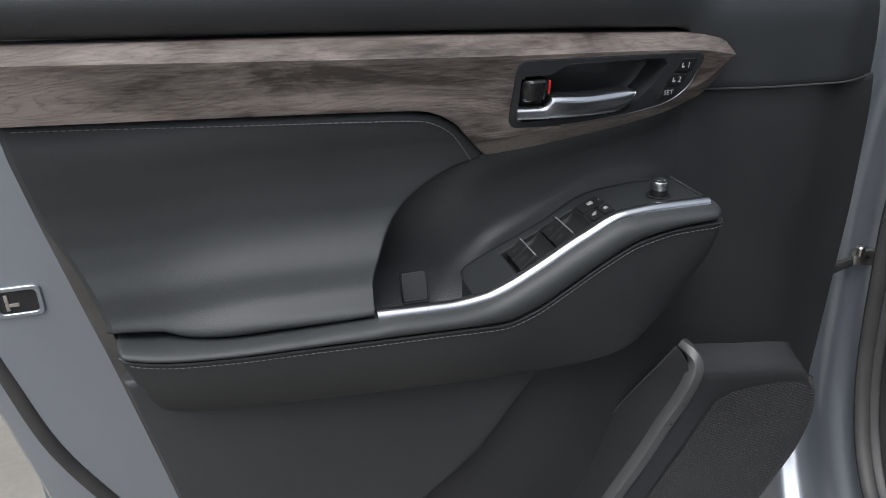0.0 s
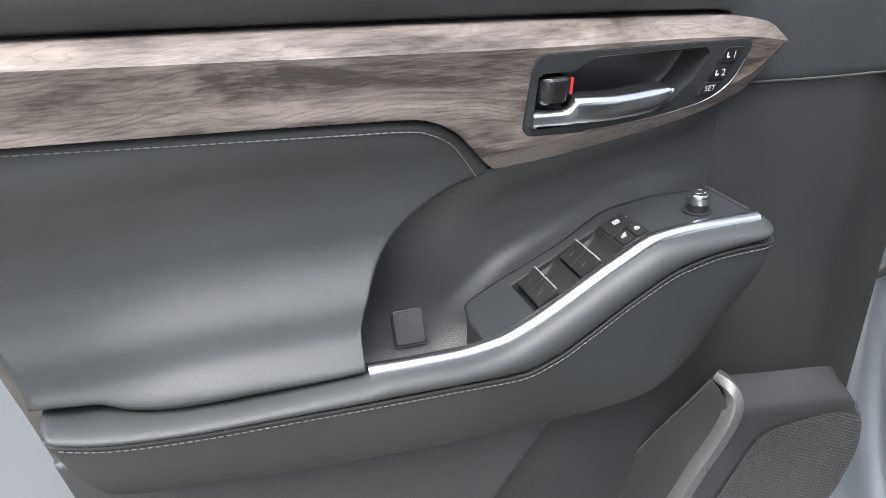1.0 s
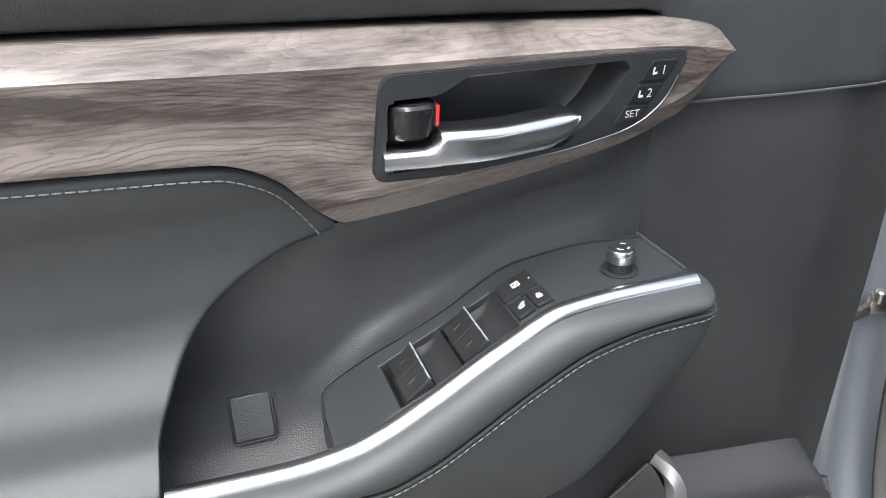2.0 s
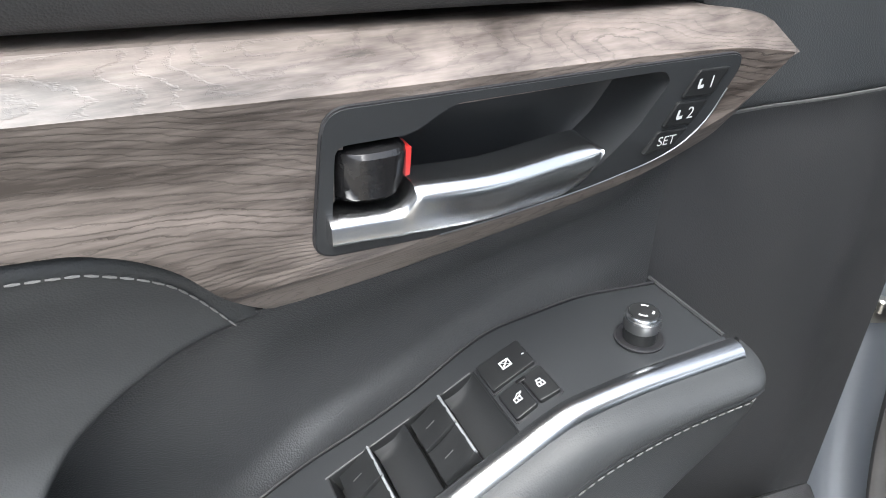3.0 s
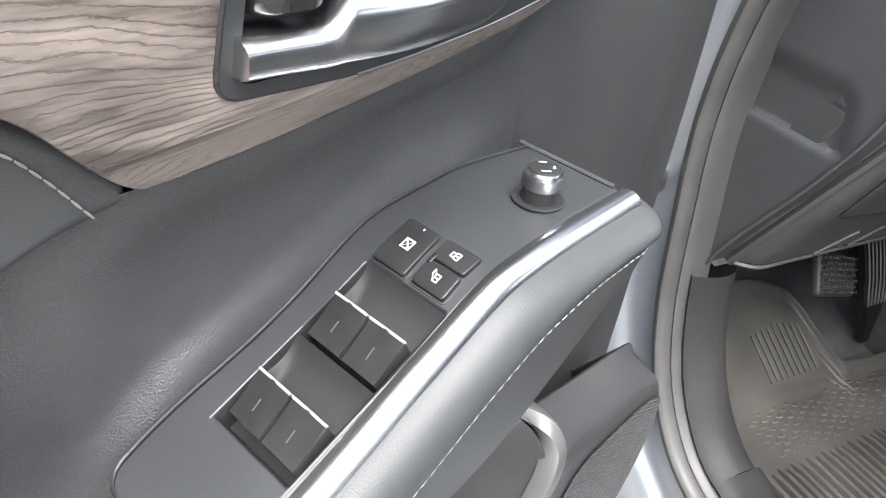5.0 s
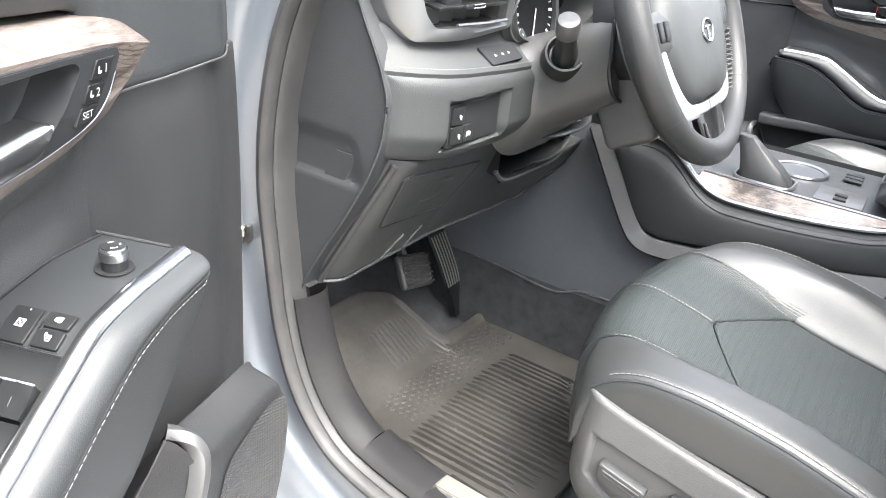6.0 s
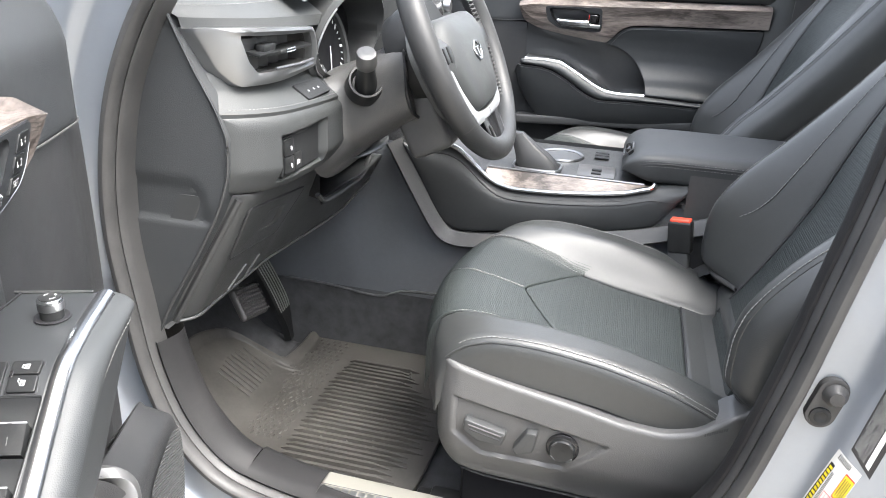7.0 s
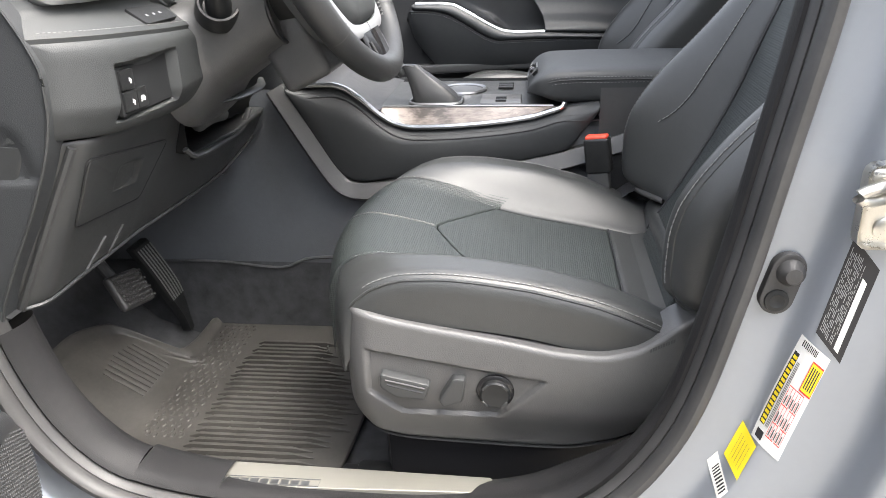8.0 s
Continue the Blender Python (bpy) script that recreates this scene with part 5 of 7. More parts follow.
part("cubby_sill", tube(spline([(0.298, 1.108, 0.872), (0.31, 1.102, 0.858), (0.40, 1.098, 0.853), (0.50, 1.10, 0.851), (0.56, 1.105, 0.872)], 24), 0.006, 8, flat=0.8), SATIN, dash, "rounded lower edge of the cubby")
part("ribbed_hose", tube([(0.41 + 0.10 * s, 1.135, 0.882 - 0.006 * s + 0.004 * math.sin(s * 3)) for s in span(0, 1, 90)], lambda s: 0.0115 + 0.0018 * math.sin(s * 95), 12), THREAD, dash, "pale ribbed hose inside the cubby")

# air vent with its silver surround
vent_y = curve((0.0, 1.150), (0.02, 1.122), (0.045, 1.098), (0.08, 1.083), (0.14, 1.074), (0.205, 1.072))
def vent_at(x, z, h):
    return x, vent_y(x) - h + 0.10 * max(0, z - 1.155) * 0.6, z
so = rounded([(0.003, 1.174), (0.060, 1.1735), (0.20, 1.163), (0.212, 1.140), (0.206, 1.1075), (0.10, 1.100), (0.035, 1.100), (0.018, 1.122)], 0.006)
si = rounded([(0.040, 1.1640), (0.110, 1.1600), (0.190, 1.1560), (0.197, 1.140), (0.194, 1.1160), (0.12, 1.1145), (0.062, 1.1150), (0.050, 1.130)], 0.004)
po, ph = spline(so, 96, True), spline(si, 96, True)
k0 = min(range(96), key=lambda k: (ph[k] - po[0]).length)
ph = ph[k0:] + ph[:k0]
vent_rows = [[vent_at(p.x, p.y, -0.02) for p in po], [vent_at(p.x, p.y, 0.002) for p in po], [vent_at(p.x * .97 + q.x * .03, p.y * .97 + q.y * .03, 0.0045) for p, q in zip(po, ph)],
             [vent_at(p.x * .5 + q.x * .5, p.y * .5 + q.y * .5, 0.0060) for p, q in zip(po, ph)], [vent_at(q.x, q.y, 0.003) for q in ph], [vent_at(q.x, q.y, -0.010) for q in ph]]
vent = part("air_vent", grid(vent_rows, wrap=True), SILVER, dash, "air vent with a wide satin silver surround")
part("cavity", grid([[vent_at(q.x, q.y, -0.008) for q in ph], [vent_at(q.x, q.y, -0.05) for q in ph], [vent_at(0.12 + (q.x - 0.12) * .02, 1.138 + (q.y - 1.138) * .02, -0.052) for q in ph]], wrap=True), RUBBER, vent, "dark vent cavity")
for z in (1.140,):
    part("vane", moved(block((0.122, 0, 0), (0.138, 0.022, 0.0045), 0.0012), Matrix.Translation((0, 1.092, z)) @ pose(0, 0, 0, 8, 0, -4)), KEY, vent, "black horizontal vane")
for x in (0.075, 0.104, 0.135, 0.168):
    part("upright_vane", moved(block((0, 0, 0), (0.024, 0.0022, 0.040), 0.0006), Matrix.Translation((x, 1.105, 1.137)) @ pose(0, 0, 0, 0, 0, -28)), SATIN, vent, "upright grey vane")
part("vane_block", block((0.088, 1.088, 1.143), (0.036, 0.014, 0.016), 0.003), KEY, vent, "black block on the vane")
part("tab", block((0.118, 1.076, 1.139), (0.040, 0.012, 0.006), 0.002), KEY, vent, "slider on the vane")
part("tab_tip", tube([(0.112, 1.069, 1.141), (0.135, 1.068, 1.1415), (0.137, 1.068, 1.139), (0.134, 1.068, 1.1375), (0.112, 1.069, 1.1375)], 0.0011, 6), CHROME, vent, "bright slider outline")
part("lower_blade", tube([(0.085, 1.072, 1.1195), (0.14, 1.066, 1.1185), (0.19, 1.065, 1.119)], 0.0022, 6), SILVER, vent)
# dash top above the vent
rows = []
for x in span(0.0, 0.26, 30):
    y0 = vent_y(min(x, 0.2))
    rows.append(spline([(x, y0 + 0.004, 1.172 - 0.05 * max(0, x - 0.02)), (x, y0 - 0.002, 1.178 - 0.05 * max(0, x - 0.02)), (x, y0 + 0.02, 1.192 - 0.03 * x), (x, y0 + 0.07, 1.215), (x, y0 + 0.16, 1.235), (x, y0 + 0.34, 1.235)], 18))
part("dash_top", grid(rows), DASH, dash, "dark grey soft dashboard top")
line = [(x, vent_y(min(x, 0.2)) + 0.030, 1.1995) for x in span(0.0, 0.20, 20)]
part("top_stitching", stitches(line, 0.004, 0.0012, 0.0004), THREAD, dash)
part("dash_core", block((0.98, 1.42, 1.09), (0.96, 0.42, 0.26), 0.04), DASH, dash, "dark main body of the dashboard")

# centre stack: screen, two knobs and a row of silver-tipped keys
def stack_at(a, b, h):
    return a, 1.032 + 0.32 * (b - 1.10) - h, b
part("stack_body", slab(rounded([(0.615, 0.985), (0.935, 0.985), (0.945, 1.215), (0.605, 1.215)], 0.012), stack_at, 0.0, -0.16, 0.004), SATIN, dash, "dark centre stack")
part("screen", slab(rounded([(0.695, 1.128), (0.860, 1.128), (0.860, 1.208), (0.695, 1.208)], 0.004), stack_at, 0.0022, -0.002, 0.0008), GLOSS, dash, "dark glossy screen")
part("stack_line", slab([(0.625, 1.119), (0.925, 1.119), (0.925, 1.1225), (0.625, 1.1225)], stack_at, 0.003, -0.001, 0.0005), SILVER, dash, "thin silver line under the screen")
for x in (0.665, 0.890):
    part("stack_knob", moved(lathe([(0.014, 0.0), (0.0135, 0.012), (0.0125, 0.016), (0.0, 0.0165)], 24), Matrix.Translation(stack_at(x, 1.145, 0.0)) @ pose(0, 0, 0, 90, 0, 0)), SILVER, dash, "round silver control knob")
for k in range(8):
    x = 0.642 + 0.036 * k
    key = part("stack_key", slab(rounded([(x, 1.088), (x + 0.030, 1.088), (x + 0.030, 1.110), (x, 1.110)], 0.003), stack_at, 0.004, -0.001, 0.001), KEY, dash, "black climate key")
    part("key_tip", slab([(x + 0.003, 1.104), (x + 0.027, 1.104), (x + 0.027, 1.108), (x + 0.003, 1.108)], stack_at, 0.0052, 0.003, 0.0005), SILVER, key, "silver tip of the key")

# small key strip under the vent
def strip_at(a, b, h):
    return a, 1.0660 + b * 0.8 - h * 0.6, 1.0745 + b * 0.62 + h * 0.8
part("key_strip", slab(rounded([(0.155, -0.012), (0.235, -0.012), (0.235, 0.014), (0.150, 0.018)], 0.004), strip_at, 0.0006, -0.004, 0.0003), MATTE, dash, "black strip of small keys")
for a in (0.172, 0.190, 0.206):
    part("mark", slab([(a, -0.001), (a + 0.006, -0.001), (a + 0.0045, 0.0025), (a + 0.001, 0.0025)], strip_at, 0.0009, 0.0004, 0.0001), GREYPRINT, dash)

# instrument cluster: hood, round gauge, ticks, needle
gauge = thing("instrument_cluster", "round speed gauge with pale ticks behind a black hood", "instrument cluster")
gc = Vector((0.325, 1.100, 1.115))
gm = Matrix.Translation(gc) @ pose(0, 0, 0, 78, 0, 0) @ Matrix.Scale(1.2, 4)
part("dial", moved(lathe([(0.052, 0.0), (0.052, 0.003), (0.0, 0.003)], 48), gm), DIAL, gauge, "black dial")
part("dial_ring", moved(grid([[(r * math.cos(a), r * math.sin(a), z) for a in [2 * math.pi * k / 56 for k in range(56)]] for r, z in ((0.050, 0.002), (0.051, 0.008), (0.055, 0.010), (0.058, 0.004))], wrap=True), gm), SATIN, gauge, "dark ring round the dial")
for k in range(22):
    a = radians(-130 + 260 * k / 21)
    big = k % 3 == 0
    part("tick", moved(block((0, 0.043, 0.0036), (0.0034 if big else 0.0016, 0.009 if big else 0.006, 0.0008), 0.0002, 1), gm @ pose(0, 0, 0, 0, 0, math.degrees(a))), WHITE, gauge)
part("needle", moved(block((0, 0.018, 0.006), (0.0022, 0.040, 0.0012), 0.0004, 1), gm @ pose(0, 0, 0, 0, 0, 160)), WHITE, gauge, "white needle")
rows = []
for a in [2 * math.pi * k / 60 for k in range(61)]:
    ca, sa = math.cos(a), math.sin(a)
    cx, cz = 0.365 + 0.150 * ca, 1.125 + 0.082 * (1 if sa > 0 else 0.72) * sa
    rows.append([(0.365 + (cx - 0.365) * 1.10, 1.055 + 0.02 * (1 - sa), 1.125 + (cz - 1.125) * 1.12), (cx, 1.050 + 0.02 * (1 - sa), cz), (0.365 + (cx - 0.365) * 0.94, 1.075, 1.125 + (cz - 1.125) * 0.95), (0.365 + (cx - 0.365) * 0.9, 1.135, 1.125 + (cz - 1.125) * 0.9)])
part("hood", grid(rows), SATIN, gauge, "black hood round the instruments")
part("back_plate", block((0.365, 1.135, 1.125), (0.29, 0.01, 0.17), 0.004), DIAL, gauge)
part("hood_trim", tube([(0.365 + 0.152 * math.cos(a), 1.049 + 0.02 * (1 - math.sin(a)), 1.125 + 0.083 * (1 if math.sin(a) > 0 else 0.72) * math.sin(a)) for a in span(math.pi * 0.75, math.pi * 1.5, 30)], 0.0016, 6), SILVER, gauge, "bright edge of the hood")
part("dash_brow", grid([[(0.365 + 0.19 * s, 1.10 + 0.05 * t, 1.205 + 0.03 * math.cos(s * 1.4) + 0.02 * t) for s in span(-1, 1, 20)] for t in span(-0.6, 3, 8)]), DASH, gauge)

# ---- steering column and wheel ----
column = thing("steering_column", "dark plastic steering column shroud with an indicator stalk", "steering column")
axis = Vector((0, -math.cos(radians(26)), math.sin(radians(26)) * 1.0))
WC = Vector((0.345, 0.885, 1.145))
wm = Matrix.Translation(WC) @ Matrix.Rotation(radians(90 - 26), 4, "X")
rows = []
for t in span(0, 1, 28):
    c = WC - axis * (0.070 + 0.165 * t) + Vector((0.014 + 0.012 * t, 0, -0.018 - 0.012 * t))
    flare = smooth(0.62, 1.0, t)
    w, h1, h2 = 0.098 + 0.012 * t + 0.035 * flare, 0.052 + 0.012 * flare, 0.078 + 0.012 * t + 0.02 * flare
    rows.append([c + Vector((w * math.copysign(abs(math.cos(a)) ** 0.62, math.cos(a)), 0.012 * math.sin(a), (h1 if math.sin(a) > 0 else h2) * math.copysign(abs(math.sin(a)) ** 0.62, math.sin(a)))) for a in [2 * math.pi * k / 48 for k in range(48)]])
part("shroud", grid(rows, wrap=True, cap=True), SHIELD, column, "smooth grey column cover")
part("cover_gap", tube([Vector(p) + axis * 0.002 for p in rows[0]], 0.003, 6, closed=True), INK, column, "dark gap behind the wheel")
part("lower_cover", moved(block((0, 0, 0), (0.13, 0.075, 0.10), 0.012, 3), Matrix.Translation((0.366, 0.930, 1.010)) @ pose(0, 0, 0, -26, 0, 0)), SHIELD, column, "squared lower column cover")
stalk_foot = Vector((0.258, 1.008, 1.080))
stalk_way = Vector((-0.030, -0.011, 0.044)).normalized()
socket_m = Matrix.Translation(stalk_foot) @ Vector((-0.72, -0.38, 0.58)).to_track_quat("Z", "Y").to_matrix().to_4x4()
stalk_m = Matrix.Translation(stalk_foot) @ stalk_way.to_track_quat("Z", "Y").to_matrix().to_4x4()
part("stalk_socket", moved(lathe([(0.031, -0.022), (0.0285, -0.001), (0.0270, 0.0025), (0.0240, 0.0030), (0.0220, -0.001), (0.020, -0.008), (0.0, -0.010)], 36), socket_m), KEY, column, "round black socket of the stalk")
stalk = part("indicator_stalk", moved(lathe([(0.0180, -0.014), (0.0172, 0.002), (0.0140, 0.022), (0.0128, 0.034), (0.0, 0.034)], 28), stalk_m), KEY, column, "tapered black indicator stalk with a grey end")
part("stalk_end", moved(lathe([(0.0120, 0.032), (0.0150, 0.0345), (0.0158, 0.040), (0.0156, 0.056), (0.0140, 0.0595), (0.0110, 0.0605), (0.0, 0.0608)], 32), stalk_m), GREYPART, stalk, "rounded dark grey stalk end")

wheel = thing("steering_wheel", "black leather steering wheel with silver spoke trim", "steering wheel", wm)
R = 0.189
rim_rows = []
for k in range(96):
    a = 2 * math.pi * k / 96
    rr = 0.0172 + 0.0012 * math.cos(2 * a) ** 2
    flatb = 1.0 - 0.04 * smooth(0.6, 1.0, -math.sin(a))
    rim_rows.append([((R * flatb + rr * math.cos(b)) * math.cos(a), (R * flatb + rr * math.cos(b)) * math.sin(a), rr * 1.05 * math.sin(b)) for b in [2 * math.pi * j / 18 for j in range(18)]])
rim = part("rim", grid(rim_rows, wrap=True, loop=True), WHEEL_LEATHER, wheel, "leather-wrapped rim")
for a0, a1 in ((-0.75, 0.75), (math.pi - 0.75, math.pi + 0.75)):
    cross = []
    for k in range(34):
        a = a0 + (a1 - a0) * k / 33
        for s in (-1, 1):
            b0, b1 = math.pi - 0.22 * s, math.pi + 0.22 * s
            p = [Vector(((R + 0.0190 * math.cos(b)) * math.cos(a + da), (R + 0.0190 * math.cos(b)) * math.sin(a + da), 0.0196 * math.sin(b))) for b, da in ((b0, -0.012), (b1, 0.012))]
            cross.append(tube([p[0], p[1]], 0.0007, 4))
    part("rim_stitching", join(*cross), THREAD, rim, "cross stitching on the inner rim")
for a in (-0.62, -2.52):
    part("rim_joint", grid([[((R + 0.0190 * math.cos(b)) * math.cos(a + d), (R + 0.0190 * math.cos(b)) * math.sin(a + d), 0.0196 * math.sin(b)) for b in [2 * math.pi * j / 18 for j in range(18)]] for d in (-0.004, 0.004)], wrap=True), RUBBER, rim)
hub_out = [(-0.098, 0.040), (0.098, 0.040), (0.126, 0.005), (0.119, -0.050), (0.078, -0.114), (-0.078, -0.114), (-0.119, -0.050), (-0.126, 0.005)]
hub_rows = []
ho = spline(rounded(hub_out, 0.03, 5), 64, True)
for sc, z in ((0.98, -0.050), (1.0, -0.018), (0.99, -0.003), (0.94, 0.007), (0.84, 0.014), (0.5, 0.019), (0.02, 0.020)):
    hub_rows.append([(p.x * sc, -0.038 + (p.y + 0.038) * sc, z) for p in ho])
part("airbag_cover", grid(hub_rows, wrap=True), DASH, wheel, "smooth black airbag cover")
em_rows = [[((0.021 + r * math.cos(b)) * math.cos(a), (0.0145 + r * math.cos(b)) * math.sin(a) - 0.027, 0.0210 + r * math.sin(b)) for b in [2 * math.pi * j / 8 for j in range(8)]] for a in [2 * math.pi * k / 36 for k in range(36)] for r in (0.0018,)]
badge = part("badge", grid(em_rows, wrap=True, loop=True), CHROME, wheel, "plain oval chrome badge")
part("badge_bar", join(block((0, -0.022, 0.0212), (0.026, 0.0028, 0.002), 0.0008), block((0, -0.031, 0.0212), (0.0030, 0.018, 0.002), 0.0008)), CHROME, badge)
for s in (-1, 1):
    arm = []
    for t in span(0, 1, 12):
        x, y = s * (0.098 + 0.078 * t), -0.018 + 0.008 * t
        w = 0.030 - 0.010 * t
        arm.append([(x, y + w, 0.002), (x, y + w * 0.6, 0.010 - 0.006 * t), (x, y - w * 0.6, 0.010 - 0.006 * t), (x, y - w, 0.002), (x, y - w * .6, -0.012), (x, y + w * .6, -0.012)])
    sp = part("spoke", grid(arm, wrap=True, cap=True), SATIN, wheel, "side spoke with thumb keys")
    for j in range(3):
        part("thumb_key", block((s * (0.118 + 0.016 * j), -0.014, 0.0090 - 0.0016 * j), (0.014, 0.024, 0.004), 0.0015), KEY, sp, "black thumb key")
    outer = [(s * 0.137, -0.036), (s * 0.124, -0.078), (s * 0.103, -0.121), (s * 0.050, -0.130), (s * 0.002, -0.131)]
    inner = [(s * 0.124, -0.036), (s * 0.110, -0.072), (s * 0.082, -0.105), (s * 0.045, -0.113), (s * 0.002, -0.115)]
    plate = []
    for a, b in zip(spline([Vector((*p, 0)) for p in outer], 40), spline([Vector((*p, 0)) for p in inner], 40)):
        plate.append([(a.x, a.y, -0.010), (a.x, a.y, 0.0010), (a.x * 0.9 + b.x * 0.1, a.y * 0.9 + b.y * 0.1, 0.0030), (a.x * 0.4 + b.x * 0.6, a.y * 0.4 + b.y * 0.6, 0.0050), (b.x, b.y, 0.0045), (b.x, b.y, -0.010)])
    part("spoke_trim", grid(plate, cap=True), PALE, wheel, "broad satin silver trim beside the airbag cover")
low = []
for t in span(0, 1, 10):
    y = -0.126 - 0.056 * t
    w = 0.052 - 0.014 * t
    low.append([(-w, y, 0.0), (-w * .7, y, 0.008), (w * .7, y, 0.008), (w, y, 0.0), (w * .7, y, -0.012), (-w * .7, y, -0.012)])
part("lower_spoke", grid(low, wrap=True, cap=True), GLOSS, wheel, "gloss black lower spoke")
part("lower_trim", tube(spline([Vector(p) for p in ((-0.040, -0.140, 0.0055), (-0.033, -0.164, 0.006), (0.0, -0.170, 0.0075), (0.033, -0.164, 0.006), (0.040, -0.140, 0.0055))], 30), 0.0016, 6), GREYPART, wheel)
part("hub_back", moved(lathe([(0.07, -0.10), (0.085, -0.05), (0.08, -0.03), (0.0, -0.03)], 28), Matrix()), MATTE, wheel, "black shroud behind the wheel")

# ---- pedals ----
brake = thing("brake_pedal", "black brake pedal with a diamond-ribbed rubber pad", "pedal")
bmx = Matrix.Translation((0.374, 1.292, 0.598)) @ pose(0, 0, 0, -32, 14, 0)
part("pad", moved(block((0, 0, 0), (0.098, 0.016, 0.066), 0.007, 3), bmx), RUBBER, brake, "rubber pedal pad")
ribs = []
for i in range(-5, 6):
    for j in range(-3, 4):
        ribs.append(moved(block((0.0085 * i + (0.00425 if j % 2 else 0), -0.0085, 0.0085 * j), (0.0052, 0.004, 0.0052), 0.0012, 1), bmx @ pose(0, 0, 0, 0, 0, 0)))
part("pad_ribs", join(*ribs), RUBBER, brake)
part("arm", tube(spline([(0.372, 1.305, 0.60), (0.368, 1.35, 0.68), (0.36, 1.38, 0.80), (0.36, 1.38, 0.90)], 16), 0.010, 8), SATIN, brake, "black pedal arm")
gas = thing("accelerator_pedal", "long black accelerator pedal with pale ribs", "pedal")
rows = []
for t in span(0, 1, 20):
    c = Vector((0.556, 1.290, 0.418)).lerp(Vector((0.472, 1.315, 0.642)), t) + Vector((0, -0.012 * math.sin(math.pi * t), 0))
    w = 0.010 + 0.018 * smooth(0.05, 0.55, t)
    rows.append([c + Vector((-w, 0.012, 0)), c + Vector((-w, 0, 0)), c + Vector((-w * .85, -0.004, 0)), c + Vector((w * .85, -0.004, 0)), c + Vector((w, 0, 0)), c + Vector((w, 0.012, 0))])
part("plate", grid(rows, wrap=True, cap=True), KEY, gas, "black pedal plate")
for k in range(6):
    f = -0.8 + 1.6 * k / 5
    path = []
    for t in span(0.42 - 0.0 * k, 0.97, 8):
        c = Vector((0.556, 1.290, 0.418)).lerp(Vector((0.472, 1.315, 0.642)), t) + Vector((0, -0.012 * math.sin(math.pi * t) - 0.0045, 0))
        path.append(c + Vector((f * (0.010 + 0.018 * smooth(0.05, 0.55, t)), 0, 0)))
    part("rib", tube(path, 0.0016, 5), THREAD, gas, "pale grey rib")

# ---- floor mat ----
mat = thing("floor_mat", "dusty dark brown-grey rubber floor mat with raised rims and ribs", "floor mat")
def mat_z(x, y):
    return 0.420 + max(0.0, y - 1.23) * 0.65 * (1 - smooth(0.42, 0.50, x))
mat_front = curve((0.02, 1.36), (0.18, 1.385), (0.30, 1.386), (0.395, 1.356), (0.412, 1.30), (0.430, 1.247), (0.47, 1.246), (0.565, 1.246), (0.60, 1.21), (0.632, 1.185), (0.66, 1.18))
mat_back = curve((0.02, 1.0), (0.10, 0.885), (0.17, 0.872), (0.30, 0.866), (0.66, 0.86))
cols = clustered(0.03, 0.655, 90)
def mat_at(x, y, w):
    rim = 0.0
    e = min(mat_front(x) - y, x - 0.03, 0.655 - x)
    rim = 0.012 * (1 - smooth(0.004, 0.016, e))
    rim += 0.024 * smooth(0.585, 0.610, x) * (1 - smooth(0.635, 0.645, x)) * smooth(0.9, 1.0, y)
    step = 0.006 * (1 - smooth(1.232, 1.240, y)) * smooth(1.224, 1.232, y)
    return x, y, mat_z(x, y) + 0.004 + rim + step + w
part("sheet", patch(cols, mat_back, mat_front, mat_at, 90, 0.002, 0.006), MAT, mat, "moulded rubber sheet")
# long ribs of the heel field, pointed at their rear ends
rng = random.Random(4)
rib_end = curve((0.135, 0.922), (0.168, 0.917), (0.2075, 0.902), (0.233, 0.890), (0.29, 0.884), (0.36, 0.900), (0.408, 0.924), (0.448, 0.962), (0.52, 0.975))
bridges = []
for k in range(25):
    x = 0.146 + 0.0145 * k
    y0, y1 = 1.135 - 0.014 * smooth(0.40, 0.50, x) - 0.004 * (k % 2), rib_end(x) + 0.010 * ((k * 7) % 3 - 1)
    path = [Vector((x + 0.002 * math.sin(k), y0 + (y1 - y0) * s, 0.4242)) for s in span(0, 1, 14)]
    rows = []
    for i, p in enumerate(path):
        w = 0.0043 * min(1.0, (13 - i) / 3 + 0.05, i / 1.0 + 0.3)
        h = 0.0078 * min(1.0, (13 - i) / 2 + 0.05, i / 1.0 + 0.2)
        rows.append([p + Vector((-w, 0, 0)), p + Vector((-w * 0.75, 0, h)), p + Vector((0, 0, h + 0.0006)), p + Vector((w * 0.75, 0, h)), p + Vector((w, 0, 0))])
    part("rib", grid(rows), MAT, mat)
    for q in range(3):
        y = 1.09 - 0.052 * q - 0.012 * rng.random()
        bridges.append(block((x + 0.0074, y, 0.4255), (0.0075, 0.0030, 0.0036), 0.0006, 1))
tagged(part("rib_bridging", join(*bridges), MAT, mat), kind="stuff")
dots = []
for i in range(26):
    for j in range(6):
        s = i / 25
        x = 0.20 + 0.36 * s + 0.004 * rng.random()
        y = 1.148 + 0.0145 * j + (0.007 if i % 2 else 0) + 0.003 * rng.random()
        if y < 1.222:
            v, f = lathe([(0.0052, 0.0), (0.0040, 0.0016), (0.0, 0.0022)], 8)
            dots.append(moved((v, f), Matrix.Translation((x, y, 0.4242)) @ Matrix.Diagonal((1.3, 0.7, 1, 1))))
tagged(part("stud_texture", join(*dots), MAT, mat), kind="stuff")
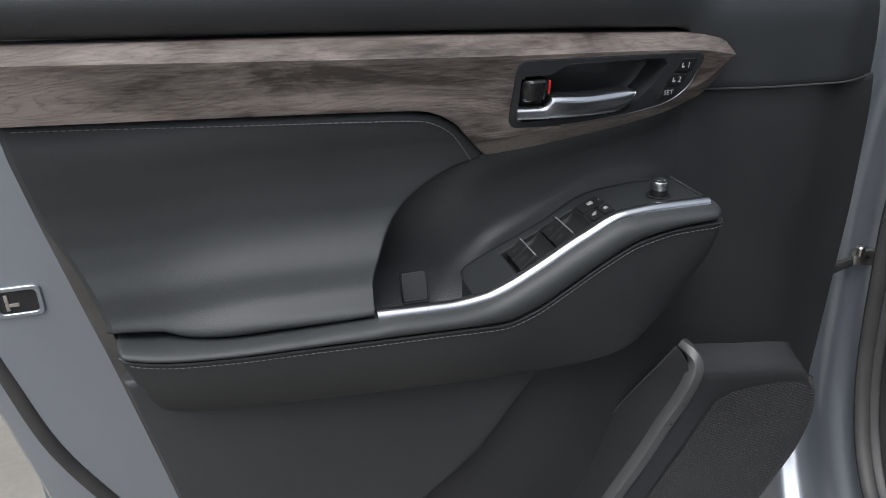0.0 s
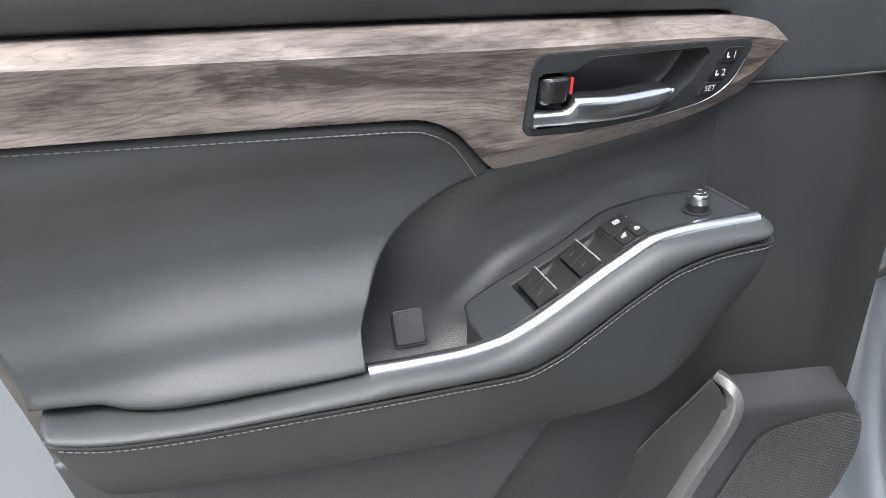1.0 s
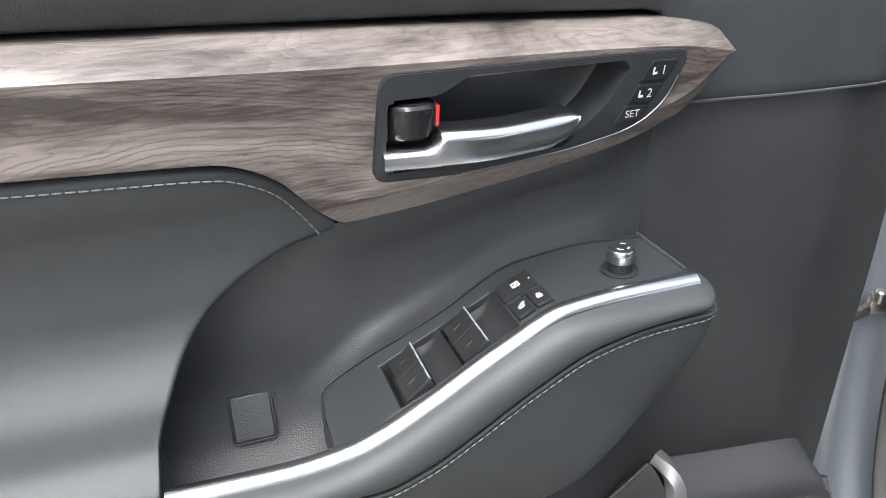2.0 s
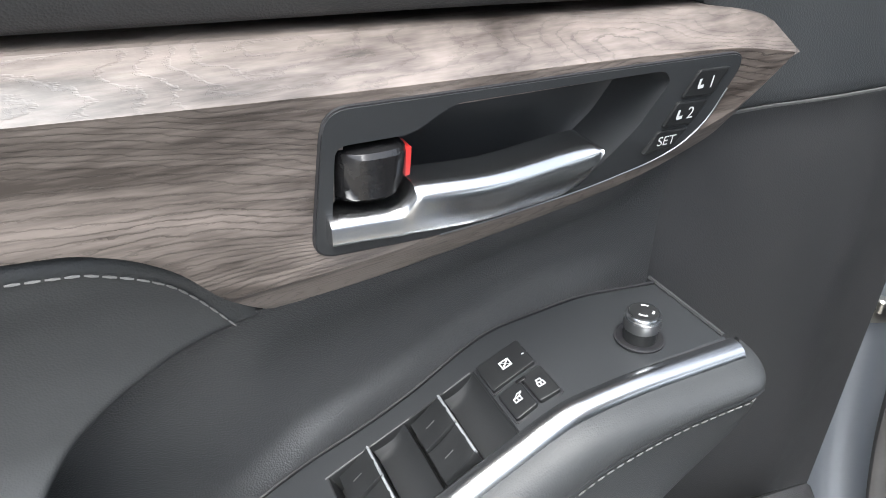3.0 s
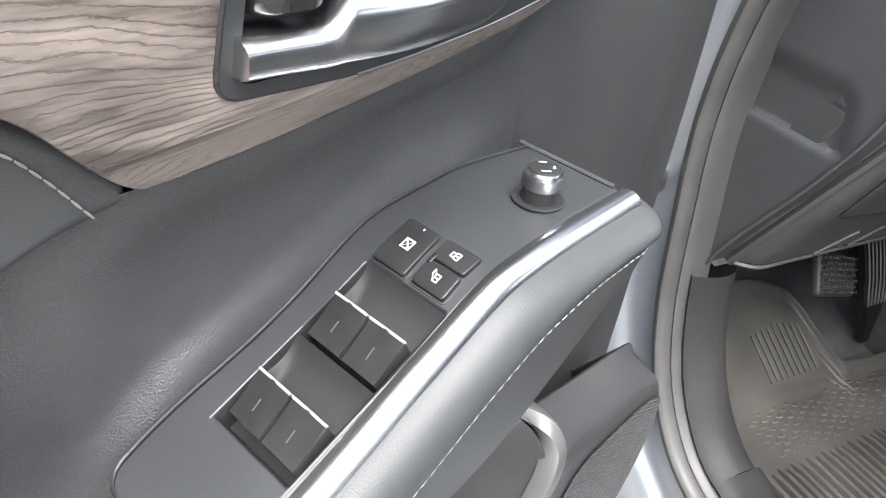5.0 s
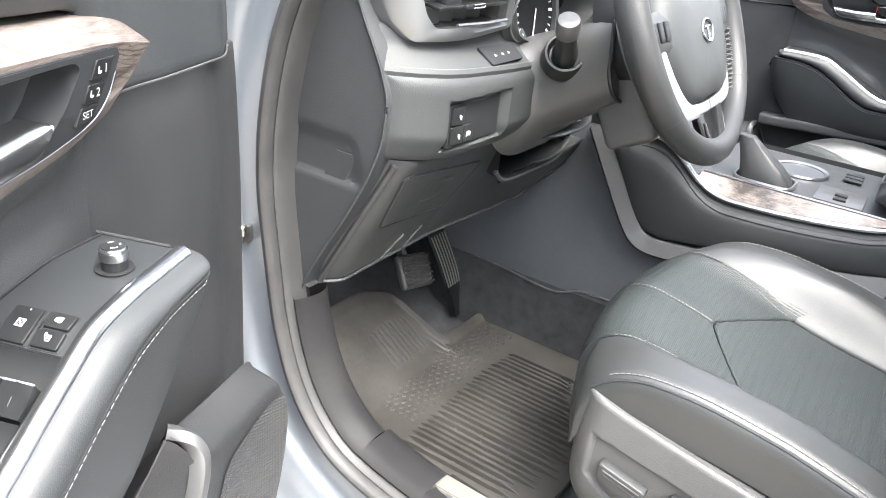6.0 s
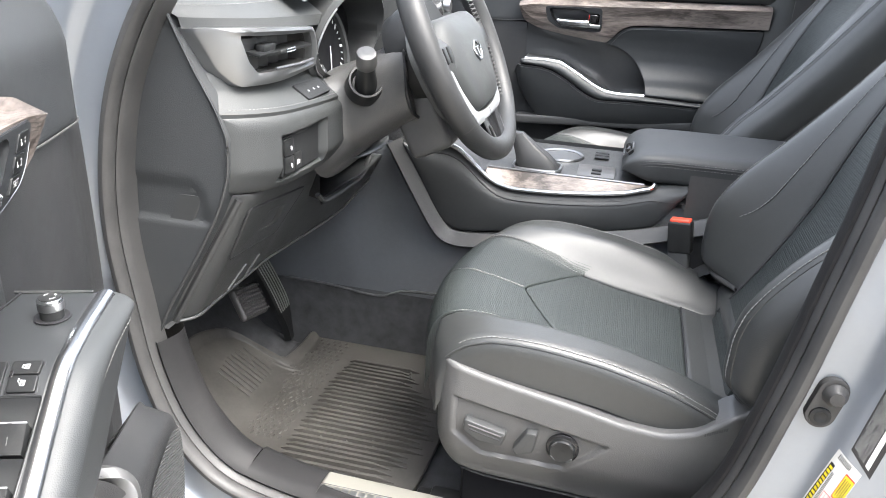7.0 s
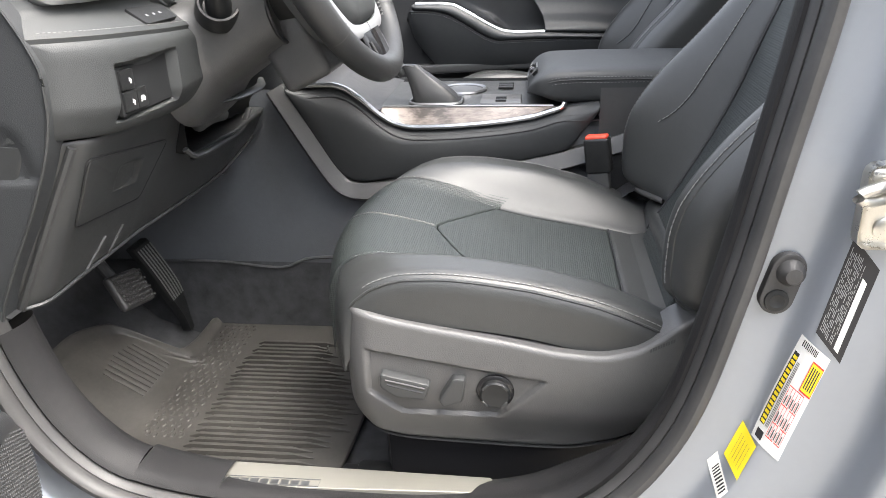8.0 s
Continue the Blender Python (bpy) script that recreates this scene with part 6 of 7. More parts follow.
for k in range(9):
    x = 0.285 + 0.0125 * k
    part("rest_rib", tube([(x + 0.0, yy, mat_z(x, yy) + 0.0055) for yy in span(1.252, 1.325 - 0.002 * abs(k - 4), 6)], 0.0022, 5), MAT, mat)
for k in range(4):
    part("kick_rib", tube([(0.07 + 0.0 * k, 1.20 + 0.035 * k, mat_z(0.1, 1.20 + 0.035 * k) + 0.005), (0.15, 1.215 + 0.035 * k, mat_z(0.15, 1.215 + 0.035 * k) + 0.005)], 0.0018, 5), MAT, mat)

# ---- centre console ----
con = thing("center_console", "centre console with black leather sides, oak trim and chrome strip", "center console")
XS = 0.585
con_lo = curve((0.478, 0.862), (0.503, 0.828), (0.536, 0.789), (0.56, 0.781), (0.638, 0.764), (0.75, 0.748), (0.87, 0.732), (0.905, 0.727), (0.935, 0.731), (0.955, 0.745), (1.0, 0.82), (1.045, 0.90))
con_hi = curve((0.478, 0.872), (0.545, 0.862), (0.60, 0.846), (0.68, 0.835), (0.76, 0.829), (0.81, 0.828), (0.842, 0.834), (0.87, 0.850), (0.905, 0.880), (0.935, 0.900), (0.96, 0.906), (1.045, 0.905))
def side_at(y, z, w):
    t = (z - con_lo(y)) / max(1e-4, con_hi(y) - con_lo(y))
    return XS - w - 0.006 * math.sin(math.pi * min(1, max(0, t))) + 0.012 * smooth(0.7, 1.0, t), y, z
part("side_pad", patch(clustered(0.480, 1.043, 80), con_lo, con_hi, side_at, 24, 0.006, 0.03), LEATHER, con, "padded black leather side")
line = [side_at(y, con_hi(y) - 0.012, 0.0008) for y in span(0.50, 1.03, 60)]
part("stitching", stitches(line, 0.004, 0.002, 0.0005), INK, con)
part("side_groove", tube([side_at(y, con_hi(y) - 0.019 - 0.008 * smooth(0.55, 0.48, y), 0.0002) for y in span(0.48, 1.0, 50)], 0.0012, 5), INK, con)
chl = spline([(XS + 0.006, y, con_hi(y) + 0.004) for y in span(0.552, 1.043, 50)], 70)
chl = spline([(XS + 0.012, 0.541, 0.874), (XS + 0.008, 0.546, 0.866)] + [tuple(p) for p in chl], 80)
chp = [(-0.002, -0.005), (-0.0036, -0.001), (-0.002, 0.0028), (0.002, 0.0036), (0.006, 0.002), (0.008, -0.004)]
def ch_axes(i):
    t = (chl[min(i + 1, 79)] - chl[max(i - 1, 0)]).normalized()
    s = Vector((1, 0, 0))
    w = s.cross(t)
    return s, w if w.z > 0 else -w
part("chrome_strip", sweep(chl, chp, ch_axes, cap=True), CHROME, con, "satin chrome strip along the console")
rows = [[(XS + 0.014 + 0.020 * t, y, con_hi(y) + 0.004 + (0.862 - con_hi(y) - 0.004) * t) for t in span(0, 1, 8)] for y in span(0.548, 0.872, 50)]
part("oak_side", grid(rows), WOOD, con, "grey oak strip on the console side")
rows = [[(x, y, 0.862) for x in span(XS + 0.034, 2 * CX - XS - 0.034, 10)] for y in span(0.48, 0.875, 20)]
part("top_line", tube([(XS + 0.034, y, 0.8630) for y in span(0.560, 0.870, 30)], 0.0022, 6), SILVER, con, "thin silver line over the oak strip")
part("top_plate", grid(rows), SATIN, con, "flat satin dark top plate")
part("stack_foot", grid([[(x, 0.872 + 0.16 * t, 0.8615 + 0.034 * smooth(0.0, 0.6, t) + 0.10 * smooth(0.6, 1.0, t)) for x in span(XS + 0.010, 2 * CX - XS - 0.010, 10)] for t in span(0, 1, 20)]), LINING, con, "black foot of the centre stack")
part("far_side", grid([[(2 * CX - XS, y, z) for z in (0.42, 0.862)] for y in span(0.3, 1.05, 8)]), LEATHER, con)
part("core", block((CX, 0.76, 0.63), (0.27, 0.58, 0.40), 0.01), LINER, con)
# lower trim: diagonal grey strip, lower rail and tunnel lining
dg = spline([(XS - 0.004, 1.060, 0.905), (XS - 0.004, 1.006, 0.81), (XS - 0.004, 0.962, 0.738), (XS - 0.004, 0.940, 0.717), (XS - 0.004, 0.905, 0.712), (XS - 0.004, 0.80, 0.724), (XS - 0.004, 0.638, 0.752), (XS - 0.004, 0.56, 0.768), (XS - 0.004, 0.50, 0.785), (XS - 0.004, 0.42, 0.812)], 90)
def dg_axes(i):
    t = (dg[min(i + 1, 89)] - dg[max(i - 1, 0)]).normalized()
    s = Vector((1, 0, 0))
    w = t.cross(s)
    return s, w if w.dot(Vector((0, 0.72, 0.90)) - dg[i]) < 0 else -w
# light caught by this outward band is put into its paler plastic
part("lower_rail", sweep(dg, [(0.02, -0.014), (0.004, -0.013), (0.000, -0.009), (-0.004, 0.0), (-0.010, 0.008), (-0.012, 0.012), (-0.008, 0.017), (0.02, 0.024)], dg_axes), RAIL, con, "rail round the side pad, in paler grey for the light it catches")
part("tunnel_lining", grid([[(XS + 0.012 - 0.02 * (1 - smooth(0.42, 0.75, z)), y, z) for z in span(0.41, 0.70 + 0.20 * smooth(0.94, 1.06, y), 12)] for y in span(0.30, 1.60, 60)]), LINER, con, "dark smooth tunnel lining")
part("carpet_edge", tube(spline([(XS - 0.016, 1.50, 0.56), (XS - 0.016, 1.22, 0.565), (XS - 0.017, 1.08, 0.555), (XS - 0.017, 1.03, 0.575), (XS - 0.018, 0.95, 0.58), (XS - 0.018, 0.80, 0.575)], 40), 0.003, 6), CARPET, con)
part("tunnel_carpet", grid([[(XS - 0.012 - 0.02 * (0.57 - z), y, z) for z in span(0.40, 0.565, 6)] for y in span(0.3, 1.55, 20)]), CARPET, con, "black carpet on the tunnel")
part("rear_box", grid([[(XS + 0.004, y, z) for z in span(0.55, 0.90, 6)] for y in span(0.15, 0.48, 8)]), RAIL, con, "plain dark rear side of the console")
# shift lever, boot, cup holder, keys
bt = Vector((0.655, 0.775, 0.865))
rows = []
for r, z, dx, dy in ((0.043, 0.0, 0, 0), (0.041, 0.010, 0, 0.003), (0.035, 0.024, 0, 0.012), (0.026, 0.040, 0, 0.026), (0.019, 0.054, 0, 0.038), (0.014, 0.066, 0, 0.048)):
    rows.append([(bt.x + r * 0.70 * math.copysign(abs(math.cos(a)) ** 0.6, math.cos(a)), bt.y + dy + r * math.copysign(abs(math.sin(a)) ** 0.6, math.sin(a)), bt.z + z + 0.0015 * math.sin(5 * a) * (1 if 0 < z < 0.08 else 0)) for a in [2 * math.pi * k / 40 for k in range(40)]])
shifter = thing("gear_lever", "black leather gear lever in a leather boot", "gear lever")
part("boot", grid(rows, wrap=True, cap=True), WHEEL_LEATHER, shifter, "creased black leather boot")
part("lever", tube(spline([(0.660, 0.835, 0.915), (0.658, 0.852, 0.935), (0.655, 0.868, 0.955)], 10), lambda s: 0.012 + 0.008 * smooth(0.4, 1, s), 14), SEAT_LEATHER, shifter, "leather grip")
part("boot_frame", tube([(bt.x + 0.036 * math.copysign(abs(math.cos(a)) ** 0.5, math.cos(a)), bt.y + 0.048 * math.copysign(abs(math.sin(a)) ** 0.5, math.sin(a)), bt.z + 0.001) for a in [2 * math.pi * k / 40 for k in range(40)]], 0.003, 6, closed=True), SILVER, shifter, "satin frame round the boot")
part("boot_stitching", stitches([(0.632, 0.770, 0.875), (0.636, 0.790, 0.893), (0.645, 0.815, 0.910)], 0.003, 0.0015, 0.0006), THREAD, shifter)
for k in range(4):
    part("gear_mark", block((0.622, 0.80 - 0.014 * k, 0.8632), (0.003, 0.006, 0.001), 0.0003, 1), WHITE, shifter)
cup = Matrix.Translation((0.765, 0.735, 0.8635))
part("cup_holder", moved(lathe([(0.030, -0.07), (0.038, -0.005), (0.040, 0.002), (0.046, 0.004), (0.048, 0.0)], 36), cup), SILVER, con, "round cup holder with a silver ring")
part("cup_floor", moved(lathe([(0.0375, -0.002), (0.0, -0.0022)], 30), cup @ Matrix.Translation((0, 0, -0.004))), INK, con)
part("key_panel", block((0.665, 0.655, 0.8645), (0.085, 0.075, 0.004), 0.0015), GREYPART, con, "satin grey panel with seat heater keys")
for dx in (-0.012, 0.012):
    part("seat_heat_key", block((0.655 + dx, 0.655, 0.8675), (0.012, 0.020, 0.005), 0.002), KEY, con, "small black rocker key")
for k in range(3):
    part("console_key", block((0.775 + 0.02 * k, 0.650, 0.8655), (0.015, 0.03, 0.004), 0.0015), KEY, con)

lid = thing("console_armrest", "padded black leather console armrest with stitched edge", "armrest")
rows = []
for t in [0.0, 0.004, 0.012] + span(0.025, 1, 40):
    y = 0.607 - 0.33 * t
    e = math.sqrt(max(0.0, 1 - max(0.0, 1 - t / 0.16) ** 2))
    zt = 0.880 + 0.046 * e + 0.003 * smooth(0, 0.4, t)
    zb = 0.863 + 0.018 * (1 - smooth(0.0, 0.20, t))
    hw = 0.128 - 0.030 * (1 - math.sqrt(max(0.0, 1 - max(0.0, 1 - t / 0.10) ** 2)))
    sec = []
    for k in range(48):
        a = 2 * math.pi * k / 48
        cx_, sx_ = math.copysign(abs(math.cos(a)) ** 0.32, math.cos(a)), math.copysign(abs(math.sin(a)) ** 0.42, math.sin(a))
        sec.append((CX + hw * cx_, y, (zt + zb) / 2 + (zt - zb) / 2 * sx_))
    rows.append(sec)
part("pad", grid(rows, wrap=True, cap=True), LEATHER, lid, "rounded leather pad")
seam_path = spline([(CX - 0.1215, 0.592, 0.894), (CX - 0.1265, 0.574, 0.903), (CX - 0.1280, 0.541, 0.9085), (CX - 0.1283, 0.45, 0.910), (CX - 0.1283, 0.285, 0.910)], 40)
part("seam", tube(seam_path, 0.0012, 6), INK, lid, "dark seam round the pad")
for dz in (0.005, -0.005):
    part("stitching", stitches([p + Vector((-0.0002, 0, dz)) for p in seam_path], 0.004, 0.002, 0.0005), THREAD, lid, "grey stitching beside the seam")
part("release", moved(block((0, 0, 0), (0.045, 0.012, 0.020), 0.004), Matrix.Translation((CX - 0.060, 0.594, 0.914)) @ pose(0, 0, 0, -45, 0, 0)), GLOSS, lid, "gloss black release button")
part("release_frame", tube([(CX - 0.085, 0.590, 0.924), (CX - 0.085, 0.606, 0.906), (CX - 0.035, 0.606, 0.906), (CX - 0.035, 0.590, 0.924)], 0.0018, 6, closed=True), SILVER, lid)


# ---- driver's seat ----
SX = 0.31
seat = thing("car_seat_unit", "black leather car seat with perforated centre and grey stitching", "car seat", group="front seats")
c_mid = curve((0.38, 0.672), (0.42, 0.682), (0.50, 0.698), (0.60, 0.716), (0.70, 0.740), (0.76, 0.757), (0.80, 0.766), (0.835, 0.771), (0.862, 0.764), (0.880, 0.744), (0.889, 0.718), (0.892, 0.69))
c_bol = curve((0.38, 0.705), (0.42, 0.716), (0.46, 0.735), (0.525, 0.760), (0.62, 0.780), (0.75, 0.790), (0.80, 0.788), (0.84, 0.778), (0.862, 0.764), (0.880, 0.744), (0.889, 0.718), (0.892, 0.69))
def cushion_z(d, y):
    k = min(abs(d) / 0.25, 1.2)
    ye = y + 0.060 * k * k * smooth(0.55, 0.80, y)
    s = smooth(0.128, 0.200, abs(d))
    z = c_mid(ye) * (1 - s) + c_bol(ye) * s
    e = max(0.0, (abs(d) - 0.230) / 0.026)
    return z - 0.024 * (1 - math.sqrt(max(0.0, 1 - min(1, e) ** 2)))
def cushion_at(d, y, w):
    return SX + d, y, cushion_z(d, y) + w
def y_front(d):
    return 0.8905 - 0.060 * min(1.2, abs(d) / 0.25) ** 2
insert_front = lambda d: 0.738 - 0.085 * (abs(d) / 0.135) ** 1.15
part("cushion_insert", patch(clustered(-0.133, 0.133, 50), lambda d: 0.470, insert_front, cushion_at, 34, 0.004, 0.012), PERFORATED, seat, "perforated black leather centre panel")
part("cushion_rear", patch(clustered(-0.140, 0.140, 30), lambda d: 0.40, lambda d: 0.4685, cushion_at, 14, 0.005, 0.012), SEAT_LEATHER, seat)
nose = lambda s: patch(clustered(0.001 if s > 0 else -0.158, 0.158 if s > 0 else -0.001, 36), lambda d: insert_front(d) + 0.001 if abs(d) < 0.133 else 0.652 - (abs(d) - 0.133) * 1.2, y_front, cushion_at, 40, 0.0035, 0.085)
for s in (-1, 1):
    part("cushion_nose", nose(s), PERFORATED, seat, "ribbed leather front of the cushion")
    in_edge = curve((0.38, 0.136), (0.487, 0.135), (0.66, 0.135), (0.70, 0.142), (0.75, 0.152), (0.80, 0.160), (0.84, 0.163), (0.90, 0.165))
    def bol_at(y, d, w, s=s):
        return SX + s * d, y, cushion_z(d, y) + w
    ys = clustered(0.395, 0.845, 90)
    part("bolster", patch(ys, lambda y: in_edge(y) + 0.001, lambda y: min(0.2555, 0.25 * math.sqrt(max(0.0, 0.8895 - y) / 0.06)), bol_at, 30, 0.005, 0.045), SEAT_LEATHER, seat, "smooth padded side bolster")
    line = [Vector((SX + s * 0.2445, y, cushion_z(0.2445, y) + 0.0012)) for y in span(0.43, 0.800, 50)]
    part("stitching", stitches(line, 0.0060, 0.0012, 0.0008), THREAD, seat, "grey twin stitching")
    part("welt", tube([Vector((SX + s * 0.2505, y, cushion_z(0.2505, y) + 0.001)) for y in span(0.42, 0.815, 50)], 0.0018, 6), SEAT_LEATHER, seat)
    line = [Vector((SX + s * in_edge(y), y, cushion_z(in_edge(y), y) + 0.0008)) for y in span(0.66, 0.828, 26)]
    part("seam_stitching", stitches(line, 0.004, 0.002, 0.0005), THREAD, seat)
line = [Vector(cushion_at(0.0, y, 0.0006)) for y in span(0.742, 0.872, 20)]
part("nose_stitching", stitches(line, 0.004, 0.002, 0.0005), THREAD, seat)
part("rear_seam", tube([Vector(cushion_at(d, 0.4692, 0.0002)) for d in span(-0.136, 0.136, 24)], 0.0016, 6), INK, seat, "dark seam across the cushion")
# body of the cushion under the covers
rows = []
for z, grow in ((0.60, -0.03), (0.64, -0.012), (0.67, -0.006), (0.685, -0.010)):
    q = rounded([(SX - 0.25 - grow, 0.38), (SX + 0.25 + grow, 0.38), (SX + 0.25 + grow, 0.81 + grow), (SX + 0.10, 0.885 + grow), (SX - 0.10, 0.885 + grow), (SX - 0.25 - grow, 0.81 + grow)], 0.04, 5)
    rows.append([(a, b, z) for a, b in q])
part("cushion_base", grid(rows, wrap=True, cap=True), SEAT_LEATHER, seat)

for s in (-1, 1):
    part("bolster_tip", block((SX + s * 0.206, 0.812, 0.724), (0.040, 0.040, 0.060), 0.018, 4), SEAT_LEATHER, seat)
# plastic side shield with the power controls
for s, nm in ((-1, "side_shield"), (1, "inner_shield")):
    sh_hi = curve((0.375, 0.80), (0.395, 0.765), (0.41, 0.742), (0.428, 0.734), (0.446, 0.720), (0.476, 0.7025), (0.515, 0.6945), (0.555, 0.697), (0.621, 0.709), (0.689, 0.720), (0.757, 0.732), (0.80, 0.742), (0.83, 0.746), (0.93, 0.740))
    sh_lo = curve((0.375, 0.70), (0.41, 0.64), (0.456, 0.588), (0.50, 0.560), (0.56, 0.548), (0.69, 0.551), (0.75, 0.554), (0.785, 0.562), (0.81, 0.585), (0.845, 0.620), (0.93, 0.65))
    def sh_at(p, z, w, s=s):
        a = max(0.0, min((p - 0.785) / 0.040, math.pi / 2))
        y = min(p, 0.785) + 0.040 * math.sin(a)
        inset = 0.040 * (1 - math.cos(a)) + max(0.0, p - 0.785 - 0.040 * math.pi / 2)
        x = 0.264 + 0.010 * math.sin(math.pi * smooth(0.55, 0.76, z)) - 0.014 * (1 - smooth(0.545, 0.62, z)) - 0.02 * (1 - smooth(0.375, 0.43, y)) - inset
        if s < 0:
            lim = 0.690 - 0.16 * (0.79 - y)
            k = min(1 - smooth(0.790, 0.796, y), smooth(0.601, 0.607, z), 1 - smooth(lim, lim + 0.006, z), smooth(0.0, 0.006, (z - 0.650) + 1.0 * (y - 0.584)), smooth(0.0, 0.006, (z - 0.628) - 0.80 * (y - 0.786)))
            x -= 0.0062 * k
        return SX + s * (x + w * math.cos(a)), y + w * math.sin(a), z
    shield = part(nm, patch(clustered(0.376, 0.93, 210 if s < 0 else 60), sh_lo, sh_hi, sh_at, 110 if s < 0 else 30, 0.006, 0.05), SHIELD, seat, "grained black plastic seat side shield")
    part("shield_underside", grid([[sh_at(p, sh_lo(p) - 0.004, -0.002), (SX + s * 0.17, min(p, 0.80), sh_lo(p) + 0.012)] for p in span(0.40, 0.86, 30)]), SATIN, seat)
sh_left = lambda y, z, w: sh_at(y, z, w, -1)
shl = lambda y, z, w: (SX - 0.264 - 0.0045 - w, y, z)
slide = part("slide_switch", slab(rounded([(0.777, 0.668), (0.715, 0.654), (0.722, 0.632), (0.758, 0.634), (0.778, 0.648)], 0.005), shl, 0.013, -0.004, 0.003, 0.001), SATIN, seat, "wide cushion adjuster switch")
part("grip_line", tube([shl(0.770, 0.6605, 0.0135), shl(0.722, 0.6500, 0.0135)], 0.0011, 5), GREYPART, slide)
part("grip_groove", tube([shl(0.768, 0.6540, 0.0130), shl(0.724, 0.6435, 0.0130)], 0.0013, 5), INK, slide)
part("backrest_switch", slab(rounded([(0.688, 0.664), (0.672, 0.664), (0.676, 0.632), (0.700, 0.622), (0.706, 0.632)], 0.004), shl, 0.013, -0.004, 0.003, 0.001), SATIN, seat, "upright backrest adjuster switch")
km = Matrix.Translation((SX - 0.268, 0.637, 0.642)) @ pose(0, 0, 0, 0, -90, 0)
part("lumbar_base", moved(lathe([(0.023, -0.004), (0.023, 0.003), (0.020, 0.005), (0.0, 0.005)], 32), km), GLOSS, seat, "round lumbar control base")
knob = part("lumbar_knob", moved(lathe([(0.0185, 0.004), (0.0182, 0.010), (0.016, 0.012), (0.013, 0.0115), (0.0, 0.0105)], 32), km), KEY, seat, "round four-way lumbar knob")
for a in range(4):
    part("notch", moved(block((0.0165, 0, 0.0122), (0.003, 0.010, 0.001), 0.0004, 1), km @ pose(0, 0, 0, 0, 0, 90 * a + 45)), SATIN, knob)
tag = lambda a, b: Vector(sh_left(0.4576 - 0.0274 * a, 0.7030 + 0.0138 * a + 0.0042 * b, 0.0004))
part("airbag_tag", join(*[grid([[tag(a, 0), tag(a, 1)], [tag(a + 0.07, 0), tag(a + 0.07, 1)]]) for a in span(0.0, 0.92, 10)]), SATIN, seat, "small moulded row of plain bars")
part("front_foot", block((0.10, 0.80, 0.44), (0.045, 0.075, 0.05), 0.008), KEY, seat, "front mount of the seat rail")
part("front_foot_cap", block((0.075, 0.815, 0.428), (0.05, 0.05, 0.012), 0.004), SATIN, seat)
for x in (0.10, 0.52):
    part("rail", block((x, 0.55, 0.435), (0.035, 0.62, 0.05), 0.006), KEY, seat, "steel seat rail")
part("seat_frame", block((SX, 0.58, 0.53), (0.44, 0.42, 0.16), 0.02), INK, seat)

# backrest: deep side bolsters round a perforated centre
b_bol = curve((0.70, 0.424), (0.757, 0.434), (0.79, 0.4385), (0.826, 0.438), (0.86, 0.432), (0.89, 0.418), (0.917, 0.400), (0.946, 0.377), (0.982, 0.343), (1.036, 0.297), (1.085, 0.257), (1.118, 0.232), (1.18, 0.186), (1.30, 0.100))
b_mid = curve((0.66, 0.425), (0.70, 0.408), (0.78, 0.362), (0.865, 0.318), (0.93, 0.288), (1.0, 0.262), (1.1, 0.222), (1.2, 0.168), (1.3, 0.095))
def back_at(d, z, w):
    s = smooth(0.125, 0.222, abs(d))
    y = b_mid(z) * (1 - s) + b_bol(z) * s
    slope = (b_mid(z + 0.01) * (1 - s) + b_bol(z + 0.01) * s - b_mid(z - 0.01) * (1 - s) - b_bol(z - 0.01) * s) / 0.02
    nn = Vector((0, 1, -slope)).normalized()
    return Vector((SX + d, y + nn.y * w, z + nn.z * w))
back_in = lambda z: 0.128 + 0.012 * smooth(0.80, 1.1, z)
part("back_insert", patch(clustered(0.66, 1.28, 60), lambda z: -back_in(z) + 0.001, lambda z: back_in(z) - 0.001, lambda z, d, w: back_at(d, z, w), 24, 0.004, 0.02), PERFORATED, seat, "perforated black leather backrest centre")
Z_FOOT = 0.7455
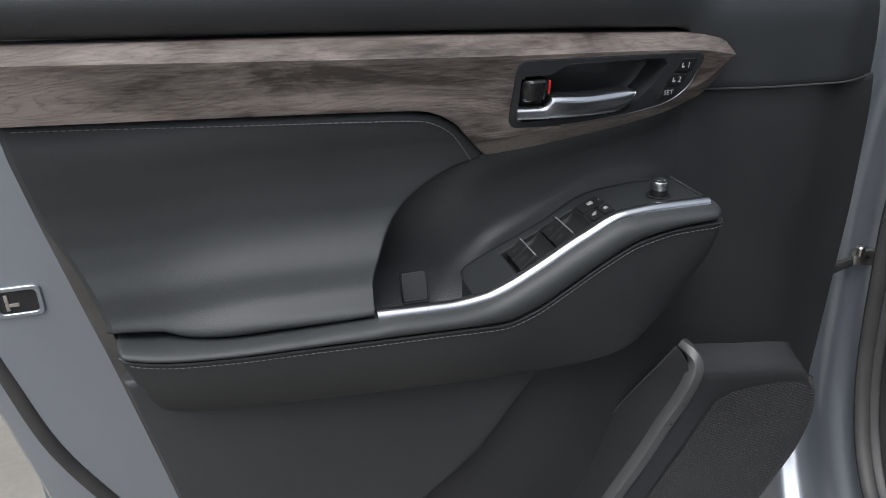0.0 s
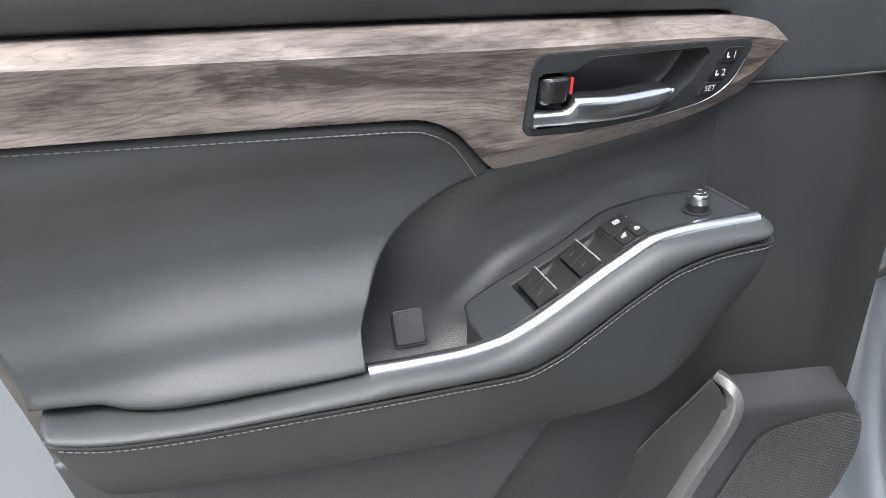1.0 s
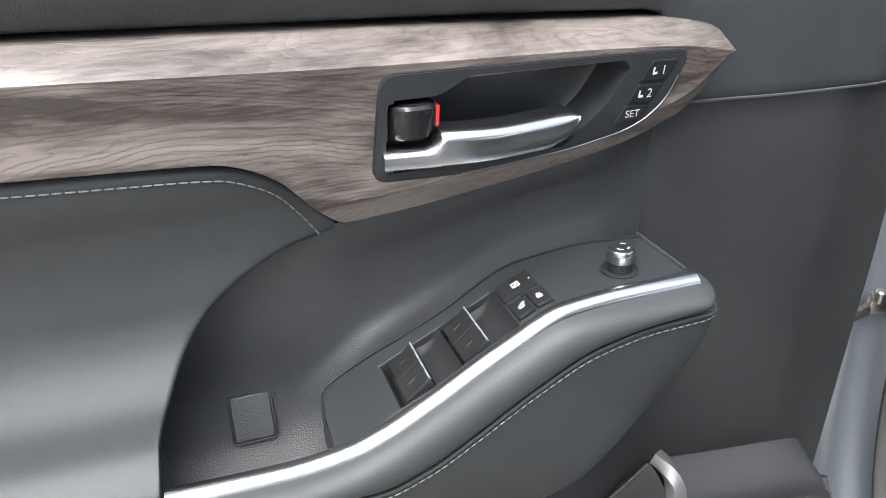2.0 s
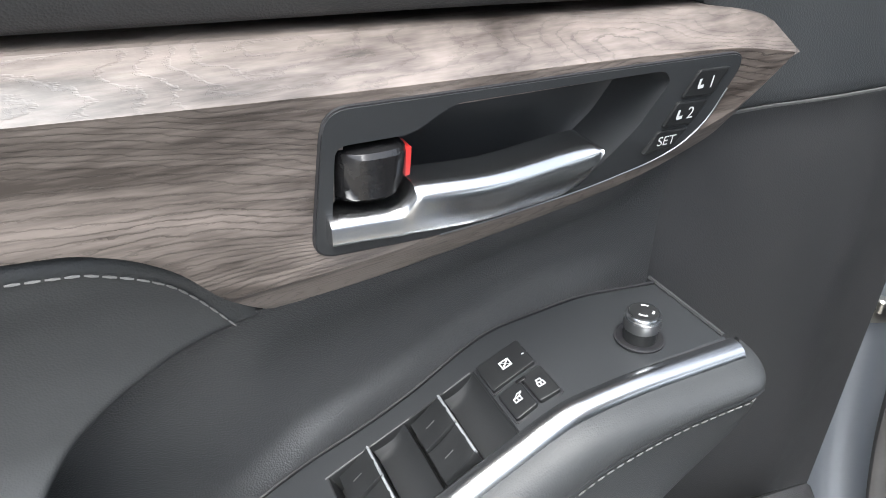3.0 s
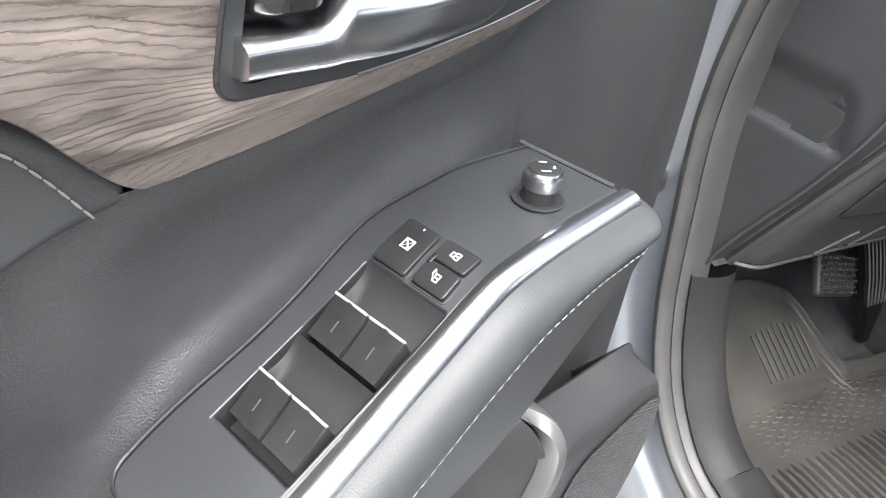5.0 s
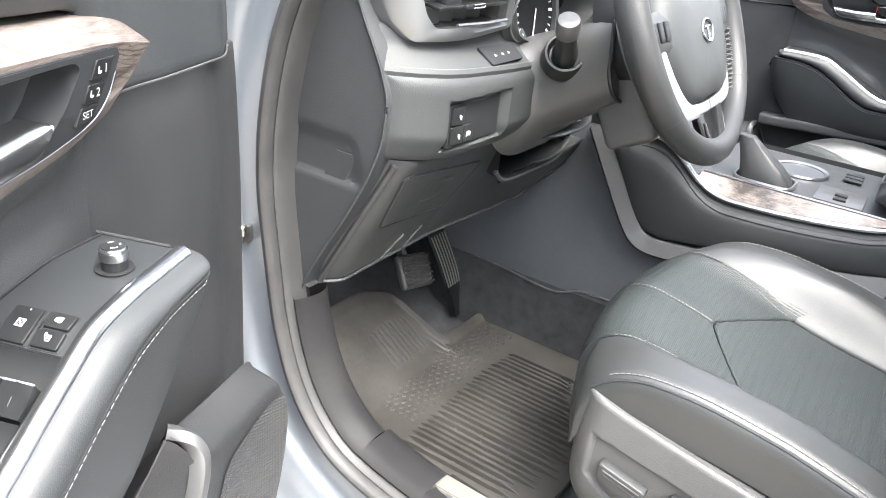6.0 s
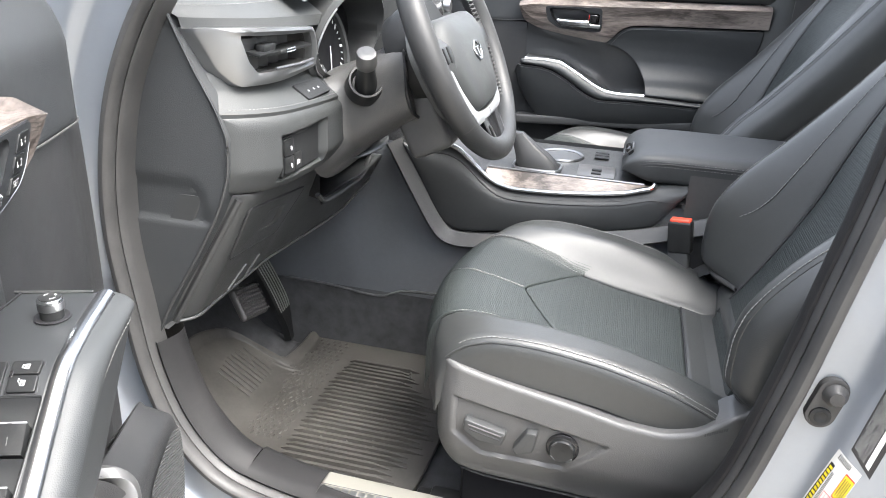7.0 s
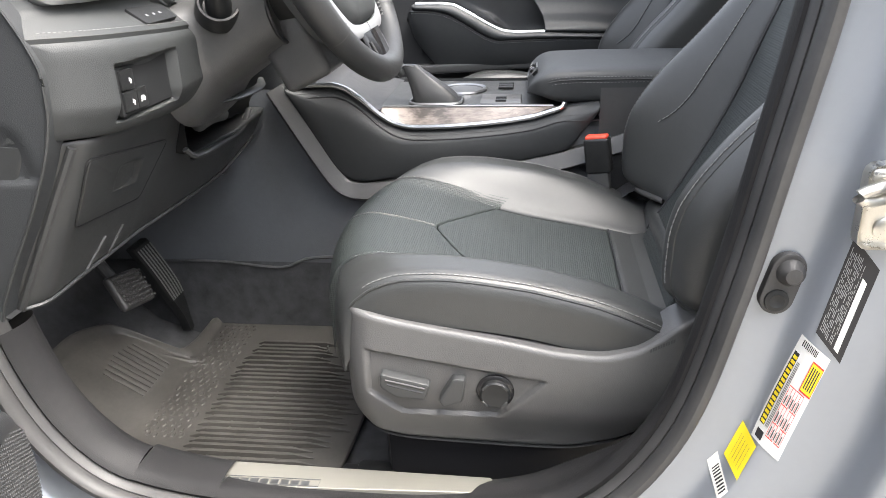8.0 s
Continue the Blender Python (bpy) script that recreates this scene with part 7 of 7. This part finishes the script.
for s in (-1, 1):
    # front pad of the bolster, then its stitched edge and the padded side behind it
    rows, sides = [], []
    for z in [Z_FOOT + 0.0005 + 0.03 * (k / 10) ** 2 for k in range(11)] + span(0.782, 1.28, 60):
        curl = 1 - math.sqrt(max(0.0, 1 - max(0.0, 1 - (z - Z_FOOT) / 0.026) ** 2))
        a, b = back_in(z), 0.236
        row = [back_at(s * (a + 0.0008), z, -0.022), back_at(s * (a + 0.0010), z, -0.004), back_at(s * (a + 0.003), z, 0.0005)]
        for t in span(0.04, 0.96, 22):
            d = a + (b - a) * t
            row.append(back_at(s * d, z, 0.010 * math.sin(math.pi * t) ** 0.7 - 0.030 * curl * (0.3 + 0.7 * t)))
        row += [back_at(s * b, z, -0.0012 - 0.030 * curl), back_at(s * (b + 0.001), z, -0.007 - 0.030 * curl)]
        rows.append(row)
        depth = 0.135 + 0.02 * smooth(0.8, 1.0, z)
        side = []
        for t in span(0, 1, 22):
            bulge = math.sin(math.pi * t ** 0.62) ** 0.8
            p = back_at(s * (b + 0.001 + 0.034 * bulge * (1 - 0.75 * curl) - 0.05 * smooth(0.75, 1.0, t)), z, 0.0)
            side.append(Vector((p.x, p.y - 0.0025 - 0.030 * curl - (depth - 0.03 * curl) * t, p.z)))
        sides.append(side)
    part("back_bolster", grid(rows), SEAT_LEATHER, seat, "smooth padded backrest bolster")
    part("bolster_side", grid(sides), SEAT_LEATHER, seat, "glossy black leather side of the bolster")
    part("bolster_foot", tube(spline([rows[0][6] + Vector((0, -0.004, -0.003)), rows[0][18] + Vector((0, 0, -0.003))] + [p + Vector((0, -0.002, -0.004)) for p in sides[0][1:18:4]], 30), 0.0065, 8), GREYPART, seat, "grey lower edge of the backrest cover")
    part("bolster_bottom", grid([[p.lerp(q, t) + Vector((0, 0, -0.004)) for t in (0, 0.5, 1)] for p, q in zip(sides[0][::3], reversed(rows[0][3:][::3]))]), SATIN, seat)
    line = [back_at(s * 0.231, z, 0.0040) for z in span(0.775, 1.27, 80)]
    part("back_stitching", stitches(line, 0.0062, 0.0012, 0.0010), THREAD, seat, "grey contrast stitching")
    part("back_seam", tube([back_at(s * (back_in(z) - 0.0005), z, -0.0006) for z in span(0.70, 1.27, 50)], 0.0020, 6), INK, seat, "dark seam of the bolster")
    # hooked seam on the inner face of the bolster
    hook = [back_at(s * d, z, 0.0086) for d, z in ((0.180, 0.862), (0.172, 0.880), (0.168, 0.905), (0.168, 0.94), (0.170, 0.99), (0.174, 1.05), (0.178, 1.12), (0.182, 1.26))]
    hook = spline(hook, 60)
    part("hook_seam", tube(hook, 0.0016, 6), INK, seat, "dark curved seam on the bolster")
    part("hook_stitching", stitches([p + Vector((-s * 0.004, 0.002, 0.0)) for p in hook], 0.0062, 0.0012, 0.0010), THREAD, seat, "grey contrast stitching")
part("back_shell", grid([[back_at(d, z, 0) + Vector((0, -0.13, 0)) for d in span(-0.2, 0.2, 6)] for z in span(0.69, 1.28, 10)]), PLASTIC, seat)
part("back_top", tube([back_at(d, 1.275, -0.03) for d in span(-0.24, 0.24, 12)], 0.04, 12), SEAT_LEATHER, seat)
part("back_root", block((SX, 0.375, 0.69), (0.42, 0.06, 0.08), 0.02, 3), SEAT_LEATHER, seat, "leather gusset between cushion and backrest")

far_seat = copy_thing(seat, Matrix.Translation((2 * CX, -0.02, 0)) @ Matrix.Diagonal((-1, 1, 1, 1)))
far_seat["label"] = "black leather passenger seat beyond the console armrest"

# ---- seat belt buckle ----
buckle = thing("seat_belt_buckle", "black seat belt buckle with a red-orange release button", "seat belt buckle")
bk = Matrix.Translation((0.548, 0.482, 0.792)) @ pose(0, 0, 0, -8, 0, -18)
part("housing", moved(block((0, 0, 0), (0.026, 0.044, 0.062), 0.005, 3), bk), KEY, buckle, "black buckle housing")
part("release_button", moved(block((0, 0, 0.0315), (0.020, 0.038, 0.008), 0.003, 3), bk), ORANGE, buckle, "red-orange release button")
part("sleeve", moved(block((0, 0.002, -0.055), (0.021, 0.038, 0.055), 0.005, 2), bk), SATIN, buckle, "black plastic sleeve")
part("strap", moved(block((0, 0.004, -0.12), (0.014, 0.030, 0.09), 0.003), bk), KEY, buckle, "dark strap")

# ---- sill plate ----
sill = thing("sill_plate", "brushed steel sill plate with raised lettering strip", "sill plate")
def plate_at(a, b, h):
    return b, a, 0.5115 + h - 0.06 * (b - 0.02) * 0.2
part("plate", slab(rounded([(0.640, 0.004), (1.020, -0.008), (1.032, 0.042), (0.640, 0.034)], 0.006), plate_at, 0.004, -0.006, 0.0015), STEEL, sill, "brushed steel plate")
part("lettering_bars", join(*[slab([(1.005 - 0.0135 * k, 0.0), (0.9945 - 0.0135 * k, 0.0), (0.9945 - 0.0135 * k, 0.009), (1.005 - 0.0135 * k, 0.009)], plate_at, 0.0046, 0.003, 0.0002) for k in range(10)]), SILVER, sill, "plain raised bars")
part("sunk_strip", tube([plate_at(a, b, 0.0042) for a, b in ((1.012, -0.003), (0.86, -0.0005), (0.86, 0.012), (1.014, 0.012))], 0.0007, 5, closed=True), GREYPART, sill)

# ---- centre pillar: door switch, striker, labels ----
def pillar_axes(y, z):
    """Nearest place on the painted frame for a point of the doorway's side view, with its outward slope."""
    i = min(range(90, len(loop)), key=lambda k: (loop[k].y - y) ** 2 + (loop[k].z - z) ** 2)
    o, _ = body_frame(i)
    d = (Vector((0, y, z)) - loop[i]).dot(o)
    pr = PROFILE_X(d)
    return edge_x(loop[i]) - pr
PROFILE_X = curve(*[(p.x, p.y) for p in spline(frame_profile, 60)][4:])

switch = thing("door_switch", "grey rubber door contact switch with a screw", "switch")
def sw_at(a, b, h):
    y, z = 0.363 + a, 0.847 + b
    return -0.064 - h, y, z
oval = [(0.016 * math.cos(a) + (0.0035 if math.sin(a) > 0 else -0.0035) * -1, 0.017 * math.sin(a) + (0.0145 if math.sin(a) > 0 else -0.0145)) for a in [2 * math.pi * k / 40 for k in range(40)]]
part("plate", slab(oval, sw_at, 0.006, -0.006, 0.002), RUBBER, switch, "dark rounded plate")
part("plunger", moved(lathe([(0.0135, 0.0), (0.012, 0.006), (0.0085, 0.009), (0.0075, 0.012), (0.0, 0.013)], 24), Matrix.Translation((-0.069, 0.358, 0.860)) @ pose(0, 0, 0, 0, -90, 0)), RUBBER, switch, "rubber plunger")
part("screw", moved(lathe([(0.0115, 0.0), (0.011, 0.003), (0.007, 0.004), (0.004, 0.0025), (0.0, 0.0022)], 20), Matrix.Translation((-0.069, 0.367, 0.831)) @ pose(0, 0, 0, 0, -90, 0)), KEY, switch, "black star-head screw")

striker = thing("door_striker", "zinc-plated door striker loop on the centre pillar", "striker")
part("plate", moved(block((0, 0, 0), (0.006, 0.050, 0.075), 0.010, 3), Matrix.Translation((-0.100, 0.298, 0.937))), ZINC, striker, "zinc striker plate")
part("loop", tube(spline([(-0.104, 0.300, 0.960), (-0.125, 0.325, 0.960), (-0.128, 0.338, 0.955), (-0.125, 0.330, 0.949), (-0.104, 0.300, 0.946)], 20), 0.005, 10), ZINC, striker, "bent steel loop")
part("bolt", moved(lathe([(0.011, 0.0), (0.011, 0.003), (0.007, 0.005), (0.0, 0.004)], 20), Matrix.Translation((-0.103, 0.300, 0.918)) @ pose(0, 0, 0, 0, -90, 0)), ZINC, striker, "round bolt head")

def label_frame(p00, p10, p01):
    """Placing on a label: a along its long side, b across; each from 0 to 1."""
    o, ea, eb = Vector(p00), Vector(p10) - Vector(p00), Vector(p01) - Vector(p00)
    nn = ea.cross(eb).normalized()
    nn = nn if nn.x < 0 else -nn
    def at(a, b, h):
        q = o + ea * a + eb * b
        return pillar_axes(q.y, q.z) - 0.0012 - h, q.y, q.z
    return at
def sheet(at, material, name, parent, h=0.0, a0=0.0, a1=1.0, b0=0.0, b1=1.0, label=""):
    return part(name, grid([[at(a0 + (a1 - a0) * s, b0 + (b1 - b0) * t, h) for t in span(0, 1, 6)] for s in span(0, 1, 14)]), material, parent, label)

black = thing("data_label", "black data label with rows of pale print on the pillar", "label")
at = label_frame((0, 0.334, 0.808), (0, 0.317, 0.904), (0, 0.311, 0.780))
sheet(at, INK, "label_sheet", black)
bars = []
rng = random.Random(9)
for r in range(12):
    a = 0.04 + 0.03 * rng.random()
    while a < 0.9:
        w = 0.02 + 0.09 * rng.random()
        b0 = 0.06 + r * 0.044
        if rng.random() < 0.86:
            bars.append(grid([[at(min(a + w * s, 0.95), b0 + t * 0.018, 0.0006) for t in (0, 1)] for s in span(0, 1, 3)]))
        a += w + 0.018
part("print_bars", join(*bars), GREYPRINT, black, "rows of pale bars")
sheet(at, PAPER, "code_strip", black, 0.0006, 0.05, 0.80, 0.62, 0.80, "white code strip")
sheet(at, INK, "frame_line", black, 0.0006, 0.02, 0.98, 0.95, 0.97)

tyre = thing("tyre_label", "white tyre label with yellow headings and a red box", "label")
at = label_frame((0, 0.373, 0.683), (0, 0.343, 0.802), (0, 0.349, 0.664))
sheet(at, PAPER, "label_sheet", tyre)
sheet(at, INK, "heading_back", tyre, 0.0005, 0.16, 0.86, 0.03, 0.16, "black heading bar")
bars = [grid([[at(0.17 + 0.045 * k, 0.045, 0.0009), at(0.17 + 0.045 * k, 0.145, 0.0009)], [at(0.20 + 0.045 * k, 0.045, 0.0009), at(0.20 + 0.045 * k, 0.145, 0.0009)]]) for k in range(15)]
part("heading_bars", join(*bars), YELLOW, tyre, "yellow heading in plain bars")
sheet(at, RED, "box_edge", tyre, 0.0005, 0.62, 0.90, 0.56, 0.97, "red edge of the warning box")
sheet(at, YELLOW, "box", tyre, 0.0008, 0.635, 0.885, 0.58, 0.95, "yellow warning box")
part("box_bars", join(*[grid([[at(0.66, 0.62 + 0.075 * k, 0.0011), at(0.66, 0.655 + 0.075 * k, 0.0011)], [at(0.86, 0.62 + 0.075 * k, 0.0011), at(0.86, 0.655 + 0.075 * k, 0.0011)]]) for k in range(4)]), INK, tyre)
bars = []
for k in range(6):
    b = 0.30 + 0.10 * k
    bars.append(grid([[at(0.10, b, 0.0006), at(0.10, b + 0.012, 0.0006)], [at(0.60, b, 0.0006), at(0.60, b + 0.012, 0.0006)]]))
for a in (0.10, 0.24, 0.42, 0.60):
    bars.append(grid([[at(a, 0.30, 0.0006), at(a + 0.008, 0.30, 0.0006)], [at(a, 0.81, 0.0006), at(a + 0.008, 0.81, 0.0006)]]))
part("table_lines", join(*bars), RED, tyre, "thin red table lines")
bars = []
for r in range(5):
    for c in range(3):
        if rng.random() < 0.9:
            a, b = (0.12, 0.26, 0.44)[c], 0.335 + 0.10 * r
            bars.append(grid([[at(a, b, 0.0006), at(a, b + 0.035, 0.0006)], [at(a + 0.06 + 0.05 * rng.random(), b, 0.0006), at(a + 0.09, b + 0.035, 0.0006)]]))
for k in range(3):
    bars.append(grid([[at(0.16, 0.19 + 0.03 * k, 0.0006), at(0.16, 0.205 + 0.03 * k, 0.0006)], [at(0.80, 0.19 + 0.03 * k, 0.0006), at(0.80, 0.205 + 0.03 * k, 0.0006)]]))
part("print_bars", join(*bars), GREYPART, tyre, "grey print bars")
sheet(at, INK, "round_mark", tyre, 0.0006, 0.03, 0.11, 0.06, 0.24, "dark mark")
part("code_bars", join(*[grid([[at(0.93 + 0.0, 0.10 + 0.05 * k, 0.0006), at(0.93, 0.125 + 0.05 * k, 0.0006)], [at(0.985, 0.10 + 0.05 * k, 0.0006), at(0.985, 0.125 + 0.05 * k, 0.0006)]]) for k in range(10)]), INK, tyre)

yel = thing("yellow_sticker", "plain bright yellow sticker on the pillar", "sticker")
at = label_frame((0, 0.394, 0.651), (0, 0.380, 0.693), (0, 0.383, 0.632))
sheet(at, YELLOW, "sticker_sheet", yel)
part("print_bars", join(*[grid([[at(0.15, 0.25 + 0.13 * k, 0.0005), at(0.15, 0.262 + 0.13 * k, 0.0005)], [at(0.8, 0.25 + 0.13 * k, 0.0005), at(0.8, 0.262 + 0.13 * k, 0.0005)]]) for k in range(5)]), GREYPART, yel)
code = thing("barcode_sticker", "torn white barcode sticker on the pillar", "sticker")
at = label_frame((0, 0.409, 0.639), (0, 0.400, 0.652), (0, 0.399, 0.604))
sheet(at, PAPER, "sticker_sheet", code)
part("code_bars", join(*[grid([[at(0.2, 0.30 + 0.07 * k, 0.0005), at(0.2, 0.335 + 0.07 * k, 0.0005)], [at(0.85, 0.30 + 0.07 * k, 0.0005), at(0.85, 0.335 + 0.07 * k, 0.0005)]]) for k in range(9)]), INK, code)

# ---- door check strap and wiring boot at the hinge ----
strap = thing("door_check_strap", "black door check strap with a greased steel end", "door strap")
part("strap", tube(spline([(-0.115, 1.255, 0.800), (-0.095, 1.275, 0.805), (-0.066, 1.288, 0.812)], 12), 0.0055, 8, flat=1.6), RUBBER, strap, "black strap")
part("bracket", block((-0.050, 1.292, 0.818), (0.030, 0.014, 0.026), 0.005), ZINC, strap, "greased steel bracket")
part("pin", moved(lathe([(0.007, 0.0), (0.007, 0.012), (0.005, 0.014), (0.0, 0.014)], 16), Matrix.Translation((-0.058, 1.284, 0.824))), ZINC, strap)

# ---- far centre pillar and belt ----
far = thing("far_pillar_trim", "dark grey plastic trim of the far centre pillar", "pillar trim", kind="structure")
part("pillar_cover", grid([[(1.50 - 0.05 * math.sin(math.pi * t), 0.30 - 0.16 * t - 0.02 * (z - 0.6), z) for t in span(0, 1, 10)] for z in span(0.45, 1.65, 14)]), SATIN, far)
belt = thing("seat_belt", "dark grey seat belt hanging on the far pillar", "seat belt")
part("webbing", block((1.425, 0.19, 1.08), (0.004, 0.048, 1.0), 0.001, 1), RUBBER, belt, "dark woven webbing")
